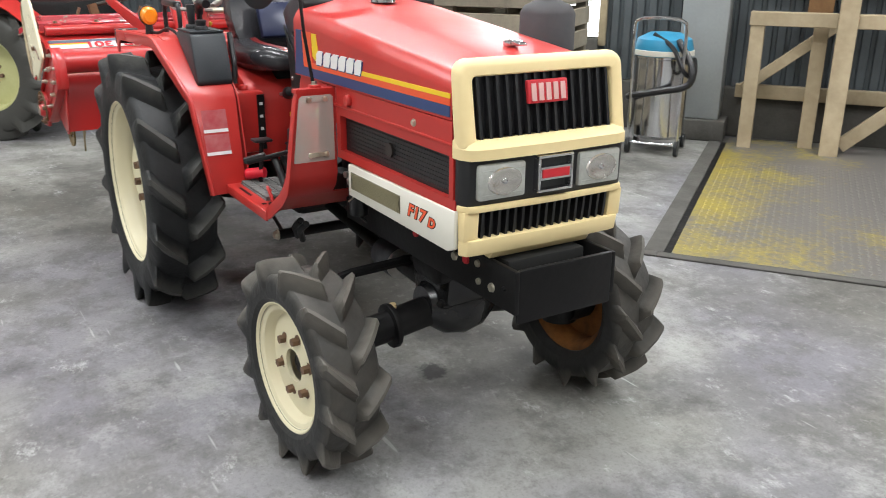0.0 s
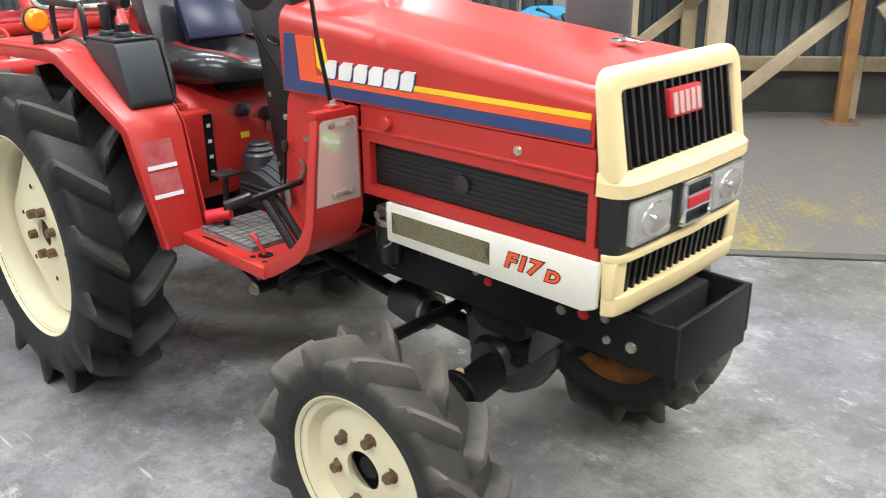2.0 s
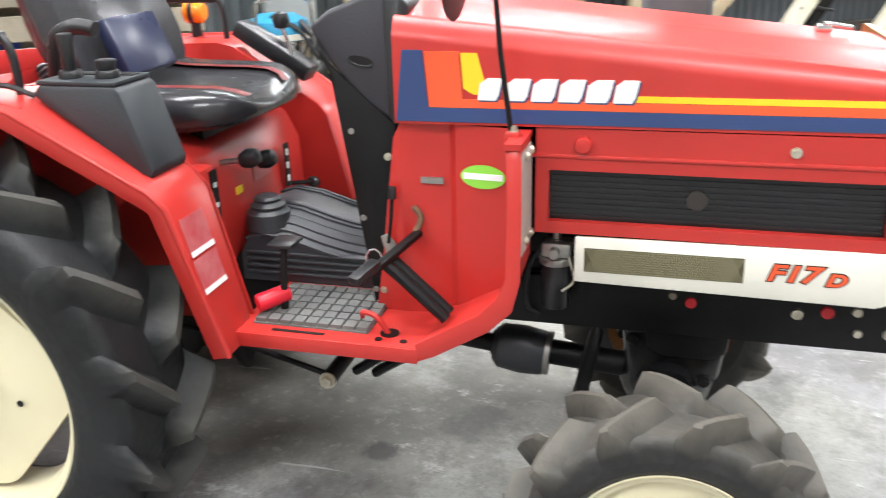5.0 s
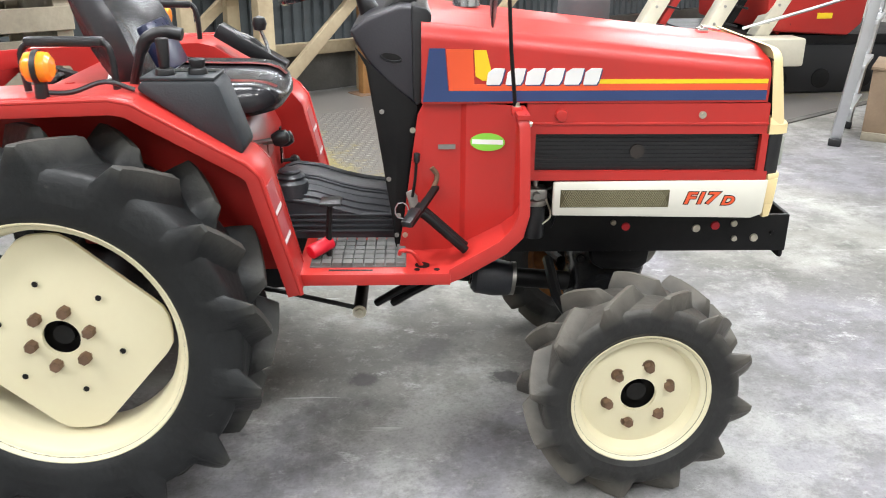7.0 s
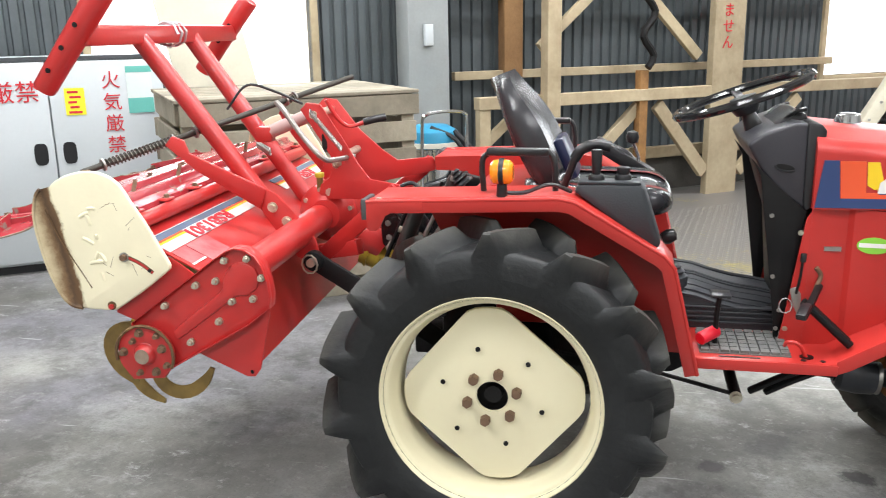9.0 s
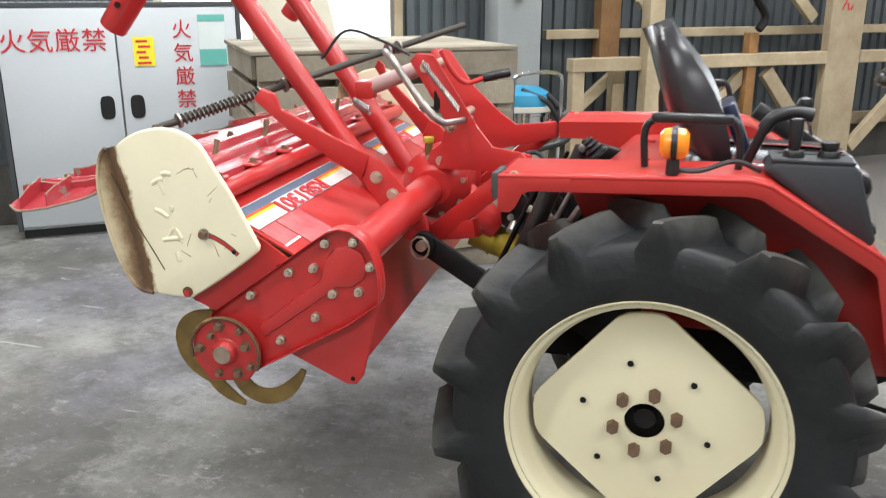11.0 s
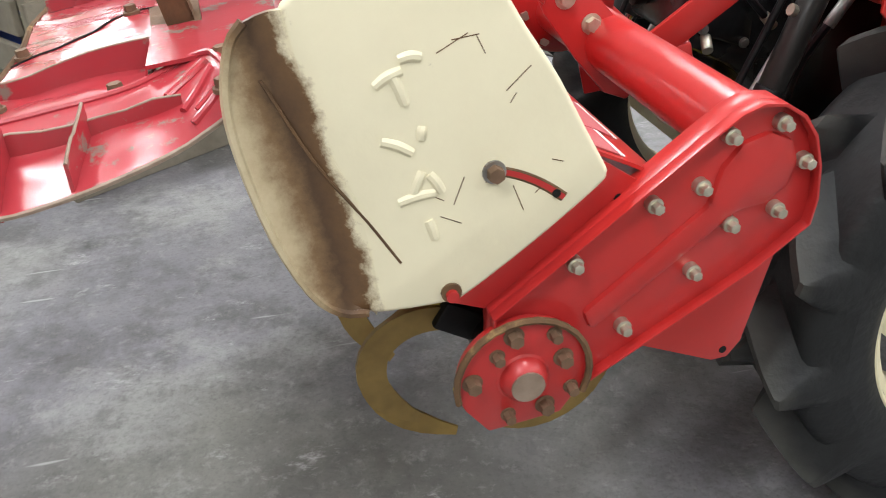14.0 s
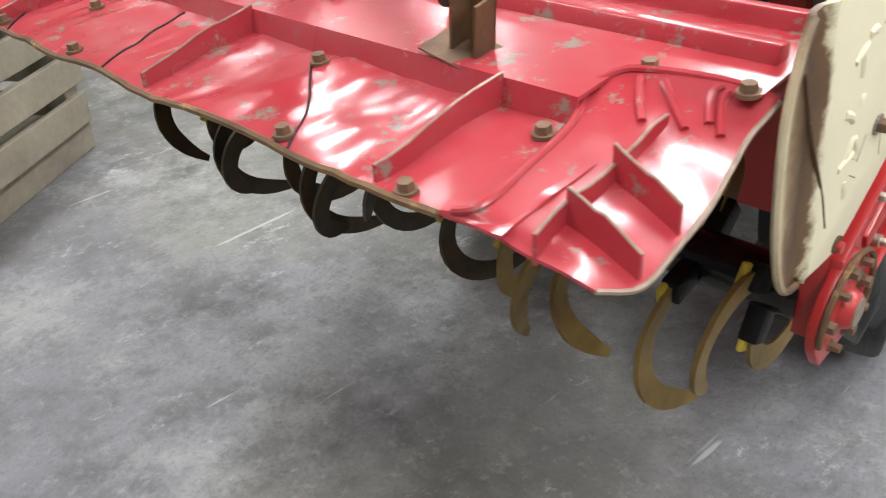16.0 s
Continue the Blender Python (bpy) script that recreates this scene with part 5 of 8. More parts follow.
def fender(side):
    outer = [0.478, 0.474, 0.470, 0.440, 0.432, 0.405]
    inner = [0.285, 0.285, 0.285, 0.290, 0.292, 0.300]
    bm = B()
    up = []
    for i, (x, z) in enumerate(FEN_TOP):
        a, b2 = Vector(FEN_TOP[max(i - 1, 0)]), Vector(FEN_TOP[min(i + 1, len(FEN_TOP) - 1)])
        d = (b2 - a).normalized()
        n = Vector((-d.y, d.x)) * 0.004
        up.append(((x, z), (x - n.x, z - n.y)))
    loops = []
    for i, (t, l) in enumerate(up):
        o, n = side * outer[i], side * inner[i]
        loops.append([(t[0], o, t[1]), (t[0], n, t[1]), (l[0], n, l[1]), (l[0], o, l[1])])
    add_loft(bm, loops)
    f = part("fender", bm, RED, tractor, "red sheet steel fender", bevel=0.0015)
    # turned-down outer lip
    bm = B()
    loops = []
    for i, (x, z) in enumerate(FEN_TOP):
        a, b2 = Vector(FEN_TOP[max(i - 1, 0)]), Vector(FEN_TOP[min(i + 1, len(FEN_TOP) - 1)])
        d = (b2 - a).normalized()
        n = Vector((-d.y, d.x))
        o = side * (outer[i] + 0.001)
        p, q = Vector((x, z)) + n * 0.002, Vector((x, z)) - n * 0.030
        loops.append([(p.x, o, p.y), (p.x, o - side * 0.004, p.y), (q.x, o - side * 0.004, q.y), (q.x, o, q.y)])
    add_loft(bm, loops)
    part("lip", bm, RED, f, bevel=0.001)
    part("rolled_edge", add_tube(B(), [(x, side * (outer[i] - 0.003), z - 0.001) for i, (x, z) in enumerate(FEN_TOP)], 0.0055, 10), RED, f)
    part("pressed_bead", add_tube(B(), [(x, side * (outer[i] - 0.034), z - 0.0015) for i, (x, z) in enumerate(FEN_TOP) if z > 0.80], 0.0045, 8), RED, f)
    wall = [(-0.262, 0.918)] + FEN_TOP[1:] + [(0.535, 0.50), (0.36, 0.50), (0.32, 0.62), (0.26, 0.67), (0.12, 0.68), (0.0, 0.68), (-0.055, 0.70), (-0.093, 0.757), (-0.152, 0.872), (-0.258, 0.874)]
    a, b2 = (0.283, 0.287) if side > 0 else (-0.287, -0.283)
    part("side_sheet", add_prism(B(), wall, "y", a, b2), RED, f)
    part("rear_marker", add_box(B(), (-0.275, side * 0.44 - 0.04, 0.872), (-0.261, side * 0.44 + 0.04, 0.924)), mat("grey_marker", (0.06, 0.06, 0.062), 0.45) if side < 0 else bpy.data.materials["grey_marker"], f, "grey reflector block", bevel=0.003)
    part("reflector", add_box(B(), (-0.2785, side * 0.44 - 0.031, 0.879), (-0.2745, side * 0.44 + 0.031, 0.916)), REFLECT, f, "dull red reflector lens", bevel=0.001)
    # the lip drops lower at the rear corner
    a, b2 = (0.4745, 0.4790) if side > 0 else (-0.4790, -0.4745)
    part("rear_drop", add_prism(B(), [(-0.262, 0.917), (-0.263, 0.853), (-0.256, 0.845), (-0.238, 0.845), (-0.228, 0.855), (-0.214, 0.883), (-0.195, 0.893), (-0.12, 0.897), (-0.12, 0.92)], "y", a, b2), RED, f, bevel=0.001)
    part("corner_bolt", add_hex(B(), (-0.235, side * 0.455, 0.918), (0, 0, 1), 0.007, 0.006), BOLT, f)
    # caution stickers on the front slope
    for k, (t0, t1) in enumerate(((0.10, 0.34), (0.36, 0.58))):
        p, q = Vector((0.478, 0.765)), Vector((0.545, 0.488))
        n = Vector((0.277, 0.067)).normalized() * 0.0012
        a2, b3 = p.lerp(q, t0), p.lerp(q, t1)
        bm = B()
        ys = (side * 0.33, side * 0.405)
        vs = [bm.verts.new((v.x + n.x * s, y, v.y + n.y * s)) for s in (1, -1) for v, y in ((a2, ys[0]), (a2, ys[1]), (b3, ys[1]), (b3, ys[0]))]
        bm.faces.new(vs[:4]), bm.faces.new(vs[4:][::-1])
        for i in range(4):
            j = (i + 1) % 4
            bm.faces.new((vs[i], vs[j], vs[4 + j], vs[4 + i]))
        st = part("sticker", bm, mat("faded_red_sticker", (0.42, 0.055, 0.065), 0.3, color2=(0.52, 0.2, 0.2), amount=0.8, scale=25) if (side < 0 and k == 0) else bpy.data.materials["faded_red_sticker"], f, "faded red caution sticker")
        bm = B()
        c0, c1 = p.lerp(q, t1 - 0.035), p.lerp(q, t1)
        vs = [bm.verts.new((v.x + n.x * 2, y, v.y + n.y * 2)) for v, y in ((c0, ys[0]), (c0, ys[1]), (c1, ys[1]), (c1, ys[0]))]
        bm.faces.new(vs)
        part("print_bar", bm, DECAL, st)
    # amber side lamp on a black wire guard
    m = Matrix.Translation((0.068, side * 0.435, 0.99))
    lamp = part("side_lamp", add_lathe(B(), [(0.0, -0.027), (0.018, -0.027), (0.026, -0.02), (0.028, 0.0), (0.026, 0.02), (0.018, 0.027), (0.0, 0.027)], m @ Matrix.Rotation(radians(90), 4, "Y") @ Matrix.Diagonal((1.1, 1, 1.0, 1)), 24), ORANGE, f, "amber side lamp")
    part("lamp_band", add_lathe(B(), [(0.0285, -0.006), (0.0305, -0.005), (0.0305, 0.005), (0.0285, 0.006)], m @ Matrix.Rotation(radians(90), 4, "Y") @ Matrix.Diagonal((1.1, 1, 1, 1)), 24), PLASTIC, lamp)
    part("lamp_foot", add_cyl(B(), (0.068, side * 0.435, 0.93), (0.068, side * 0.435, 0.966), 0.014, 0.012, 12), PLASTIC, lamp)
    bm = add_tube(B(), curve_pts([(0.012, side * 0.365, 0.93), (0.008, side * 0.365, 0.998), (0.022, side * 0.365, 1.022), (0.06, side * 0.365, 1.030), (0.14, side * 0.365, 1.030), (0.175, side * 0.365, 1.026), (0.188, side * 0.365, 0.995), (0.19, side * 0.365, 0.93)], 5), 0.0075, 10)
    part("grab_rail", bm, PLASTIC, f, "black plastic coated grab rail")
    part("rail_pad", add_box(B(), (0.02, side * 0.365 - 0.014, 1.019), (0.175, side * 0.365 + 0.014, 1.038)), PLASTIC, f, bevel=0.006)
    return f


for side in (-1, 1):
    fender(side)
# red bridge panel between the fenders, with a rubber boot behind it
bm = B()
add_loft(bm, [[(x, -w, z0), (x, -w, z1), (x, w, z1), (x, w, z0)] for x, w, z0, z1 in ((-0.120, 0.282, 0.80, 0.825), (-0.050, 0.282, 0.80, 0.893), (0.13, 0.282, 0.80, 0.903))])
bridge = part("bridge_panel", bm, RED, tractor, "red sheet bridge panel behind the seat", bevel=0.006)
for y in (-0.12, 0.14):
    part("bridge_bolt", add_hex(B(), (0.0, y, 0.894), (0, 0, 1), 0.011, 0.008), RED, bridge)
part("rubber_boot", add_lathe(B(), [(0.0, 0.055), (0.010, 0.055), (0.016, 0.048), (0.013, 0.043), (0.021, 0.036), (0.017, 0.030), (0.026, 0.022), (0.021, 0.016), (0.030, 0.008), (0.030, 0.0)], Matrix.Translation((-0.128, 0.115, 0.858)) @ Matrix.Rotation(radians(-40), 4, "Y"), 24), PLASTIC, bridge, "black rubber bellows boot")
bm = add_tube(B(), curve_pts([(0.07, -0.435, 0.94), (0.12, -0.42, 0.938), (0.18, -0.40, 0.955), (0.23, -0.38, 0.935)], 5), 0.005)
part("lamp_cable", bm, PLASTIC, tractor, "black lamp cable")

# black control box on the inner edge of the fender
bm = add_prism(B(), [(0.235, 0.938), (0.250, 0.956), (0.392, 0.956), (0.404, 0.945), (0.446, 0.815), (0.436, 0.800), (0.425, 0.803)], "y", -0.395, -0.285)
box = part("control_box", bm, GREYBOX, tractor, "charcoal plastic lever box", bevel=0.008)
part("box_lid", add_box(B(), (0.246, -0.392, 0.955), (0.394, -0.288, 0.962)), GREYBOX, box, bevel=0.002)
for x, y, h, w in ((0.288, -0.355, 0.065, 0.014), (0.352, -0.345, 0.022, 0.018)):
    part("lever_collar", add_cyl(B(), (x, y, 0.961), (x, y, 0.975), 0.021, 0.018, 16), PLASTIC, box, bevel=0.002)
    k = part("lever_knob", add_cyl(B(), (x, y, 0.97), (x, y, 0.97 + h), w * 0.75, w, 16), PLASTIC, box, "black lever knob", bevel=0.004)
part("lever_slot", add_box(B(), (0.262, -0.325, 0.961), (0.385, -0.30, 0.9635)), BLACK, box)
for k, (pts, r) in enumerate((([(0.205, -0.30, 0.93), (0.222, -0.31, 0.975), (0.242, -0.315, 1.020), (0.285, -0.315, 1.040)], 0.010), ([(0.41, -0.27, 0.80), (0.40, -0.265, 0.86), (0.375, -0.262, 0.92), (0.36, -0.26, 0.95)], 0.009))):
    part("lever", add_tube(B(), curve_pts(pts, 6), r, 10), PLASTIC, tractor, "black hand lever")
part("lever_grip", add_tube(B(), curve_pts([(0.232, -0.313, 1.005), (0.25, -0.315, 1.030), (0.285, -0.315, 1.041), (0.32, -0.315, 1.036)], 5), 0.0135, 12), PLASTIC, tractor, "black hooked lever grip", bevel=0.0)
# left levers
part("lever_quadrant", add_bar(B(), (0.255, 0.315, 0.968), (0.435, 0.305, 0.862), 0.055, 0.040), PLASTIC, tractor, "black slotted lever quadrant", bevel=0.005)
part("lever", add_tube(B(), curve_pts([(0.38, 0.30, 0.86), (0.36, 0.31, 0.92), (0.29, 0.315, 0.955)], 5), 0.016, 10), PLASTIC, tractor, "black hand lever")
part("lever", add_tube(B(), [(0.41, 0.28, 0.82), (0.39, 0.29, 0.93), (0.375, 0.295, 0.965)], 0.005), CHROME, tractor, "thin chrome lever")
part("lever_knob", add_lathe(B(), [(0, -0.022), (0.016, -0.016), (0.021, 0), (0.016, 0.016), (0, 0.022)], Matrix.Translation((0.372, 0.296, 0.985)), 16), PLASTIC, tractor, "black ball knob")

# red gear cover under the seat
bm = add_prism(B(), [(0.02, 0.54), (0.415, 0.54), (0.43, 0.60), (0.425, 0.73), (0.395, 0.79), (0.33, 0.825), (0.02, 0.825)], "y", -0.235, 0.235)
cover = part("seat_base", bm, RED, tractor, "red seat base and gear cover", bevel=0.012)
part("battery_box", add_box(B(), (0.33, -0.282, 0.58), (0.437, -0.185, 0.775)), RED, cover, bevel=0.01)
part("filler_plug", add_cyl(B(), (0.385, -0.235, 0.775), (0.385, -0.235, 0.791), 0.018, 0.014, 16), RED, cover, "red filler plug", bevel=0.003)
left = part("range_plate", add_box(B(), (0.436, 0.112, 0.640), (0.440, 0.132, 0.738)), BLACK, cover, "black range lever plate")
for k in range(3):
    part("print_bar", add_box(B(), (0.4400, 0.114, 0.652 + 0.030 * k), (0.4407, 0.124, 0.666 + 0.030 * k)), DECAL, left)
part("range_lever", add_tube(B(), [(0.432, 0.150, 0.637), (0.452, 0.185, 0.630), (0.458, 0.200, 0.626)], 0.005, 8), BLACK, cover, "thin black range lever")
part("range_knob", add_lathe(B(), [(0.0, -0.018), (0.010, -0.016), (0.014, -0.006), (0.014, 0.008), (0.009, 0.017), (0.0, 0.018)], Matrix.Translation((0.460, 0.208, 0.624)) @ Matrix.Rotation(radians(70), 4, "X"), 16), PLASTIC, cover, "round black lever knob")
sl = part("shift_plate", add_box(B(), (0.436, -0.212, 0.59), (0.440, -0.188, 0.765)), BLACK, cover, "black shift pattern plate")
for k in range(4):
    part("print_bar", add_box(B(), (0.4395, -0.205, 0.612 + 0.04 * k), (0.4412, -0.195, 0.621 + 0.04 * k)), PAPER, sl)
for y, z in ((-0.12, 0.765), (-0.05, 0.745)):
    part("shift_rod", add_tube(B(), [(0.40, y, z - 0.01), (0.462, y, z)], 0.006), STEEL, cover)
    part("shift_knob", add_lathe(B(), [(0, -0.022), (0.015, -0.018), (0.020, 0), (0.015, 0.018), (0, 0.022)], Matrix.Translation((0.476, y, z + 0.004)) @ Matrix.Rotation(radians(70), 4, "Y"), 16), PLASTIC, cover, "black shift knob")
part("sticker", add_box(B(), (0.4255, -0.02, 0.69), (0.4285, 0.06, 0.73)), bpy.data.materials["faded_red_sticker"], cover)
part("sticker", add_box(B(), (0.4265, -0.10, 0.685), (0.4295, -0.075, 0.70)), YEL, cover, "small yellow sticker")

# platform with rubber mat
step_line = [(0.528, 0.512), (0.872, 0.512), (0.885, 0.516), (1.005, 0.585), (1.032, 0.612), (1.044, 0.65), (1.042, 0.858)]
for side in (-1, 1):
    a, b2 = (0.115, 0.355) if side > 0 else (-0.355, -0.115)
    plat = part("platform", add_sheet(B(), step_line[:4], 0.004, "y", a, b2), RED, tractor, "red steel foot platform", bevel=0.001)
    # front guard: narrows towards its top
    bm = B()
    loops = []
    for (x, z), w in zip(step_line[3:6] + [(1.0438, 0.690)], (0.355, 0.352, 0.348, 0.342)):
        lo, hi = (side * 0.215, side * w)
        loops.append([(x, lo, z), (x, hi, z), (x - 0.005, hi, z + 0.002), (x - 0.005, lo, z + 0.002)])
    add_loft(bm, loops)
    for z0, z1, ya, yb2, yc in ((0.690, 0.832, 0.215, 0.228, 0.228), (0.690, 0.832, 0.330, 0.342, 0.3225), (0.832, 0.858, 0.215, 0.3225, 0.318)):
        # rim of the opening, its outer edge leaning in towards the top
        lean = 0.0 if ya == 0.215 else 0.0195
        low, upp = ((ya, yb2), (ya - lean, yc if ya != 0.215 else yb2)) if z0 < 0.8 else ((0.215, 0.3225), (0.215, 0.318))
        add_loft(bm, [[(1.0435, side * a, z), (1.0435, side * b2, z), (1.0385, side * b2, z), (1.0385, side * a, z)] for (a, b2), z in ((low, z0), (upp, z1))])
    add_box(bm, (1.018, min(side * 0.215, side * 0.322), 0.858), (1.0455, max(side * 0.215, side * 0.322), 0.868))
    g = part("front_guard", bm, RED, plat)
    # rolled outer edge all the way round
    edge = [(0.872, 0.357, 0.490, 0, 1), (0.905, 0.357, 0.504, -0.45, 0.9), (1.0, 0.357, 0.561, -0.5, 0.86), (1.037, 0.355, 0.598, -0.8, 0.6), (1.050, 0.351, 0.65, -1, 0.1), (1.049, 0.337, 0.76, -1, 0), (1.046, 0.324, 0.842, -1, 0), (1.038, 0.314, 0.870, -0.85, -0.5)]
    bm = B()
    loops = []
    for x, y, z, nx, nz in edge:
        w = 0.034 if z < 0.64 else 0.024
        loops.append([(x, side * y, z), (x, side * (y - 0.005), z), (x + nx * w, side * (y - 0.005), z + nz * w), (x + nx * w, side * y, z + nz * w)])
    part("edge_flange", add_loft(bm, loops), RED, plat, bevel=0.0015, angle=30)
    part("front_lip", add_prism(B(), [(0.526, 0.488), (0.875, 0.488), (0.875, 0.515), (0.526, 0.515)], "y", side * 0.3555 - 0.003, side * 0.3555 + 0.003), RED, plat, bevel=0.001)
    rub = part("foot_mat", add_box(B(), (0.555, side * 0.235 - 0.085, 0.513), (0.775, side * 0.235 + 0.085, 0.519)), MAT_RUBBER, plat, "grey rubber mat of square blocks")
    for i in range(9):
        for j in range(6):
            x, y = 0.558 + i * 0.0243, side * 0.235 - 0.0825 + j * 0.0279
            part("mat_block", add_prism(B(), [(x, y), (x + 0.0205, y), (x + 0.0205, y + 0.0245), (x, y + 0.0245)], "z", 0.518, 0.5265), MAT_RUBBER, rub)
    part("platform_slot", add_box(B(), (0.60, side * 0.338 - 0.004, 0.5165), (0.70, side * 0.338 + 0.004, 0.5172)), BLACK, plat)
    for x in (0.80, 0.845):
        part("platform_hole", add_cyl(B(), (x, side * 0.335, 0.5162), (x, side * 0.335, 0.5172), 0.007, seg=12), BLACK, plat)
    bm = B()
    loops = []
    for x, y, zb, zt in ((0.815, 0.213, 0.514, 0.872), (0.870, 0.207, 0.514, 0.872), (0.902, 0.203, 0.525, 0.872), (0.914, 0.214, 0.532, 0.872), (0.960, 0.219, 0.560, 0.871), (1.004, 0.224, 0.588, 0.870), (1.026, 0.236, 0.612, 0.869), (1.038, 0.262, 0.64, 0.866)):
        loops.append([(x, side * y, zb), (x, side * y, zt), (x, side * (y - 0.004), zt), (x, side * (y - 0.004), zb)])
    part("inner_cowl", add_loft(bm, loops), RED, plat, "red folded inner cowl sheet", angle=24)

m = Matrix.Translation((0.963, -0.2205, 0.784)) @ Matrix.Rotation(radians(-6), 4, "Z") @ Matrix.Rotation(radians(90), 4, "X") @ Matrix.Diagonal((1.9, 1, 1, 1))
st = part("sticker", add_cyl(B(), (0, 0, 0), (0, 0, 0.0015), 0.021, seg=28), GREEN, tractor, "green oval inspection sticker", m=m)
part("print_bar", add_box(B(), (-0.035, -0.005, 0.0012), (0.035, 0.006, 0.0022), Matrix.Translation((0.963, -0.2205, 0.784)) @ Matrix.Rotation(radians(-6), 4, "Z") @ Matrix.Rotation(radians(90), 4, "X")), DECAL, st)
part("name_plate", add_box(B(), (0.850, -0.2125, 0.765), (0.890, -0.2065, 0.776)), STEEL, tractor)
# cloudy plate bolted to the guard's front
bm = add_prism(B(), [(-0.336, 0.682), (-0.222, 0.682), (-0.222, 0.846), (-0.230, 0.852), (-0.308, 0.852), (-0.316, 0.844)], "x", 1.0440, 1.0470)
pl = part("plastic_plate", bm, CLEAR, tractor, "cloudy see-through plastic plate over the guard's opening", bevel=0.002)
for y, z in ((-0.268, 0.842), (-0.268, 0.700)):
    cl = part("plate_clamp", add_box(B(), (1.0465, y - 0.027, z - 0.006), (1.0500, y + 0.027, z + 0.006)), BOLT if z < 0.8 else CLEAR, pl, bevel=0.001)
    for d in (-0.022, 0.022):
        part("clamp_screw", add_hex(B(), (1.0500, y + d, z), (1, 0, 0), 0.005, 0.004), BOLT, cl)
# mirror on its stalk
part("mirror_stalk", add_tube(B(), [(1.02, -0.262, 0.862), (1.004, -0.276, 1.0), (0.988, -0.288, 1.22)], 0.0045), BLACK, tractor, "thin black mirror stalk")
part("stalk_clamp", add_box(B(), (1.01, -0.275, 0.855), (1.034, -0.248, 0.875)), RED, tractor, bevel=0.003)
part("stalk_nut", add_hex(B(), (1.022, -0.262, 0.874), (0, 0, 1), 0.007, 0.010), BOLT, tractor)
m = Matrix.Translation((0.958, -0.372, 1.14)) @ Matrix.Rotation(radians(-10), 4, "Z") @ Matrix.Rotation(radians(94), 4, "Y") @ Matrix.Diagonal((1.12, 0.70, 0.5, 1))
mir = part("mirror", add_lathe(B(), [(0.0, -0.016), (0.05, -0.012), (0.072, 0.0), (0.074, 0.006), (0.068, 0.009), (0.0, 0.009)], m, 28), PLASTIC, tractor, "black oval rear mirror")
part("mirror_arm", add_tube(B(), [(0.958, -0.37, 1.13), (0.975, -0.33, 1.15), (0.992, -0.285, 1.15)], 0.006), BLACK, mir)

# pedals, folded rubber tunnel cover and handbrake
def tunnel_loop(x, zt, grow=0.0):
    h = 0.128 + grow
    zt += grow
    return [(x, -h, 0.515), (x, -h, zt - 0.048), (x, -h * 0.58, zt - 0.004), (x, -0.02, zt), (x, 0.02, zt), (x, h * 0.58, zt - 0.004), (x, h, zt - 0.048), (x, h, 0.515)]


TUN = ((0.440, 0.618), (0.455, 0.648), (0.49, 0.660), (0.55, 0.652), (0.61, 0.633), (0.66, 0.621), (0.72, 0.613), (0.758, 0.606))
tun = part("tunnel_cover", add_loft(B(), [tunnel_loop(x, z) for x, z in TUN]), TUNRUB, tractor, "black ribbed rubber tunnel cover", angle=50)
for k in range(4):
    z = 0.532 + k * 0.014
    part("rib", add_box(B(), (0.452, -0.134, z), (0.757, 0.134, z + 0.006)), TUNRUB, tun, bevel=0.002)
for sd in (-1, 1):
    for k in range(6):
        y, drop = 0.128 - 0.0165 * k, 0.046 - 0.0106 * k if k < 4 else 0.0035 - 0.001 * (k - 4)
        part("rib", add_tube(B(), [(x, sd * (y + 0.001), z - drop + 0.002) for x, z in TUN[1:]], 0.0042, 6), TUNRUB, tun)
part("pedal_stem", add_tube(B(), [(0.595, -0.27, 0.51), (0.597, -0.265, 0.60), (0.602, -0.262, 0.655)], 0.007), BLACK, tractor)
part("pedal_pad", add_box(B(), (0.58, -0.29, 0.652), (0.628, -0.235, 0.66)), PLASTIC, tractor, "black foot pedal", bevel=0.003)
part("red_pedal", add_cyl(B(), (0.555, -0.30, 0.545), (0.60, -0.255, 0.555), 0.017, seg=14), mat("red_plastic", (0.7, 0.01, 0.03), 0.3), tractor, "bright red plastic pedal end", bevel=0.005)
for y in (-0.299, -0.271):
    part("pedal_bar", add_tube(B(), [(0.800, y, 0.648), (0.822, y, 0.632), (0.912, y + 0.002, 0.548)], 0.0105, 10), BLACK, tractor, "black brake pedal arm")
part("pedal_cross", add_bar(B(), (0.783, -0.372, 0.636), (0.846, -0.218, 0.676), 0.018, 0.012), BLACK, tractor, "black worn pedal plate", bevel=0.004)
part("pedal_grip", add_bar(B(), (0.776, -0.378, 0.640), (0.799, -0.322, 0.655), 0.024, 0.016), PLASTIC, tractor, "black pedal rubber", bevel=0.004)
part("pedal_latch", add_tube(B(), curve_pts([(0.835, -0.225, 0.665), (0.848, -0.212, 0.700), (0.835, -0.214, 0.722)], 5), 0.006, 8), RBOLT, tractor, "rusty pedal latch")
part("lever_boot", add_lathe(B(), [(0.0, 0.036), (0.022, 0.036), (0.028, 0.031), (0.026, 0.026), (0.036, 0.018), (0.034, 0.012), (0.044, 0.004), (0.046, -0.03)], Matrix.Translation((0.488, -0.088, 0.648)), 24), TUNRUB, tractor, "black ringed rubber lever boot")
part("key_ring", add_tube(B(), [(0.765 + 0.016 * math.cos(k * 0.7), -0.238, 0.625 + 0.02 * math.sin(k * 0.7)) for k in range(10)], 0.002, 6), CHROME, tractor)
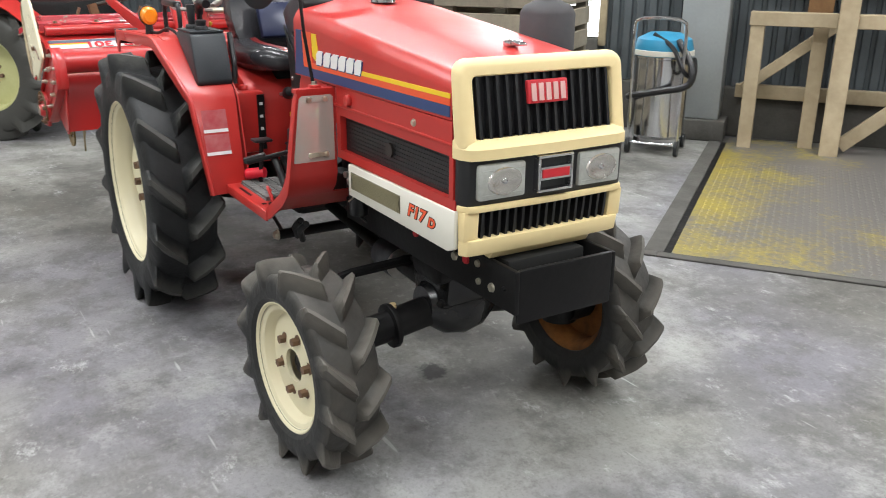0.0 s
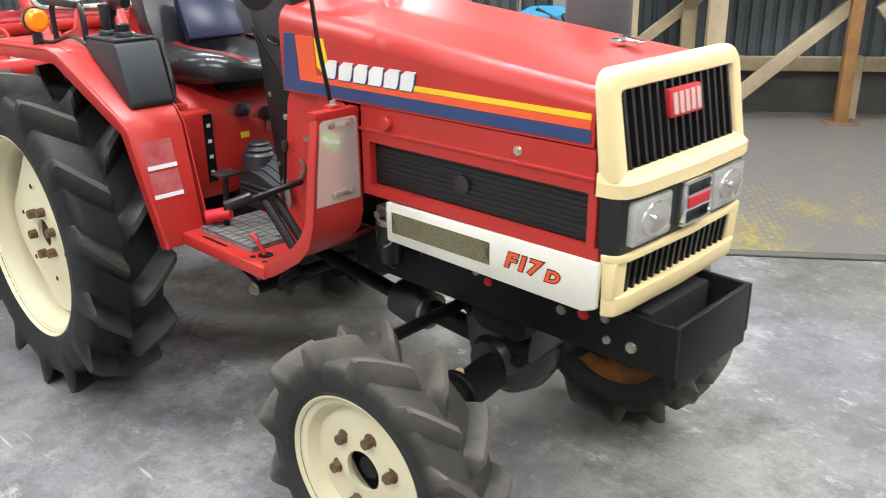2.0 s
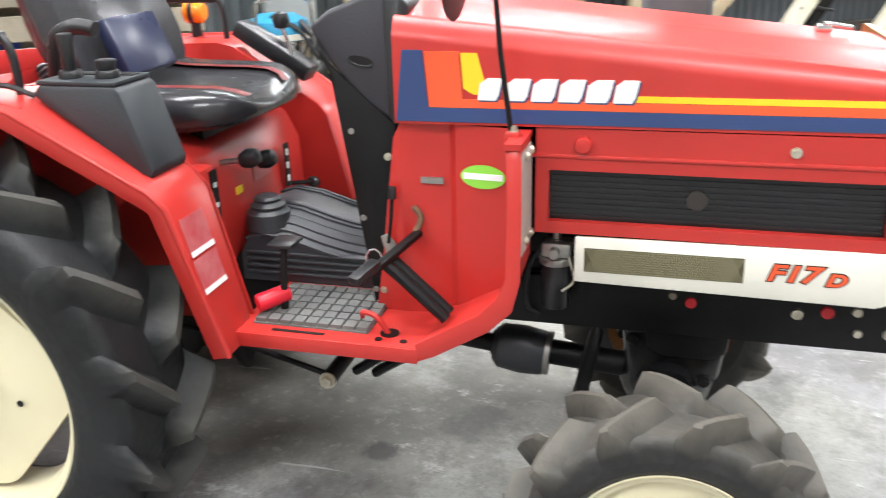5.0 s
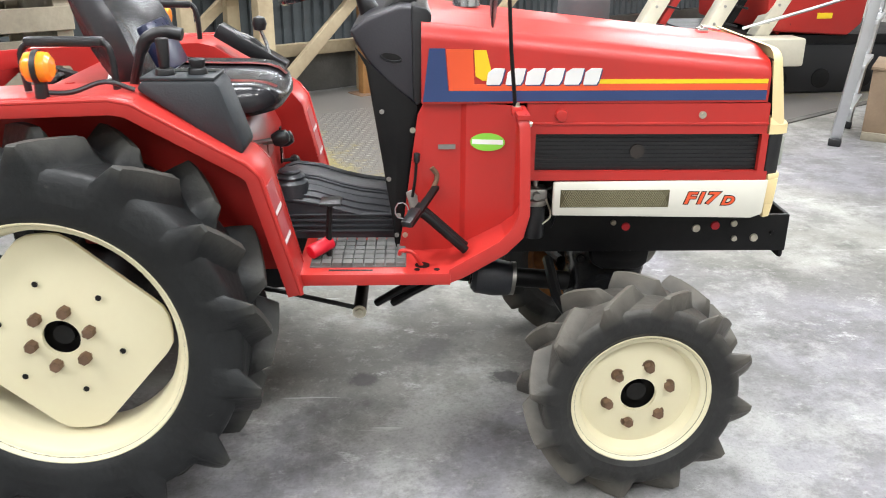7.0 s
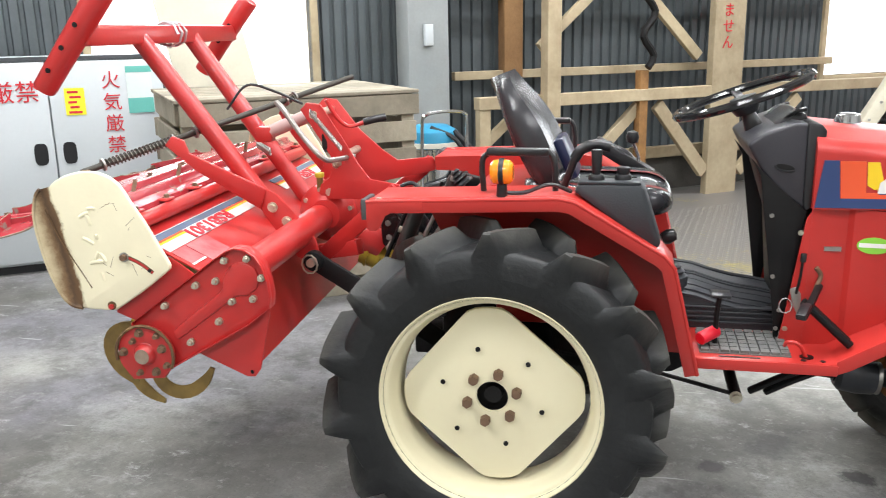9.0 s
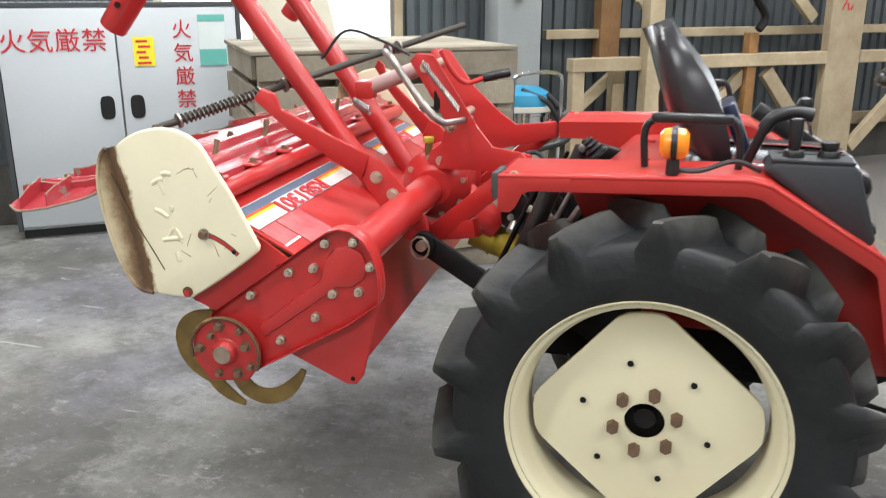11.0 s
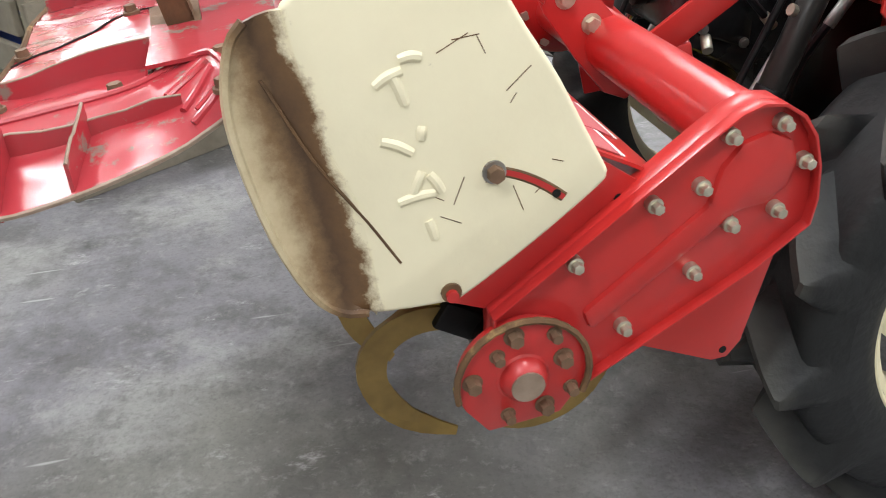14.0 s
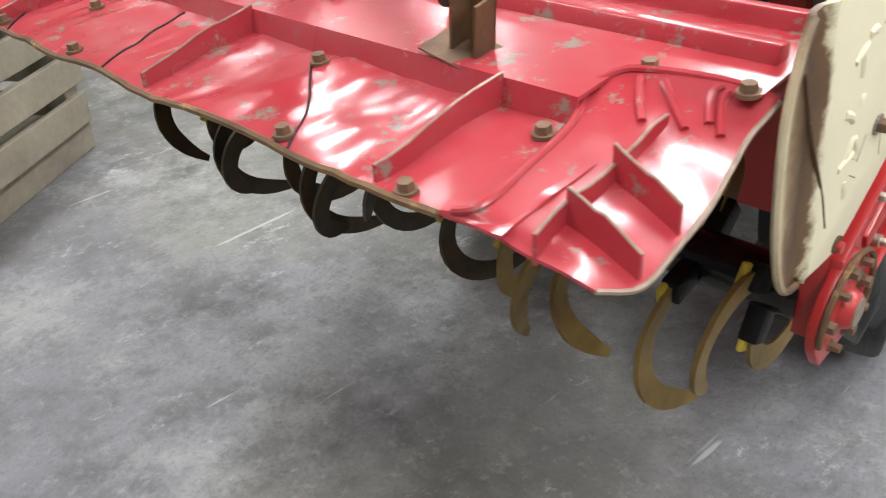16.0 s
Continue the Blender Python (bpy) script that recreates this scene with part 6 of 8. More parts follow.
part("hook_hole", add_cyl(B(), (0.812, -0.309, 0.5160), (0.812, -0.309, 0.5174), 0.017, seg=20), BLACK, tractor, "round hole in the platform")
part("red_hook", add_tube(B(), curve_pts([(0.81, -0.31, 0.516), (0.79, -0.315, 0.55), (0.765, -0.31, 0.553), (0.76, -0.30, 0.54)], 4), 0.005), RED, tractor, "red bent wire hook")

# seat
def seat_loop(x, w, z, th):
    half = [(1.0, -0.10), (0.985, 0.16), (0.93, 0.38), (0.82, 0.50), (0.64, 0.46), (0.42, 0.30), (0.20, 0.20), (0.0, 0.17)]
    return [(x, -w * a, z + th * b2) for a, b2 in half] + [(x, w * a, z + th * b2) for a, b2 in half[-2::-1]] + [(x, w * 0.90, z - th * 0.44), (x, 0, z - th * 0.5), (x, -w * 0.90, z - th * 0.44)]


rows = ((0.085, 0.13, 0.892, 0.05), (0.105, 0.18, 0.884, 0.08), (0.15, 0.205, 0.875, 0.092), (0.22, 0.215, 0.867, 0.090), (0.30, 0.218, 0.866, 0.088), (0.37, 0.214, 0.868, 0.084), (0.42, 0.200, 0.869, 0.078), (0.450, 0.178, 0.867, 0.066), (0.470, 0.148, 0.862, 0.050), (0.481, 0.112, 0.857, 0.032), (0.485, 0.07, 0.853, 0.014))
seat = part("seat", add_loft(B(), [seat_loop(*r) for r in rows]), VINYL, tractor, "worn black vinyl tractor seat with two red stripes", angle=80)
bm = B()
back = []
for t in range(9):
    s = t / 8
    x, z = 0.165 - 0.135 * s - 0.02 * s * s, 0.88 + 0.32 * s
    w = (0.17, 0.19, 0.197, 0.197, 0.19, 0.18, 0.165, 0.135, 0.08)[t]
    th = 0.03 + 0.035 * math.sin(math.pi * min(1, s * 1.05 + 0.05))
    n = Vector((0.93, 0, 0.37))
    back.append([Vector((x, y * w, z)) + n * (th * f - 0.035 * (1 - abs(y)) * (1 if f > 0 else 0.8)) for y, f in ((-1, 0.1), (-0.95, 0.8), (-0.6, 0.75), (0, 0.6), (0.6, 0.75), (0.95, 0.8), (1, 0.1), (0.9, -0.5), (0, -0.6), (-0.9, -0.5))])
add_loft(bm, back)
part("backrest", bm, VINYL, seat, "black vinyl backrest", angle=80)
for sy in (-1, 1):
    bm = B()
    vs = []
    for x, w, z, th in [r for r in rows if r[0] < 0.475][2:]:
        vs.append([bm.verts.new((x, sy * (w * 0.58 + d), z + th * 0.435 + 0.0022)) for d in (-0.013, 0.013)])
    for a, b2 in zip(vs, vs[1:]):
        bm.faces.new((a[0], a[1], b2[1], b2[0]))
    part("stripe", bm, mat("red_vinyl", (0.15, 0.012, 0.012), 0.3) if sy < 0 else bpy.data.materials["red_vinyl"], seat, "red stripe")
m = Matrix.Translation((0.190, -0.015, 0.972)) @ Matrix.Rotation(radians(-23), 4, "Y")
part("back_pad", add_box(B(), (-0.012, -0.088, -0.062), (0.018, 0.088, 0.058), m), BLUEVINYL, seat, "dark blue glossy vinyl pad", bevel=0.008)
part("seat_bracket", add_box(B(), (0.12, -0.12, 0.80), (0.38, 0.12, 0.835)), BLACK, seat, bevel=0.004)

# steering column and dash
bm = add_prism(B(), [(0.765, 0.515), (0.81, 0.515), (0.84, 0.80), (0.862, 0.87), (0.812, 1.03), (0.80, 1.045), (0.69, 1.035), (0.672, 1.018), (0.735, 0.83)], "y", -0.075, 0.075)
col = part("steering_column", bm, BLACK, tractor, "black steering column cowl", bevel=0.008)
dash = part("dashboard", add_prism(B(), [(0.653, 1.029), (0.690, 1.056), (0.765, 1.084), (0.812, 1.080), (0.826, 1.070), (0.8145, 0.876), (0.803, 0.862), (0.742, 0.905), (0.690, 0.965), (0.668, 1.0)], "y", -0.196, 0.196), DASH, col, "black moulded dashboard", bevel=0.010, segs=3)
part("dash_frame", add_prism(B(), [(0.790, 1.086), (0.824, 1.080), (0.836, 1.064), (0.8185, 0.876), (0.800, 0.862), (0.793, 0.880)], "y", -0.204, 0.204), PLASTIC, dash, "black dash surround", bevel=0.006)
part("meter_hood", add_prism(B(), [(0.700, 1.050), (0.775, 1.104), (0.800, 1.100), (0.806, 1.078)], "y", -0.12, 0.12), PLASTIC, dash, "black meter hood", bevel=0.008)
for y in (-1, 1):
    slot = [(0.745 + 0.022 * math.cos(a * math.pi / 8) + 0.006 * math.sin(a * math.pi / 8), 0.972 + 0.0075 * math.sin(a * math.pi / 8) - 0.006 * math.cos(a * math.pi / 8)) for a in range(16)]
    part("finger_slot", add_prism(B(), slot, "y", y * 0.1965 - 0.001, y * 0.1965 + 0.001), IRON, dash, "dark finger slot")
    part("slot_lip", add_tube(B(), [(x, y * 0.1975, z) for x, z in slot[8:] + slot[:1]], 0.0025, 6), PLASTIC, dash)
    part("side_shroud", add_prism(B(), [(0.664, 0.995), (0.688, 0.951), (0.708, 0.817), (0.743, 0.58), (0.748, 0.516), (0.757, 0.516), (0.771, 0.605), (0.805, 0.862), (0.760, 0.90), (0.70, 0.955)], "y", y * 0.196 - 0.004, y * 0.196 + 0.004), BLACK, col, "black column side sheet", bevel=0.002)
    part("cowl_cheek", add_prism(B(), [(0.757, 0.516), (0.771, 0.605), (0.803, 0.845), (0.817, 0.872), (0.820, 0.516)], "y", y * 0.2105 - 0.002, y * 0.2105 + 0.002), RED, tractor, "red cowl cheek beside the column")
    for x, z in ((0.792, 0.81), (0.772, 0.555)):
        part("cheek_bolt", add_hex(B(), (x, y * 0.2125, z), (0, y, 0), 0.005, 0.004), BOLT, tractor)
part("stop_lever", add_tube(B(), curve_pts([(0.800, -0.226, 0.745), (0.797, -0.228, 0.70), (0.790, -0.228, 0.655)], 5), 0.0035, 8), BLACK, tractor, "thin black stop lever")
part("lever_knob", add_cyl(B(), (0.8005, -0.226, 0.738), (0.8015, -0.226, 0.760), 0.0075, seg=12), PLASTIC, tractor, "black lever knob", bevel=0.002)
part("lever_bracket", add_prism(B(), [(0.775, 0.665), (0.790, 0.672), (0.802, 0.655), (0.806, 0.615), (0.796, 0.600), (0.784, 0.625)], "y", -0.226, -0.220), STEEL, tractor, "worn pale lever bracket", bevel=0.002)
part("throttle_knob", add_tube(B(), curve_pts([(0.752, -0.10, 1.082), (0.770, -0.13, 1.105), (0.795, -0.135, 1.112)], 5), 0.006, 8), PLASTIC, col, "black throttle stalk")
for x, z in ((0.757, 0.60), (0.752, 0.55), (0.735, 0.69), (0.722, 0.85)):
    part("column_screw", add_hex(B(), (x, -0.20, z), (0, -1, 0), 0.0042, 0.003), STEEL, col)
# wheel: tilted rim, three spokes
swm = Matrix.Translation((0.655, 0.0, 1.135)) @ Matrix.Rotation(radians(-19), 4, "Y")
bm = B()
add_lathe(bm, [(0.178 + 0.012 * math.cos(a * math.pi / 5), 0.012 * math.sin(a * math.pi / 5)) for a in range(10)], swm, 48, True)
sw = part("steering_wheel", bm, mat("glossy_black_rim", (0.010, 0.010, 0.011), 0.10, amount=0.4, bump=0.01, coat=0.4), tractor, "glossy black steering wheel")
part("wheel_hub", add_lathe(B(), [(0.0, 0.0), (0.035, -0.004), (0.04, -0.03), (0.03, -0.05), (0, -0.05)], swm, 24), PLASTIC, sw)
for k in range(3):
    a = radians(90 + 120 * k)
    p, q = swm @ Vector((0.03 * math.cos(a), 0.03 * math.sin(a), -0.02)), swm @ Vector((0.175 * math.cos(a), 0.175 * math.sin(a), -0.002))
    part("spoke", add_bar(B(), p, q, 0.026, 0.008), PLASTIC, sw, bevel=0.002)
part("shaft", add_cyl(B(), swm @ Vector((0, 0, -0.04)), (0.70, 0.0, 1.03), 0.016, 0.03, 16), PLASTIC, sw)
part("throttle_stalk", add_tube(B(), curve_pts([(0.73, 0.06, 1.05), (0.75, 0.12, 1.085), (0.80, 0.17, 1.10)], 5), 0.006), PLASTIC, col, "black throttle stalk")
# ---- the rotary tiller on the tractor's three-point linkage ----
tiller = thing("rotary_tiller", (-0.75, 0, 0.36), "red rotary tiller with scratched cream end plates, raised behind the tractor", "rotary tiller")
SH = (-0.770, 0.571)
PIVOT = Matrix.Translation((-0.75, -0.68, 0))
SKEW = PIVOT @ Matrix.Rotation(radians(3.0), 4, "Z") @ PIVOT.inverted()  # the tiller hangs three degrees askew
UNSKEW = SKEW.inverted()

# cover over the rotor: front fall, top, and its hinged rear half
cov = [(-0.518, 0.52), (-0.53, 0.585), (-0.545, 0.65), (-0.560, 0.70), (-0.582, 0.738), (-0.62, 0.771), (-0.68, 0.803), (-0.729, 0.828), (-0.80, 0.856), (-0.86, 0.870)]
cover = part("rotor_cover", add_sheet(B(), [tuple(p)[:2] for p in [(v.x, v.y) for v in curve_pts([(x, z, 0) for x, z in cov], 4)]], 0.004, "y", -0.655, 0.655), TRED, tiller, "red sheet steel rotor cover", bevel=0.0)
rear = [(-0.815, 0.880), (-0.818, 0.908), (-0.85, 0.920), (-0.93, 0.918), (-1.094, 0.903), (-1.101, 0.868)]
top = part("rear_cover", add_sheet(B(), rear, 0.004, "y", -0.530, 0.530), DECK, tiller, "scuffed red hinged rear cover")
for a, b2 in ((-0.66, -0.530), (0.530, 0.66)):
    part("cover_end", add_sheet(B(), rear[:4] + [(-1.016, 0.9102)], 0.004, "y", a, b2), DECK, top)
for x, z, w in ((-0.86, 0.926, 0.016), (-0.945, 0.922, 0.016)):
    bm = add_prism(B(), [(x - w, z - 0.010), (x - w * 0.5, z + 0.010), (x + w * 0.5, z + 0.010), (x + w, z - 0.010)], "y", -0.645, 0.645)
    part("stiffener", bm, DECK, top, bevel=0.002)
part("hinge_tube", add_cyl(B(), (-0.795, -0.645, 0.882), (-0.795, 0.645, 0.882), 0.020, seg=18), TRED, top)
for y in (-0.60, -0.44, -0.27, 0.27, 0.44, 0.60):
    part("hinge_lug", add_box(B(), (-0.828, y - 0.022, 0.902), (-0.792, y + 0.022, 0.910)), TRED, top, bevel=0.004)
    part("cover_bolt", add_hex(B(), (-0.806, y, 0.909), (0, 0, 1), 0.008, 0.010), RBOLT, top)
for y in (-0.50, -0.25, 0.25, 0.5):
    part("split_pin", add_tube(B(), [(-0.865, y, 0.931), (-0.862, y + 0.012, 0.965)], 0.006), RBOLT, top)


def on_cover(name, x0, x1, y0, y1, material, parent, lift=0.0022):
    """A thin label that follows the cover's slope between two x."""
    line = [(v.x, v.y) for v in curve_pts([(x, z, 0) for x, z in cov], 10)]

    def z_at(x):
        for (a, za), (b2, zb) in zip(line[20:], line[21:]):
            if b2 <= x <= a:
                return za + (zb - za) * (x - a) / (b2 - a)
        return line[-1][1]

    pts = [(x0 + (x1 - x0) * k / 8, z_at(x0 + (x1 - x0) * k / 8) + lift) for k in range(9)]
    return part(name, add_sheet(B(), pts, 0.0012, "y", y0, y1), material, parent)


for s in (-1, 1):
    a, b2 = (0.19, 0.64) if s > 0 else (-0.645, -0.08)
    lab = on_cover("label_band", -0.703, -0.730, a, b2, LABEL, cover)
    on_cover("stripe", -0.7305, -0.7365, a, b2, YEL, lab)
    on_cover("stripe", -0.7370, -0.7430, a, b2, ORSTR, lab)
    on_cover("stripe", -0.7435, -0.763, a, b2, LABELBLUE, lab)
    on_cover("stripe", -0.7635, -0.766, a, b2, LABEL, lab)
    on_cover("name_panel", -0.704, -0.7425, s * 0.38 - 0.118, s * 0.38 + 0.118, LABEL, lab, 0.0034)
    slope = radians(27)
    down, nrm = Vector((math.cos(slope), 0, -math.sin(slope))), Vector((math.sin(slope), 0, math.cos(slope)))
    tm = Matrix((Vector((0, -1, 0)), down, nrm)).transposed().to_4x4()
    tm.translation = Vector((-0.7215, s * 0.38, 0.8252 + 0.0046))
    lettering("model_lettering", "RSB1301", 0.043, tm @ Matrix.Diagonal((1.72, 1.22, 1, 1)), REDTXT, lab, 0.0006, 0.0014)
    y = -0.57 if s < 0 else 0.455
    for nm, x0, x1, y0, y1 in (("sticker", -0.624, -0.700, y, y + 0.115), ("sticker", -0.650, -0.700, y - 0.075 if s < 0 else y + 0.12, y - 0.004 if s < 0 else y + 0.185)):
        st = on_cover(nm, x0, x1, y0, y1, bpy.data.materials["faded_red_sticker"], cover)
        on_cover("print_bar", x0 + 0.0055, x0 + 0.0002, y0, y1, DECAL, st)

# main cross tube and central gear housing
part("cross_tube", add_cyl(B(), (-0.502, -0.66, 0.785), (-0.502, 0.66, 0.785), 0.040, seg=28), TRED, tiller, "red cross tube")
gear = part("gear_housing", add_lathe(B(), [(0.0, -0.10), (0.045, -0.10), (0.055, -0.085), (0.060, -0.074), (0.086, -0.071), (0.090, -0.066), (0.090, -0.055), (0.082, -0.048), (0.082, 0.048), (0.090, 0.06), (0.086, 0.071), (0.045, 0.10), (0.0, 0.10)], Matrix.Translation((-0.485, 0.0, 0.795)) @ Matrix.Rotation(radians(90), 4, "X"), 40), TRED, tiller, "red cast gear housing")
for k in range(8):
    a = 2 * math.pi * (k + 0.3) / 8
    for sd in (-1, 1):
        part("housing_bolt", add_hex(B(), (-0.485 + 0.073 * math.cos(a), sd * 0.071, 0.795 + 0.073 * math.sin(a)), (0, sd, 0), 0.0085, 0.012), BOLT, gear)
part("input_neck", add_cyl(B(), (-0.45, 0, 0.75), (-0.335, 0, 0.668), 0.058, 0.042, 20), TRED, gear)
part("dipstick", add_cyl(B(), (-0.504, -0.070, 0.84), (-0.504, -0.070, 0.905), 0.010, seg=12), BLADE, gear)
part("dipstick_cap", add_cyl(B(), (-0.504, -0.070, 0.903), (-0.504, -0.070, 0.917), 0.014, seg=14), YELSHAFT, gear, "yellow plug", bevel=0.002)
# drive shaft with its yellow cover
bm = add_tube(B(), [(-0.40, 0, 0.662), (-0.27, 0, 0.612), (-0.13, 0, 0.560)], 0.040, 18)
part("shaft_cover", bm, YELSHAFT, tiller, "yellow plastic drive shaft cover")
for k in range(5):
    p = Vector((-0.385 + 0.034 * k, 0, 0.656 - 0.013 * k))
    part("cover_ring", add_cyl(B(), p, p + Vector((0.008, 0, -0.003)), 0.044, seg=20), YELSHAFT, tiller)

# end case, right side
CY0, CY1 = -0.687, -0.648
case_pts = [(-0.800, 0.648), (-0.583, 0.808), (-0.545, 0.834), (-0.522, 0.842), (-0.498, 0.839), (-0.475, 0.824), (-0.458, 0.800), (-0.447, 0.765), (-0.443, 0.725), (-0.447, 0.696), (-0.507, 0.650), (-0.678, 0.552), (-0.715, 0.530), (-0.76, 0.518), (-0.80, 0.53)]
case = part("chain_case", add_prism(B(), case_pts, "y", CY0 + 0.010, CY1), TRED, tiller, "red pressed steel chain case with zinc bolts", bevel=0.002)
bm = B()
n = len(case_pts)
cx, cz = -0.62, 0.69
o = [bm.verts.new((x, CY0 - 0.004, z)) for x, z in case_pts]
i_ = [bm.verts.new((cx + (x - cx) * 0.985, CY0 - 0.004, cz + (z - cz) * 0.977)) for x, z in case_pts]
o2 = [bm.verts.new((x, CY0 + 0.012, z)) for x, z in case_pts]
i2 = [bm.verts.new((cx + (x - cx) * 0.985, CY0 + 0.012, cz + (z - cz) * 0.977)) for x, z in case_pts]
for a in range(n):
    b2 = (a + 1) % n
    for q in ((o[a], o[b2], i_[b2], i_[a]), (o2[a], i2[a], i2[b2], o2[b2]), (o[a], o2[a], o2[b2], o[b2]), (i_[a], i_[b2], i2[b2], i2[a])):
        bm.faces.new(q)
part("case_rim", bm, TRED, case, bevel=0.002)
emb = [(-0.70, 0.630), (-0.565, 0.735), (-0.555, 0.775), (-0.535, 0.800), (-0.505, 0.808), (-0.478, 0.795), (-0.468, 0.768), (-0.476, 0.742), (-0.50, 0.725), (-0.53, 0.722), (-0.66, 0.625), (-0.69, 0.605)]
part("pressing", add_prism(B(), emb, "y", CY0 + 0.003, CY0 + 0.02), TRED, case, bevel=0.007)
for x, z in ((-0.551, 0.810), (-0.495, 0.816), (-0.463, 0.770), (-0.577, 0.759), (-0.628, 0.747), (-0.540, 0.710), (-0.487, 0.718), (-0.577, 0.659), (-0.711, 0.694), (-0.653, 0.604)):
    part("case_washer", add_cyl(B(), (x, CY0 + 0.011, z), (x, CY0 + 0.0005, z), 0.0088, 0.0082, 18), BOLT, case)
    part("case_bolt", add_hex(B(), (x, CY0 + 0.002, z), (0, -1, 0), 0.0066, 0.0115), BOLT, case, bevel=0.001)
# bearing cover at the rotor's end
m = Matrix.Translation((SH[0], CY0 + 0.004, SH[1])) @ Matrix.Rotation(radians(90), 4, "X")
dn = [(0.072 * math.cos(radians(a)), 0.072 * math.sin(radians(a))) for a in range(-36, 200, 8)]
bm = add_prism(B(), [(x, y) for x, y in dn] + [(-0.052, -0.058), (0.030, -0.068)], "z", -0.004, 0.010)
brg = part("bearing_cover", bm, TRED, tiller, "red bearing cover with rusty bolts", bevel=0.003, m=m @ Matrix.Rotation(radians(12), 4, "Z"))
bm = B()
ring = [(0.074 * math.cos(a * math.pi / 14), 0.074 * math.sin(a * math.pi / 14)) for a in range(-2, 16)]
add_tube(bm, [(x, y, 0.014) for x, y in ring], 0.004, 6)
part("cover_edge", bm, RUST, brg, "rusty worn edge", m=m)
part("hub_cap", add_lathe(B(), [(0.0, 0.027), (0.019, 0.027), (0.0235, 0.023), (0.027, 0.012), (0.033, 0.008)], m, 24), TRED, brg)
part("shaft_end", add_cyl(B(), m @ Vector((0, 0, 0.026)), m @ Vector((0, 0, 0.029)), 0.0185, seg=20), WORNEDGE, brg, "bare steel shaft end")
for k, (a, r) in enumerate(((100, 0.056), (55, 0.060), (20, 0.048), (-25, 0.060), (-60, 0.050), (-110, 0.050), (175, 0.056), (130, 0.044))):
    p = m @ Vector((r * math.cos(radians(a)), r * math.sin(radians(a)), 0.009))
    part("cover_bolt", add_hex(B(), p, (0, -1, 0), 0.0085 if k % 2 == 0 else 0.0065, 0.014), RBOLT, brg)
# side sheet and lower guard
part("side_sheet", add_prism(B(), [(-0.85, 0.666), (-0.80, 0.645), (-0.62, 0.765), (-0.64, 0.768), (-0.684, 0.80), (-0.75, 0.83), (-0.83, 0.85)], "y", -0.662, -0.657), TRED, tiller, "red end sheet")
part("lower_guard", add_prism(B(), [(-0.655, 0.572), (-0.525, 0.512), (-0.505, 0.513), (-0.490, 0.533), (-0.452, 0.70), (-0.478, 0.70)], "y", -0.662, -0.656), TRED, tiller, "red triangular guard", bevel=0.001)
part("sheet_hole", add_cyl(B(), (-0.657, -0.6635, 0.749), (-0.657, -0.6615, 0.749), 0.006, seg=10), IRON, tiller)
part("guard_hole", add_cyl(B(), (-0.512, -0.6625, 0.525), (-0.512, -0.6615, 0.525), 0.005, seg=10), IRON, tiller)
# left end, mirrored and simpler
part("side_sheet", add_prism(B(), [(-0.86, 0.665), (-0.72, 0.52), (-0.51, 0.52), (-0.455, 0.70), (-0.53, 0.80), (-0.684, 0.80), (-0.75, 0.83), (-0.85, 0.86), (-0.96, 0.78)], "y", 0.657, 0.663), TRED, tiller, "red end sheet")

# cream end plates, dished with a rusty rear edge
plate_pts = [(-0.970, 0.984), (-0.945, 1.000), (-0.916, 1.012), (-0.87, 1.020), (-0.826, 1.012), (-0.792, 0.989), (-0.763, 0.942), (-0.735, 0.898), (-0.706, 0.842), (-0.686, 0.804), (-0.6835, 0.794), (-0.692, 0.781), (-0.758, 0.731), (-0.826, 0.686), (-0.845, 0.680), (-0.90, 0.681), (-0.925, 0.684)]
plate_rear = [(-0.998, 0.974), (-1.012, 0.956), (-1.022, 0.910), (-1.018, 0.855), (-1.002, 0.780), (-0.977, 0.716), (-0.952, 0.688), (-0.925, 0.682)]
fold = [(-0.972, 0.982), (-0.968, 0.955), (-0.962, 0.915), (-0.950, 0.862), (-0.930, 0.808), (-0.921, 0.745), (-0.918, 0.705), (-0.922, 0.682)]
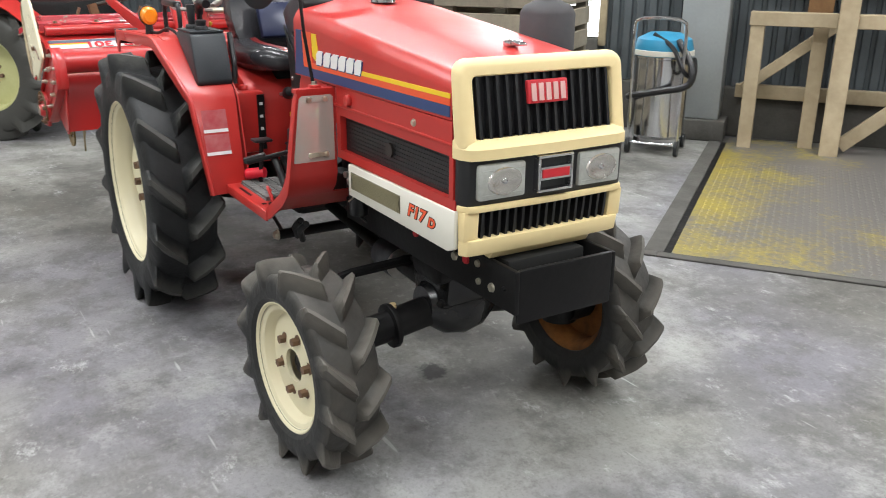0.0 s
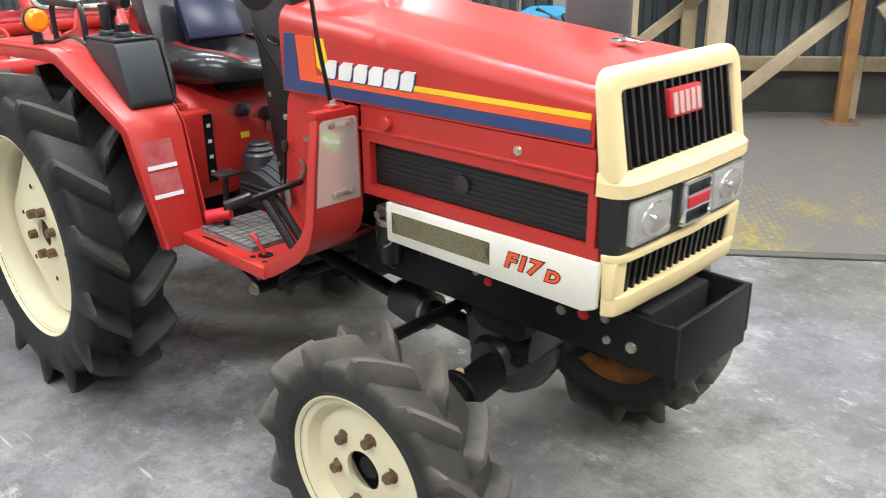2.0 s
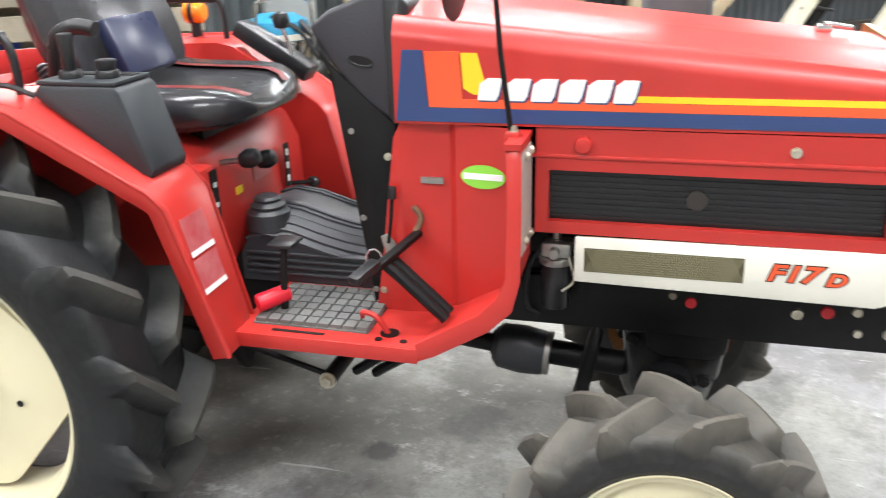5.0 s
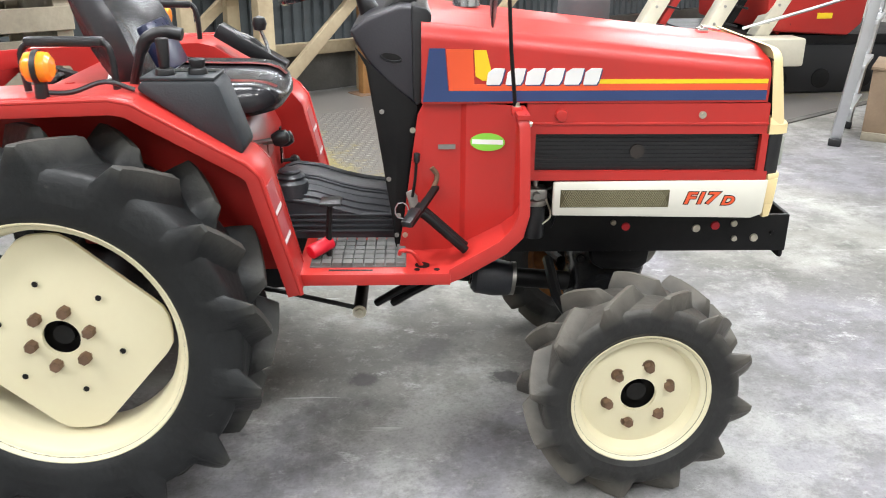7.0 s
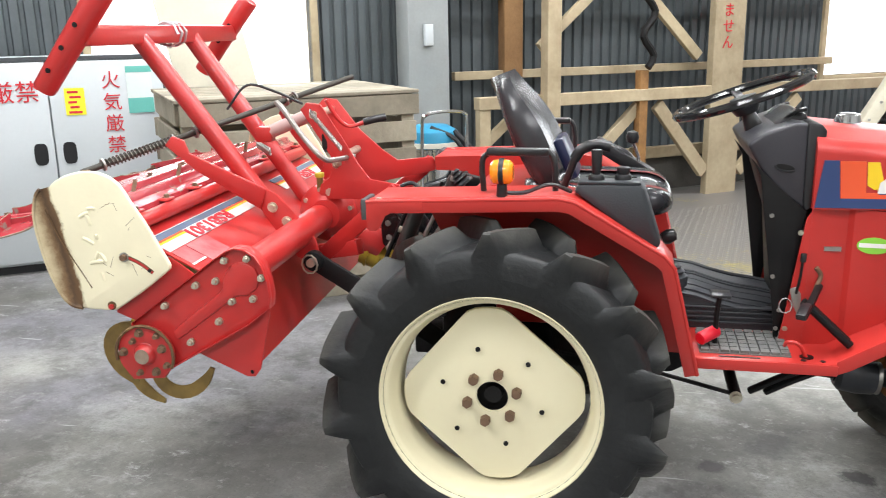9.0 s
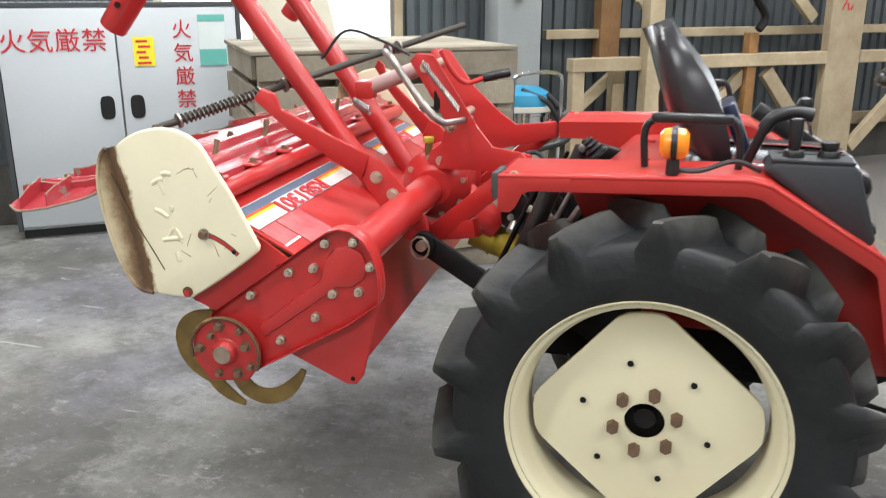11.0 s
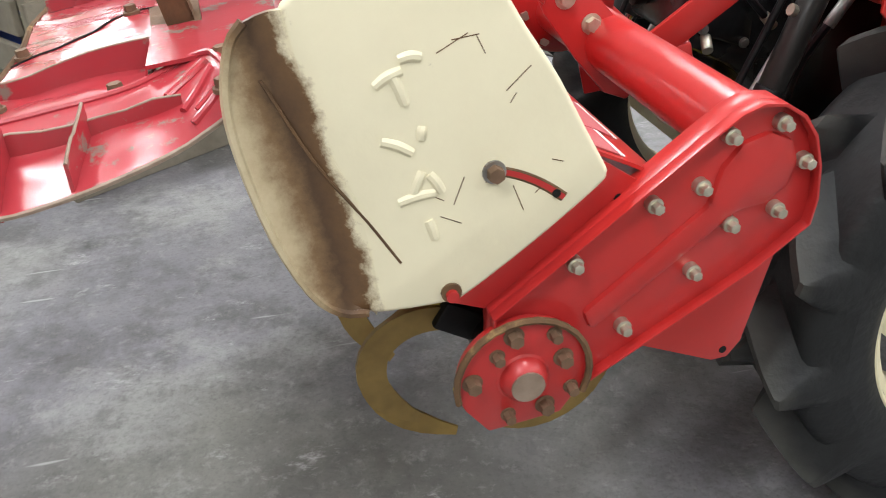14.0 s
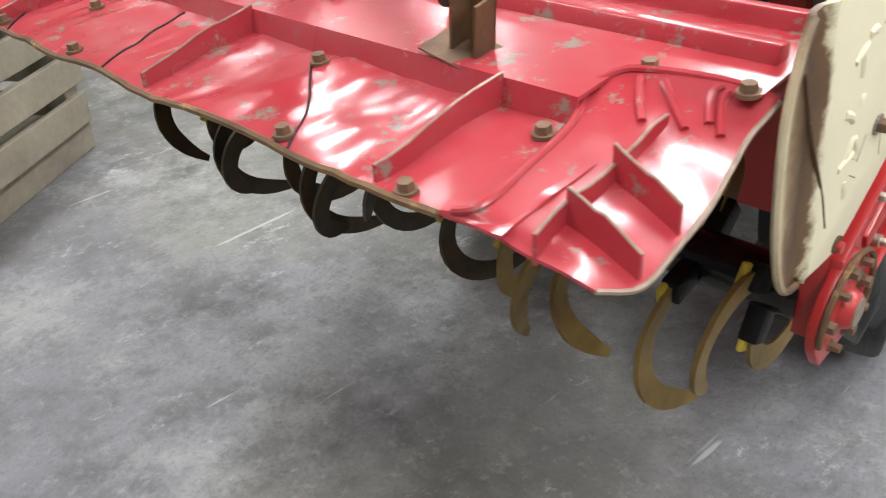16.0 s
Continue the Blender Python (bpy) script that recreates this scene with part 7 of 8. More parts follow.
for s in (-1, 1):
    yb0 = s * 0.685
    pts = [tuple(v)[:2] for v in curve_pts([(x, z, 0) for x, z in plate_pts], 3)] + fold[-2:0:-1]
    pl = part("end_plate", add_prism(B(), pts, "y", yb0 - 0.006, yb0 + 0.006), PLATE, tiller, "scratched cream end plate, rusted along its rear edge", bevel=0.0055, segs=3)
    # rear strip, bent inwards
    bm = B()
    N = 9
    inner_l = [Vector((p[0], p[1], 0)) for p in fold]
    outer_l = [Vector((p[0], p[1], 0)) for p in plate_rear]
    li, lo = curve_pts(inner_l, 4), curve_pts(outer_l, 4)
    rows = []
    for k in range(17):
        a, b2 = li[round(k * (len(li) - 1) / 16)], lo[round(k * (len(lo) - 1) / 16)]
        row = []
        for j in range(4):
            t = j / 3
            p = a.lerp(b2, t)
            dy = 0.004 * t * t + 0.009 * math.sin(math.pi * t)
            row.append((p.x + 0.004 * (1 - t), yb0 - s * dy + s * 0.0062, p.y))
        rows.append(row)
    vv = [[[bm.verts.new((x, y - s * o_, z)) for x, y, z in row] for row in rows] for o_ in (0.0, 0.006)]
    for lay in vv:
        for r, q in zip(lay, lay[1:]):
            for j in range(3):
                bm.faces.new((r[j], r[j + 1], q[j + 1], q[j]))
    for j in range(3):
        for e in (0, -1):
            bm.faces.new((vv[0][e][j], vv[0][e][j + 1], vv[1][e][j + 1], vv[1][e][j]))
    for k in range(16):
        for e in (0, -1):
            bm.faces.new((vv[0][k][e], vv[0][k + 1][e], vv[1][k + 1][e], vv[1][k][e]))
    part("bent_edge", bm, PLATE, pl, "rusty bent rear edge")
    bm = add_tube(B(), curve_pts([(x, yb0 + s * 0.0005, z) for x, z in plate_rear], 3), 0.0045, 6)
    part("rolled_rim", bm, PLATE, pl)
    # the fold's shadow line, put in as a thin rust-brown tube
    bm = add_tube(B(), curve_pts([(-0.992, yb0 - s * 0.002, 0.925), (-0.958, yb0 + s * 0.0035, 0.85), (-0.918, yb0 + s * 0.0055, 0.785), (-0.89, yb0 + s * 0.0055, 0.735)], 4), 0.0016, 6)
    part("crease", bm, RUST, pl, "dark line drawn as the shadow of a sharp crease")
    # slot with its bolt, and the pivot
    arc = [(-0.788 + 0.11 * math.cos(radians(a)) * 0.9, 0.705 + 0.11 * math.sin(radians(a))) for a in range(92, 30, -6)]
    arc = [(-0.790 + 0.062 * k / 8, 0.814 - 0.0022 * k - 0.00030 * k * k) for k in range(9)]
    part("slot_edge", add_tube(B(), [(x, yb0 - s * 0.0038, z) for x, z in arc], 0.0115, 10), RUST, pl, "rusty slot edge")
    part("slot", add_tube(B(), [(x, yb0 - s * 0.0012, z) for x, z in arc], 0.0088, 10), TRED, pl, "red sheet seen through the slot")
    part("slot_bolt", add_hex(B(), (-0.797, yb0 + s * 0.006, 0.815), (0, s, 0), 0.0085, 0.012), RBOLT, pl)
    part("slot_washer", add_cyl(B(), (-0.797, yb0 + s * 0.004, 0.815), (-0.797, yb0 + s * 0.0085, 0.815), 0.0115, seg=18), STEEL, pl)
    part("slot_hole", add_cyl(B(), (-0.736, yb0 + s * 0.0060, 0.783), (-0.736, yb0 + s * 0.0080, 0.783), 0.0045, seg=10), IRON, pl)
    part("pivot", add_cyl(B(), (-0.843, yb0 + s * 0.005, 0.693), (-0.843, yb0 + s * 0.009, 0.693), 0.0105, seg=16), RUST, pl)
    part("pivot_pin", add_cyl(B(), (-0.843, yb0 + s * 0.003, 0.691), (-0.843, yb0 + s * 0.014, 0.691), 0.0065, seg=12), TRED, pl)
    # raised marks, as plain strokes
    for x, z, L, a in ((-0.888, 0.915, 0.026, 25), (-0.880, 0.905, 0.030, -70), (-0.868, 0.930, 0.018, 0), (-0.885, 0.852, 0.030, -28), (-0.862, 0.862, 0.010, 80), (-0.870, 0.800, 0.034, 8), (-0.868, 0.815, 0.022, 65), (-0.852, 0.812, 0.022, -60), (-0.858, 0.765, 0.020, -75)):
        c, sn = math.cos(radians(a)) * L / 2, math.sin(radians(a)) * L / 2
        bm = add_tube(B(), curve_pts([(x - c, yb0 + s * 0.0025, z - sn), (x, yb0 + s * 0.0036, z + 0.002), (x + c, yb0 + s * 0.0025, z + sn)], 3), 0.0058, 10)
        part("raised_mark", bm, PLATE, pl)
    if s < 0:
        rs = random.Random(5)
        for k in range(12):
            x, z, a, L = rs.uniform(-0.86, -0.72), rs.uniform(0.76, 0.95), rs.uniform(-70, 70), rs.uniform(0.008, 0.032)
            if x > -0.72 - (z - 0.8) * 0.3:
                x -= 0.05
            c, sn = math.cos(radians(a)) * L / 2, math.sin(radians(a)) * L / 2
            bm = add_bar(B(), (x - c, yb0 - 0.0060, z - sn), (x + c, yb0 - 0.0060, z + sn), 0.0009, 0.0007, (0, 1, 0))
            part("scratch", bm, RUST, pl)

# rotor with its curved tines
rotor = part("rotor_shaft", add_cyl(B(), (SH[0], -0.65, SH[1]), (SH[0], 0.65, SH[1]), 0.036, seg=28), GLOSSIRON, tiller, "dark rotor shaft")


def tine(y, a0, side, sweep=0.95, reach=0.20):
    """One knife: a flat shank that sweeps back, its blade turned sideways towards the tip."""
    line = []
    for k in range(17):
        t = k / 16
        r = 0.04 + (reach - 0.04) * math.sin(min(1.0, 1.25 * t) * math.pi / 2)
        a = a0 + sweep * (0.35 * t + 0.65 * t * t)
        line.append(Vector((SH[0] + r * math.cos(a), y + side * 0.072 * max(0.0, (t - 0.3) / 0.7) ** 1.6, SH[1] + r * math.sin(a))))
    loops = []
    for k, p in enumerate(line):
        tan = (line[min(k + 1, 16)] - line[max(k - 1, 0)]).normalized()
        w = Vector((-tan.z, 0, tan.x)).normalized()
        n = tan.cross(w).normalized()
        t = k / 16
        h = 0.0140 + 0.004 * math.sin(math.pi * t) - 0.008 * max(0.0, t - 0.85) / 0.15
        loops.append([p - w * h - n * 0.0035, p + w * h - n * 0.0015, p + w * h + n * 0.0015, p - w * h + n * 0.0035])
    return add_loft(B(), loops)


# darker copy of the tine steel, for knives at y = -0.15 and beyond
DARKBLADE = mat("dark_tine_steel", (0.035, 0.028, 0.018), 0.4, 0.4, color2=(0.11, 0.07, 0.025), amount=0.7, scale=14.0, bump=0.08)
# each group: its place on the shaft, then the start angle, side bend, sweep and reach of its knives
TINES = [(-0.605, ((148, 0.35, 1.50, 0.158), (244, -0.15, 1.60, 0.146))), (-0.51, ((192, -0.5, 1.15, 0.195), (40, 1, 1.32, 0.165))), (-0.375, ((142, 0.7, 1.45, 0.192), (176, -0.9, 1.0, 0.170), (30, -1, 1.32, 0.17))),
         (-0.21, ((236, 0.4, 1.1, 0.185), (60, 1, 1.3, 0.17))), (-0.10, ((226, -1, 1.3, 0.180), (120, 1, 1.3, 0.17))), (0.10, ((180, 1, 1.3, 0.185), (245, -1, 1.3, 0.185), (20, 1, 1.3, 0.17))),
         (0.21, ((205, -1, 1.3, 0.185), (60, 1, 1.3, 0.17))), (0.33, ((165, 1, 1.3, 0.185), (235, -1, 1.3, 0.185), (60, 1, 1.3, 0.17))), (0.47, ((200, -1, 1.3, 0.185), (20, 1, 1.3, 0.17))), (0.60, ((150, -0.6, 1.5, 0.165), (235, 0.3, 1.4, 0.16)))]
for i, (y, knives) in enumerate(TINES):
    for j, (deg, bend, turn, reach) in enumerate(knives):
        a0 = radians(deg)
        part("tine", tine(y, a0, bend, turn, reach), BLADE if y < -0.15 else DARKBLADE, rotor, "worn brown steel tine" if y < -0.15 else "dark steel tine")
        bm = add_box(B(), (0.030, -0.013, -0.018), (0.082, 0.013, 0.018), Matrix.Translation((SH[0], y, SH[1])) @ Matrix.Rotation(-a0, 4, "Y"))
        part("tine_holder", bm, IRON, rotor, bevel=0.004)
        end = add_box(B(), (0.070, 0.002, -0.015), (0.098, 0.011, 0.015), Matrix.Translation((SH[0], y, SH[1])) @ Matrix.Rotation(-a0, 4, "Y"))
        part("tine_root", end, BLADEY, rotor, "yellow painted tine root", bevel=0.003)

# rear levelling board: three dented panels with upright fins
DX0, DX1 = -1.098, -1.264


def deck_z(x, y):
    """The board's pressed and dented surface."""
    d = 0.0040 * noise.noise(Vector((x * 11, y * 9, 1.0))) + 0.0022 * noise.noise(Vector((x * 27, y * 17, 4.0)))
    d += 0.0018 * noise.noise(Vector((x * 16 + y * 9, y * 46, 9.0)))
    ridge = 0.004 * max(0.0, math.sin(16 * (y + 0.4 * x))) ** 3
    t = (DX0 - x) / (DX0 - DX1)
    return 0.876 - 0.014 * t - 0.004 * t * t + d + ridge


def sheet_of(top, th):
    """A thin sheet with its edges closed, from a grid of points on its upper side."""
    bm = B()
    lay = [[[bm.verts.new((p[0], p[1], p[2] - o)) for p in row] for row in top] for o in (0.0, th)]
    for g in lay:
        for r, q in zip(g, g[1:]):
            for j in range(len(r) - 1):
                bm.faces.new((r[j], r[j + 1], q[j + 1], q[j]))
    (u, l), m, n = lay, len(top), len(top[0])
    for j in range(n - 1):
        for e in (0, -1):
            bm.faces.new((u[e][j], u[e][j + 1], l[e][j + 1], l[e][j]))
    for i in range(m - 1):
        for e in (0, -1):
            bm.faces.new((u[i][e], u[i + 1][e], l[i + 1][e], l[i][e]))
    return bm


grid = [[(DX0 + (DX1 - DX0) * i / 20 + 0.003 * math.sin(j * 0.18) * i / 20, -0.585 + 1.17 * j / 150, deck_z(DX0 + (DX1 - DX0) * i / 20, -0.585 + 1.17 * j / 150)) for j in range(151)] for i in range(21)]
board = part("levelling_board", sheet_of(grid, 0.003), DECK, tiller, "dented glossy red levelling board", angle=60)
part("board_edge", add_tube(B(), [(DX1 + 0.003 * math.sin((y * 0.02 + 0.585) * 128.2 * 0.18) - 0.001, y * 0.02, deck_z(DX1, y * 0.02) - 0.001) for y in range(-26, 27)], 0.0042, 6), RUST, board, "bare worn rear edge")

# bent end wings: a sheet between the lip that laps over the board and the drooping outer edge
WING_LIP = [(-1.265, -0.518, 0.862), (-1.250, -0.552, 0.870), (-1.183, -0.545, 0.876), (-1.112, -0.536, 0.885), (-1.062, -0.520, 0.899), (-1.036, -0.534, 0.910), (-1.026, -0.562, 0.914), (-1.012, -0.620, 0.913), (-1.007, -0.664, 0.908)]
WING_EDGE = [(-1.254, -0.662, 0.842), (-1.222, -0.680, 0.836), (-1.170, -0.677, 0.842), (-1.120, -0.675, 0.854), (-1.070, -0.667, 0.868), (-1.040, -0.664, 0.882), (-1.022, -0.668, 0.894), (-1.010, -0.671, 0.902), (-1.006, -0.672, 0.905)]
LIPS, EDGES = curve_pts(WING_LIP, 6), curve_pts(WING_EDGE, 6)


def wing_at(u, v, s):
    """A place on a wing: u from the lip to the outer edge, v from the rear to the front, s the side."""
    k = v * (len(LIPS) - 1)
    i = min(int(k), len(LIPS) - 2)
    a, b2 = LIPS[i].lerp(LIPS[i + 1], k - i), EDGES[i].lerp(EDGES[i + 1], k - i)
    p = a.lerp(b2, u)
    z = p.z + 0.004 * math.sin(math.pi * u) + 0.0035 * noise.noise(Vector((p.x * 24, p.y * 24, 7.0))) * math.sin(math.pi * u)
    return Vector((p.x, p.y if s < 0 else -p.y, z))


def wing_z(x, y, s):
    return min(((wing_at(u / 12, v / 24, s) - Vector((x, y, 0))).xy.length, wing_at(u / 12, v / 24, s).z) for u in range(13) for v in range(25))[1]


def upright(name, p, q, h0, h1, base, parent, label=""):
    """A thin upright web along a line, its foot sunk in the sheet below, with a bare worn top edge."""
    p, q = Vector((*p, 0)), Vector((*q, 0))
    w = (q - p).normalized().cross(Vector((0, 0, 1))) * 0.0018
    loops, top = [], []
    for k in range(9):
        c = p.lerp(q, k / 8)
        z, h = base(c.x, c.y), h0 + (h1 - h0) * k / 8
        loops.append([c - w + Vector((0, 0, z - 0.006)), c + w + Vector((0, 0, z - 0.006)), c + w + Vector((0, 0, z + h)), c - w + Vector((0, 0, z + h))])
        top.append(c + Vector((0, 0, z + h)))
    ob = part(name, add_loft(B(), loops), DECK, parent, label)
    part("worn_edge", add_tube(B(), top, 0.0017, 6), WORNEDGE, ob, "bare worn top edge")
    return ob


for y0, y1 in ((-0.444, -0.440), (-0.048, -0.060), (0.345, 0.335)):
    upright("fin", (DX0 + 0.004, y0), (DX1 + 0.006, y1), 0.031, 0.016, deck_z, board, "upright red fin")
for s in (-1, 1):
    part("board_wing", sheet_of([[wing_at(j / 18, i / 44, s) for j in range(19)] for i in range(45)], 0.003), DECK, board, "bent red end wing", angle=60)
    base = lambda x, y: wing_z(x, y, s)
    upright("wing_fin", (-1.062, s * 0.600), (-1.258, s * 0.611), 0.010, 0.020, base, board)
    upright("wing_web", (-1.146, s * 0.603), (-1.158, s * 0.672), 0.030, 0.026, base, board)
    upright("wing_web", (-1.216, s * 0.609), (-1.218, s * 0.676), 0.030, 0.024, base, board)
    part("wing_lip", add_tube(B(), [wing_at(0.0, v / 40, s) + Vector((0, 0, 0.0005)) for v in range(2, 40)], 0.0040, 8), DECK, board)
    part("wing_rim", add_tube(B(), [wing_at(1.0, v / 30, s) + Vector((0, 0, -0.001)) for v in range(31)], 0.0026, 6), WORNEDGE, board, "bare worn outer edge")
    for a, b2 in (((0.30, 0.66), (0.66, 0.52)), ((0.16, 0.63), (0.42, 0.47)), ((0.62, 0.78), (0.86, 0.56)), ((0.50, 0.80), (0.76, 0.58))):
        part("pressed_bead", add_tube(B(), [wing_at(a[0] + (b2[0] - a[0]) * k / 7, a[1] + (b2[1] - a[1]) * k / 7, s) + Vector((0, 0, 0.001)) for k in range(8)], 0.0040, 8), DECK, board)
for x, y in ((-1.020, -0.555), (-1.021, -0.650), (-1.127, -0.518), (-1.252, -0.472), (-1.130, -0.217), (-1.250, -0.305), (-1.154, 0.241), (-1.250, 0.33), (-1.136, 0.50), (-1.02, 0.569), (-1.02, 0.1), (-1.02, -0.12), (-1.250, 0.12)):
    part("board_bolt", add_hex(B(), (x, y, (0.9115 if x > -1.06 else deck_z(x, y) + 0.002)), (-0.1, 0, 0.99), 0.0080, 0.010), RBOLT, board)
for line in ([(-1.104, -0.175), (-1.15, -0.225), (-1.205, -0.285), (-1.262, -0.325)], [(-1.104, 0.095), (-1.18, 0.070), (-1.262, 0.030)], [(-1.104, 0.40), (-1.17, 0.37), (-1.262, 0.30)]):
    pts = curve_pts([(x, y, 0) for x, y in line], 8)
    part("panel_seam", add_tube(B(), [(p.x, p.y, deck_z(p.x, p.y) + 0.0006) for p in pts], 0.0014, 5), IRON, board, "dark open seam")
# brown channel post that carries the depth rod
bm = B()
for a, b2 in ((0.0, 0.004), (0.036, 0.040)):
    add_box(bm, (-0.02, a - 0.02, 0), (0.02, b2 - 0.02, 0.17))
add_box(bm, (0.016, -0.02, 0), (0.02, 0.02, 0.17))
brm = Matrix.Translation((-1.062, -0.378, 0.907)) @ Matrix.Rotation(radians(-10), 4, "Y") @ Matrix.Rotation(radians(12), 4, "X") @ Matrix.Diagonal((0.75, 0.85, 0.36, 1))
post = part("rod_post", bm, RUST, tiller, "brown rusty channel post", m=brm)
part("post_foot", add_box(B(), (-0.045, -0.05, 0.0), (0.03, 0.05, 0.005), brm), RBOLT, post)

# mast, rods and linkage
for s, y, yt in ((-1, -0.12, -0.12), (1, 0.16, 0.22)):
    part("mast_tube", add_cyl(B(), (-0.600, y, 0.76), (-1.02, yt, 1.33), 0.027, seg=18), TRED, tiller, "red mast tube")
part("mast_beam", add_box(B(), (-1.055, -0.42, 1.298), (-0.985, 0.55, 1.352), Matrix.Rotation(radians(0), 4, "Z")), TRED, tiller, "red mast cross beam", bevel=0.008)
for y in (-0.42, 0.55):
    bm = add_cyl(B(), (-0.93, y, 1.44), (-1.13, y, 1.19), 0.034, 0.03, 16)
    arm = part("stand_leg", bm, TRED, tiller, "red slanting stand leg", bevel=0.004)
    for k in range(3):
        p = Vector((-1.0 - 0.045 * k, y - 0.033, 1.352 - 0.056 * k))
        part("leg_hole", add_cyl(B(), p, p + Vector((0, -0.002, 0)), 0.007, seg=10), IRON, arm)
wrap = add_tube(B(), [(-1.02 + 0.045 * math.cos(k * 0.8), 0.06 + 0.004 * k, 1.325 + 0.038 * math.sin(k * 0.8)) for k in range(22)], 0.004, 6)
part("tie_wire", wrap, ALU, tiller, "pale tie wire round the beam")
# lower link arms
for y in (-0.285, 0.285):
    bm = add_prism(B(), [(-0.612, 0.862), (-0.590, 0.908), (-0.560, 0.893), (-0.500, 0.825), (-0.455, 0.765), (-0.448, 0.725), (-0.475, 0.700), (-0.510, 0.715), (-0.555, 0.770), (-0.600, 0.835)], "y", y - 0.006, y + 0.006)
    arm = part("hitch_plate", bm, TRED, tiller, "red hitch plate", bevel=0.003)
    bm = add_prism(B(), [(-0.800, 1.045), (-0.785, 1.068), (-0.762, 1.055), (-0.752, 1.02), (-0.588, 0.906), (-0.606, 0.852), (-0.74, 0.972)], "y", y - 0.006, y + 0.006)
    for v in bm.verts:
        v.co.y += math.copysign(0.68 * (-0.59 - v.co.x), y)
    part("hitch_arm", bm, TRED, tiller, "red hitch arm", bevel=0.003)
    for x, z in ((-0.573, 0.856), (-0.534, 0.817)):
        part("arm_bolt", add_hex(B(), (x, y + math.copysign(0.006, y), z), (0, math.copysign(1, y), 0), 0.011, 0.012), BOLT, arm)
    s = math.copysign(1, y)
    part("strut_stub", add_bar(B(), (-0.50, s * 0.18, 0.70), (-0.345, s * 0.235, 0.735), 0.03, 0.045), TRED, tiller, "red strut stub", bevel=0.003)
    link = part("lower_link", add_bar(B(), (-0.475, s * 0.33, 0.730), (-0.09, s * 0.325, 0.498), 0.014, 0.052), BLACK, tractor, "black lower link", bevel=0.004)
    part("link_ball", add_cyl(B(), (-0.462, s * 0.318, 0.722), (-0.462, s * 0.345, 0.722), 0.028, seg=20), BLACK, link, bevel=0.004)
    part("link_pin", add_cyl(B(), (-0.462, s * 0.343, 0.722), (-0.462, s * 0.362, 0.722), 0.012, seg=14), BOLT, link)
    part("lynch_ring", add_tube(B(), [(-0.465 + 0.022 * math.cos(k * 0.63), s * 0.358, 0.718 + 0.026 * math.sin(k * 0.63)) for k in range(11)], 0.0025, 6), BOLT, link, "spring ring pin")
    lift = part("lift_rod", add_cyl(B(), (-0.298, s * 0.270, 0.596), (-0.258, s * 0.262, 0.682), 0.0125, seg=14), CHROME, tractor, "bright steel lift cylinder rod")
    part("lift_cylinder", add_cyl(B(), (-0.262, s * 0.263, 0.672), (-0.188, s * 0.250, 0.856), 0.0215, seg=20), CYLPAINT, lift, "black hydraulic lift cylinder", bevel=0.003)
    part("gland", add_cyl(B(), (-0.266, s * 0.2637, 0.664), (-0.257, s * 0.2623, 0.684), 0.0240, seg=20), BLACK, lift, bevel=0.002)
    part("cylinder_port", add_cyl(B(), (-0.218, s * 0.254, 0.79), (-0.242, s * 0.256, 0.800), 0.009, seg=10), BOLT, lift)
    part("lift_eye", add_cyl(B(), (-0.303, s * 0.255, 0.592), (-0.303, s * 0.285, 0.592), 0.022, seg=18), BLACK, lift, bevel=0.003)
    part("lift_pin", add_cyl(B(), (-0.303, s * 0.283, 0.592), (-0.303, s * 0.300, 0.592), 0.009, seg=12), BOLT, lift)
    part("check_rod", add_tube(B(), [(-0.27, s * 0.20, 0.62), (-0.20, s * 0.19, 0.74), (-0.14, s * 0.18, 0.86)], 0.006, 8), ALU, lift, "thin bright check rod")
    part("stay_tube", add_tube(B(), [(-0.318, s * 0.235, 0.64), (-0.272, s * 0.235, 0.745), (-0.225, s * 0.230, 0.845)], 0.006, 10), BLACK, lift, "black stay tube")
# upper bracket and top link
bm = B()
for sd in (-1, 1):
    side = B()
    add_prism(side, [(-0.545, 1.105), (-0.525, 1.125), (-0.485, 1.12), (-0.42, 1.025), (-0.36, 0.955), (-0.32, 0.918), (-0.22, 0.918), (-0.212, 0.90), (-0.212, 0.872), (-0.300, 0.862), (-0.44, 0.845), (-0.485, 0.840), (-0.502, 0.858), (-0.495, 0.885), (-0.468, 0.905), (-0.452, 0.955), (-0.485, 1.01)], "y", sd * 0.087 - 0.005, sd * 0.087 + 0.005)
    for v in side.verts:
        v.co.y += sd * 0.80 * max(0.0, v.co.x + 0.44)
    tmp = bpy.data.meshes.new("side")
    side.to_mesh(tmp)
    side.free()
    bm.from_mesh(tmp)
    bpy.data.meshes.remove(tmp)
brk = part("mast_bracket", bm, TRED, tiller, "red top mast bracket", bevel=0.002)
for x, z in ((-0.467, 0.863), (-0.43, 0.965), (-0.505, 1.09)):
    part("bracket_pin", add_cyl(B(), (x, -0.100, z), (x, 0.100, z), 0.012, seg=14), BOLT, brk)
part("bracket_slot", add_prism(B(), [(-0.476 + 0.008 * math.cos(a * math.pi / 8) , 1.012 + (0.016 if a < 8 else -0.016) + 0.008 * math.sin(a * math.pi / 8)) for a in range(16)], "y", -0.0935, -0.0915), IRON, brk, "dark slot")
part("adjuster_bolt", add_cyl(B(), (-0.452, -0.092, 0.945), (-0.424, -0.118, 0.952), 0.006, seg=10), BOLT, brk, "zinc adjuster bolt")
part("adjuster_nut", add_hex(B(), (-0.440, -0.104, 0.948), (0.72, -0.67, 0.18), 0.010, 0.010), BOLT, brk)
bm = B()
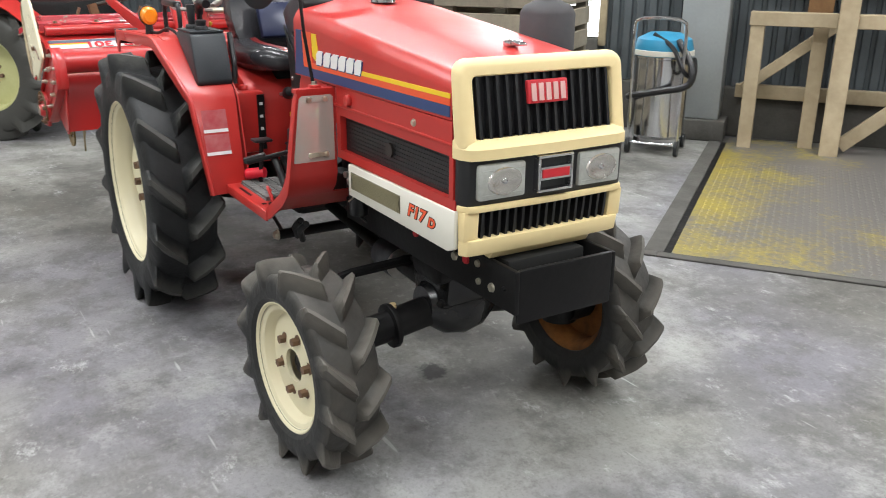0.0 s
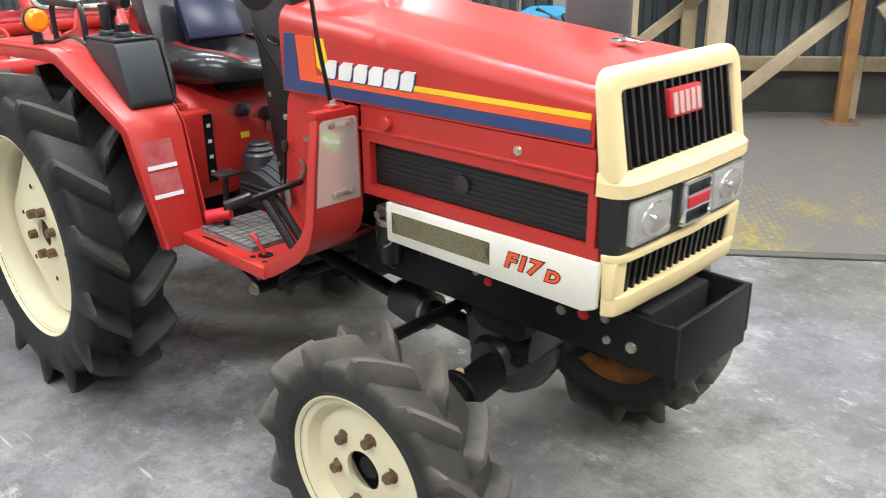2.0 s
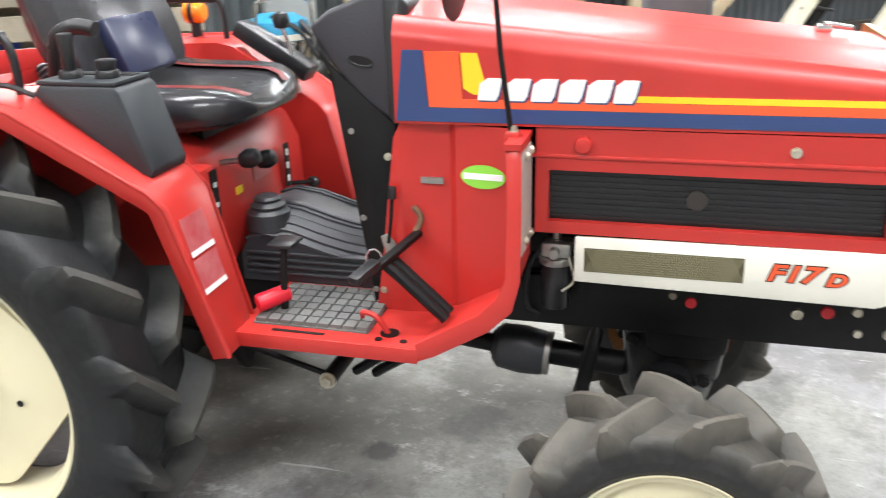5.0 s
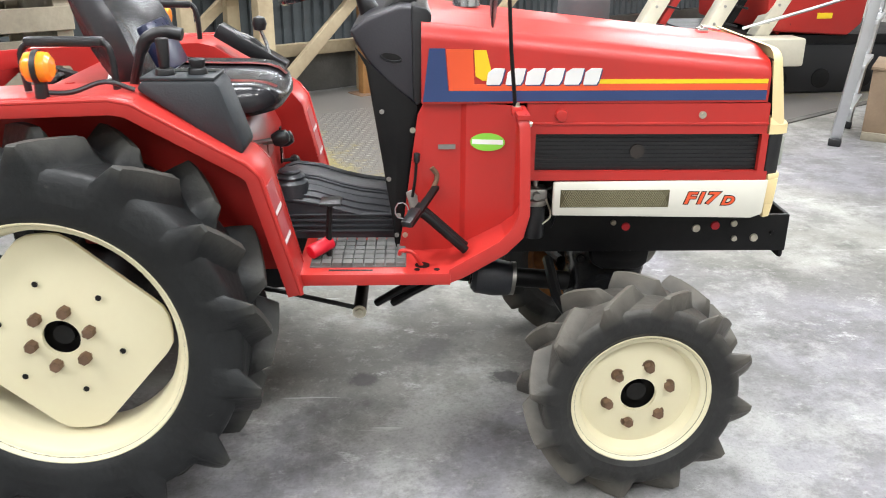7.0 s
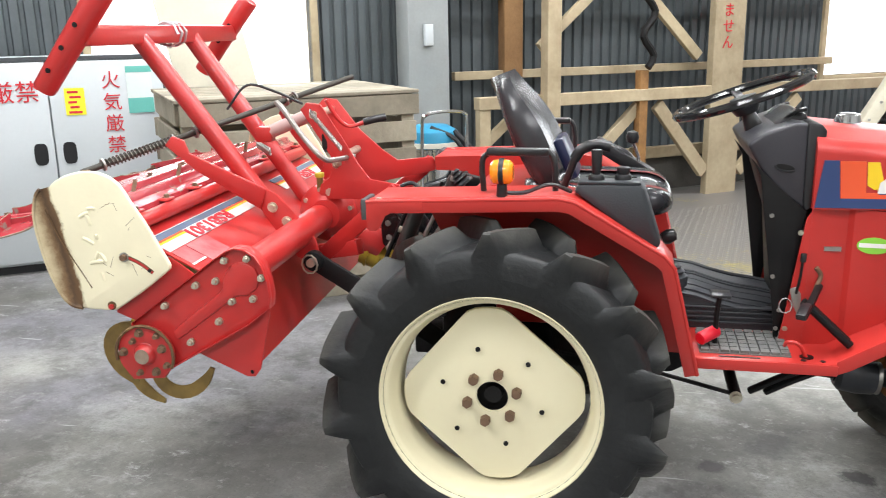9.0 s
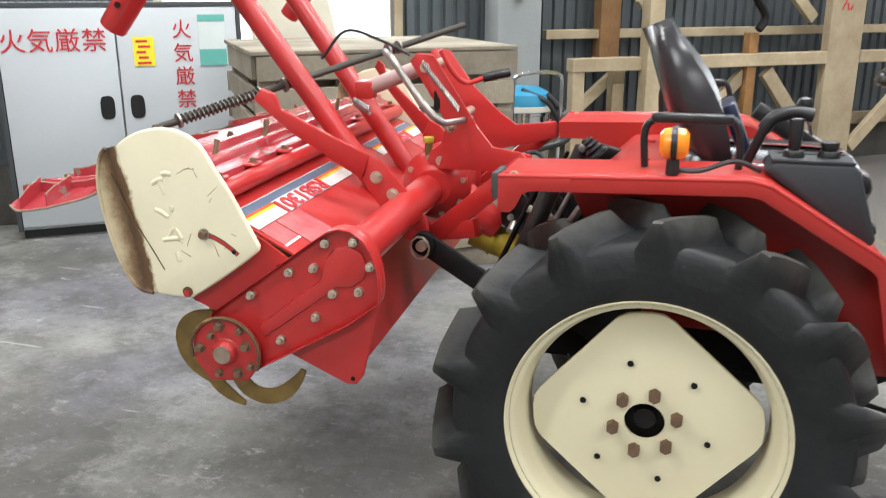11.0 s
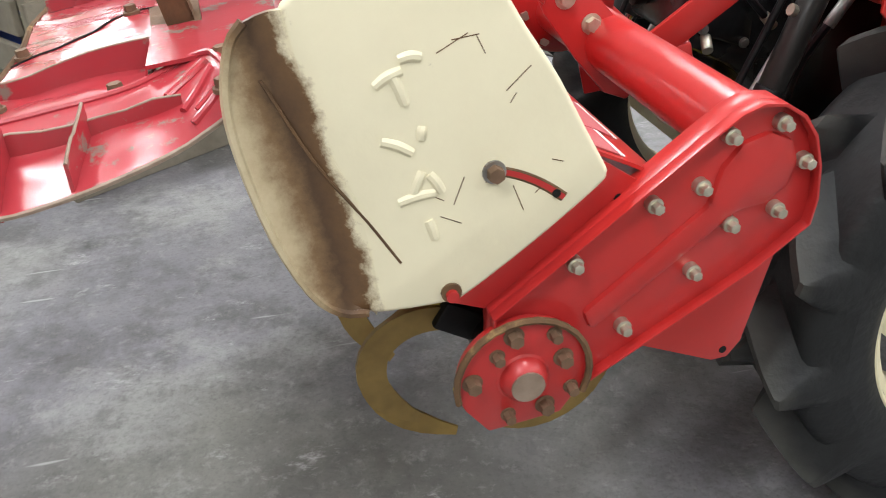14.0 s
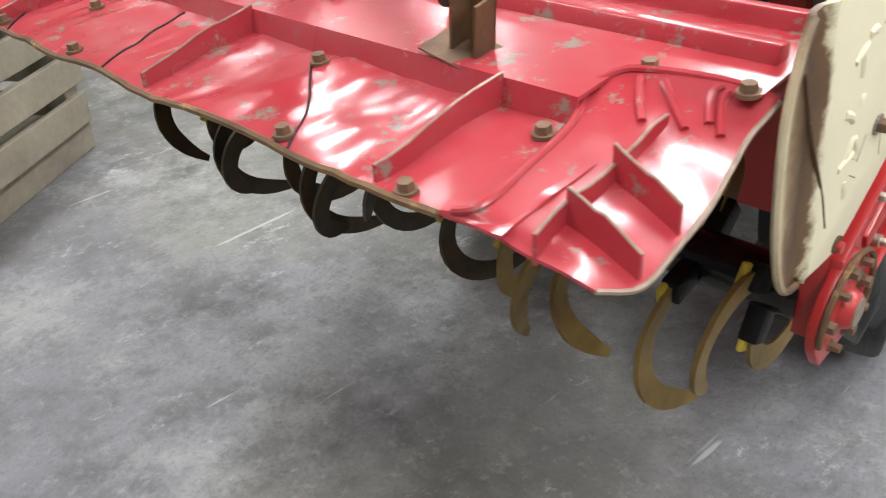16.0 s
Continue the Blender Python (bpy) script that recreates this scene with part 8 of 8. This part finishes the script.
helix = [(-0.497 + 0.088 * (k / 150), -0.150 + 0.008 * math.cos(k * 0.9), 1.104 - 0.106 * (k / 150) + 0.008 * math.sin(k * 0.9)) for k in range(151)]
part("return_spring", add_tube(bm, helix, 0.0022, 5), STEEL, brk, "steel return spring")
part("side_strut", add_bar(B(), (-0.455, -0.21, 0.705), (-0.222, -0.278, 0.905), 0.012, 0.046), TRED, tiller, "red side strut", bevel=0.003)
part("side_strut", add_bar(B(), (-0.455, 0.21, 0.705), (-0.222, 0.278, 0.905), 0.012, 0.046), TRED, tiller, "red side strut", bevel=0.003)
for sd in (-1, 1):
    part("strut_bolt", add_hex(B(), (-0.237, sd * 0.281, 0.893), (0, sd, 0), 0.008, 0.010), BOLT, brk)
part("top_link", add_cyl(B(), (-0.66, -0.04, 1.035), (-0.505, -0.03, 1.095), 0.020, seg=16), mat("greyish_pink_tube", (0.45, 0.30, 0.28), 0.4, bump=0.02), tiller, "faded pink top link tube")
part("top_link_end", add_box(B(), (-0.70, -0.06, 1.005), (-0.65, -0.02, 1.05)), TRED, tiller, bevel=0.006)
part("crank_handle", add_tube(B(), curve_pts([(-0.575, -0.20, 1.135), (-0.545, -0.225, 1.113), (-0.50, -0.23, 1.05), (-0.44, -0.232, 0.984), (-0.415, -0.18, 0.973), (-0.392, -0.09, 0.97)], 6), 0.008, 8), STEEL, tiller, "bent bare steel crank handle")
lever = part("lock_lever", add_tube(B(), curve_pts([(-0.475, -0.06, 1.13), (-0.445, -0.05, 1.075), (-0.415, -0.035, 1.05), (-0.37, -0.02, 1.062)], 5), 0.0065, 8), TRED, tiller, "bent red lock lever")
part("lever_grip", add_tube(B(), [(-0.376, -0.022, 1.0605), (-0.345, -0.010, 1.068), (-0.312, 0.002, 1.074)], 0.0115, 10), PLASTIC, lever, "black plastic grip", bevel=0.002)
# sprung depth rod from the rear board to the mast
DSTEEL = mat("dull_spring_steel", (0.20, 0.19, 0.17), 0.45, 0.8, color2=(0.09, 0.08, 0.07), amount=0.8, scale=25.0, bump=0.05)
ra, rb = UNSKEW @ Vector((-1.075, -0.352, 0.972)), UNSKEW @ Vector((-0.554, 0.346, 1.175))
rod = part("depth_rod", add_cyl(B(), ra - (rb - ra) * 0.05, rb, 0.009, seg=12), mat("dark_rod_steel", (0.07, 0.065, 0.055), 0.5, 0.5), tiller, "dark sprung depth rod")
d, s1, s2 = ring_frame(rb - ra)
for t0, t1 in ((0.02, 0.26), (0.34, 0.40), (0.70, 0.74)):
    bm = B()
    turns = int((t1 - t0) * 80)
    pts = []
    for k in range(turns * 8 + 1):
        a = k * math.pi / 4
        pts.append(ra.lerp(rb, t0 + (t1 - t0) * k / (turns * 8)) + (s1 * math.cos(a) + s2 * math.sin(a)) * 0.0125)
    part("spring", add_tube(bm, pts, 0.0024, 5), DSTEEL, rod, "coil spring")
    for t in (t0, t1):
        p = ra.lerp(rb, t)
        part("washer", add_cyl(B(), p - d * 0.003, p + d * 0.003, 0.018, seg=14), STEEL, rod)
part("inner_spring", add_tube(B(), [(-0.748 + 0.062 * k / 90, 0.075 - 0.06 * k / 90 + 0.011 * math.cos(k * 0.9), 0.982 - 0.016 * k / 90 + 0.011 * math.sin(k * 0.9)) for k in range(91)], 0.0025, 5), STEEL, tiller, "steel coil spring")
part("top_cable", add_tube(B(), curve_pts([(-0.80, -0.02, 1.10), (-0.74, 0.0, 1.17), (-0.66, 0.02, 1.15), (-0.58, 0.04, 1.11)], 6), 0.004), PLASTIC, tiller, "black cable")

# hydraulic cylinder and hoses behind the seat
bm = add_prism(B(), [(-0.335, 0.715), (-0.338, 0.800), (-0.325, 0.815), (-0.262, 0.845), (-0.05, 0.845), (0.03, 0.80), (0.03, 0.50), (-0.20, 0.50), (-0.205, 0.640), (-0.250, 0.672)], "y", -0.118, 0.118)
hyd = part("hydraulic_block", bm, GLOSSIRON, tractor, "black hydraulic lift housing", bevel=0.012)
part("inspection_cover", add_prism(B(), [(-0.318, 0.735), (-0.320, 0.790), (-0.268, 0.815), (-0.222, 0.815), (-0.222, 0.700)], "y", -0.126, -0.116), GLOSSIRON, hyd, "bolted black side cover", bevel=0.004)
for x, z in ((-0.308, 0.742), (-0.310, 0.784), (-0.270, 0.804), (-0.234, 0.804), (-0.234, 0.713)):
    part("cover_bolt", add_hex(B(), (x, -0.126, z), (0, -1, 0), 0.0065, 0.007), STEEL, hyd)
for s in (-1, 1):
    part("lift_arm", add_bar(B(), (-0.02, s * 0.15, 0.835), (-0.185, s * 0.225, 0.862), 0.026, 0.045), BLACK, hyd, bevel=0.006)
    part("arm_pin", add_cyl(B(), (-0.183, s * 0.20, 0.860), (-0.183, s * 0.275, 0.860), 0.011, seg=14), STEEL, hyd, bevel=0.002)
HOSES = (((-0.29, -0.09, 0.825), (-0.30, -0.135, 0.845), (-0.275, -0.155, 0.825), (-0.245, -0.150, 0.79), (-0.215, -0.145, 0.76)), ((-0.25, -0.07, 0.845), (-0.270, -0.14, 0.862), (-0.235, -0.165, 0.848), (-0.19, -0.165, 0.81), (-0.165, -0.16, 0.76)),
         ((-0.26, 0.02, 0.840), (-0.29, -0.02, 0.862), (-0.335, -0.03, 0.845), (-0.345, -0.03, 0.80)), ((-0.25, 0.07, 0.840), (-0.29, 0.08, 0.866), (-0.335, 0.07, 0.845), (-0.348, 0.07, 0.795)))
for pts in HOSES:
    part("hose", add_tube(B(), curve_pts(list(pts), 6), 0.0065, 8), PLASTIC, hyd, "black hydraulic hose")
    a, b2 = Vector(pts[-2]), Vector(pts[-1])
    part("hose_fitting", add_cyl(B(), b2, b2 + (b2 - a).normalized() * 0.028, 0.0088, seg=10), BOLT, hyd, "bright hose fitting", bevel=0.001)
part("feed_pipe", add_tube(B(), curve_pts([(-0.120, -0.225, 0.815), (-0.138, -0.228, 0.785), (-0.158, -0.225, 0.755), (-0.180, -0.21, 0.70), (-0.185, -0.19, 0.63)], 5), 0.0075, 8), PLASTIC, hyd, "black hose with a crimped end")
part("crimp", add_cyl(B(), (-0.128, -0.227, 0.802), (-0.155, -0.2255, 0.759), 0.0095, seg=12), STEEL, hyd, "bright crimped hose end", bevel=0.001)
part("valve_cap", add_cyl(B(), (-0.335, 0.05, 0.765), (-0.36, 0.05, 0.765), 0.022, seg=16), IRON, hyd, bevel=0.003)
part("coupler", add_cyl(B(), (-0.30, -0.12, 0.728), (-0.306, -0.145, 0.712), 0.009, seg=12), BOLT, hyd, "brass coloured coupler")
part("drawbar_hitch", add_box(B(), (-0.26, -0.05, 0.36), (-0.16, 0.05, 0.44)), IRON, hyd, bevel=0.008)
tiller.matrix_basis = SKEW @ tiller.matrix_basis
# ---- other machines and things in the hall ----
# wheel and flank of another tractor, far behind
other = thing("parked_tractor", (-3.6, -0.9, 0), "another tractor with a pale olive wheel, parked far behind", "tractor")
wm = pose(-3.28, -0.66, 0.43, 0, 0, 226)
build_wheel("rear_wheel", wm, 0.43, 0.24, 0.235, 14, 0.36, 0.045, 0.02, RUBBER, 0.02, lambda a: 0.21, 0.06, 0.03, rim_mat=OLIVE, owner=other)
part("fender", add_sheet(B(), [(0.46 * math.cos(radians(a)), 0.46 * math.sin(radians(a))) for a in range(20, 161, 14)], 0.005, "y", -0.16, 0.10), RED, other, "red fender", m=wm)
part("body", add_box(B(), (-0.5, -0.75, 0.0), (0.55, -0.13, 0.45), wm), IRON, other, "dark gearbox and frame", bevel=0.03)
part("hood", add_box(B(), (-0.35, -0.7, 0.45), (0.5, -0.2, 0.75), wm), RED, other, "red bodywork", bevel=0.04)

# combine harvester: crawler, red body, cream dividers
har = thing("combine_harvester", (3.6, 4.6, 0), "red combine harvester with cream slanted dividers and black crawlers", "harvester")
hm = pose(3.75, 4.95, 0, 0, 0, 8)
track = [(-0.95, 0.12), (-0.85, 0.02), (0.75, 0.0), (0.95, 0.10), (0.98, 0.22), (0.80, 0.36), (-0.7, 0.38), (-0.93, 0.27)]
for y in (-0.72, 0.1):
    tr = part("crawler", add_prism(B(), track, "y", y, y + 0.30), PLASTIC, har, "black rubber crawler", bevel=0.02, m=hm)
    for k in range(5):
        part("roller", add_cyl(B(), hm @ Vector((-0.7 + 0.35 * k, y - 0.01, 0.12)), hm @ Vector((-0.7 + 0.35 * k, y + 0.02, 0.12)), 0.075, seg=18), IRON, tr, bevel=0.006)
bm = add_prism(B(), [(-0.50, 0.47), (0.16, 0.43), (0.26, 0.52), (0.30, 0.95), (0.22, 1.35), (-0.42, 1.4), (-0.54, 0.9)], "y", -0.74, 0.4)
body = part("body", bm, RED, har, "red rounded sheet metal body", bevel=0.03, m=hm)
part("sticker", add_box(B(), (-0.12, -0.745, 0.56), (0.0, -0.738, 0.60), hm), YEL, body, "yellow sticker")
part("deck", add_box(B(), (-0.9, -0.7, 0.36), (0.95, 0.4, 0.44), hm), IRON, har, bevel=0.01)
part("guard_rod", add_tube(B(), [(3.16, 4.1, 0.50), (3.55, 3.9, 0.66), (4.1, 3.7, 0.88)], 0.012), ALU, har, "bright guard rod")
for k, (x, y) in enumerate(((1.90, 4.05), (2.42, 4.05), (2.92, 4.1), (3.35, 4.2))):
    bm = add_bar(B(), (x - 0.05, y, 0.42), (x + 0.52, y + 0.1, 1.42), 0.10, 0.16, (0, 1, 0))
    dv = part("divider", bm, MACHINE, har, "cream slanted crop divider", bevel=0.012)
    for j in range(7):
        p = Vector((x - 0.05, y, 0.42)).lerp(Vector((x + 0.52, y + 0.1, 1.42)), 0.12 + 0.12 * j)
        part("lifter_finger", add_bar(B(), p + Vector((0.06, -0.02, 0)), p + Vector((0.17, -0.03, -0.02)), 0.02, 0.014), PLASTIC, dv)
        part("rivet", add_cyl(B(), p + Vector((-0.015, -0.075, 0)), p + Vector((-0.015, -0.088, 0)), 0.010, seg=10), STEEL, dv)
    part("divider_side", add_bar(B(), (x + 0.09, y + 0.05, 0.45), (x + 0.63, y + 0.15, 1.40), 0.05, 0.12, (0, 1, 0)), RED if k % 2 else IRON, har, "dark lifter chain case" if k % 2 == 0 else "red stripe panel", bevel=0.008)
part("header_beam", add_box(B(), (-2.0, -0.95, 0.25), (-0.3, -0.75, 0.45), hm), MACHINE, har, "cream header beam", bevel=0.02)

# aluminium step ladder with a brown board leaning by it
lad = thing("step_ladder", (3.5, 2.6, 0), "aluminium step ladder standing open", "ladder")
lm = pose(3.27, 2.72, 0, 0, 0, -32)
for y in (0.0, 0.52):
    part("stile", add_bar(B(), lm @ Vector((0.0, y * 1.0, 0.0)), lm @ Vector((0.16, 0.07 + y * 0.75, 1.7)), 0.026, 0.06), ALU, lad, bevel=0.003)
    part("stile", add_bar(B(), lm @ Vector((0.72, y * 1.0, 0.0)), lm @ Vector((0.18, 0.07 + y * 0.75, 1.7)), 0.026, 0.05), ALU, lad, bevel=0.003)
    part("foot", add_box(B(), (-0.03, y - 0.03, 0.0), (0.04, y + 0.03, 0.045), lm), PLASTIC, lad, "black rubber foot", bevel=0.006)
    part("foot", add_box(B(), (0.69, y - 0.03, 0.0), (0.76, y + 0.03, 0.045), lm), PLASTIC, lad, "black rubber foot", bevel=0.006)
for k in range(6):
    z = 0.20 + 0.25 * k
    f = z / 1.7
    part("step", add_box(B(), (0.16 * f - 0.03, 0.07 * f, z), (0.16 * f + 0.05, 0.52 - (0.06) * f, z + 0.025), lm), ALU, lad, bevel=0.003)
box_ = thing("plywood_crate", (3.75, 2.75, 0), "brown plywood crate on the floor by the ladder", "crate")
bmx = pose(3.50, 2.86, 0, 0, 0, -32)
part("panel", add_box(B(), (0.0, 0.0, 0.02), (0.9, 0.018, 0.42), bmx), mat("brown_plywood", (0.24, 0.17, 0.11), 0.7, color2=(0.17, 0.12, 0.08), amount=0.8, scale=4.0, bump=0.15), box_, bevel=0.002)
part("panel", add_box(B(), (0.0, 0.42, 0.02), (0.9, 0.438, 0.42), bmx), bpy.data.materials["brown_plywood"], box_, bevel=0.002)
part("panel", add_box(B(), (0.0, 0.018, 0.02), (0.018, 0.42, 0.42), bmx), bpy.data.materials["brown_plywood"], box_, bevel=0.002)
part("lid", add_box(B(), (-0.01, -0.01, 0.42), (0.91, 0.45, 0.438), bmx), bpy.data.materials["brown_plywood"], box_, bevel=0.002)
part("batten", add_box(B(), (0.0, -0.018, 0.0), (0.9, 0.0, 0.05), bmx), GREYWOOD, box_, bevel=0.002)
part("batten", add_box(B(), (0.0, 0.438, 0.0), (0.9, 0.456, 0.05), bmx), GREYWOOD, box_, bevel=0.002)

# pale board and clutter by the bright doorway
bd = thing("leaning_board", HALL @ Vector((0.2, 3.0, 0)), "pale cream board leaning behind the crate", "board")
part("sheet", add_prism(B(), [(-0.30, 0.0), (0.18, 0.0), (-0.30, 2.2), (-0.75, 2.2)], "y", 3.12, 3.15), MACHINE, bd, bevel=0.004, m=HALL)
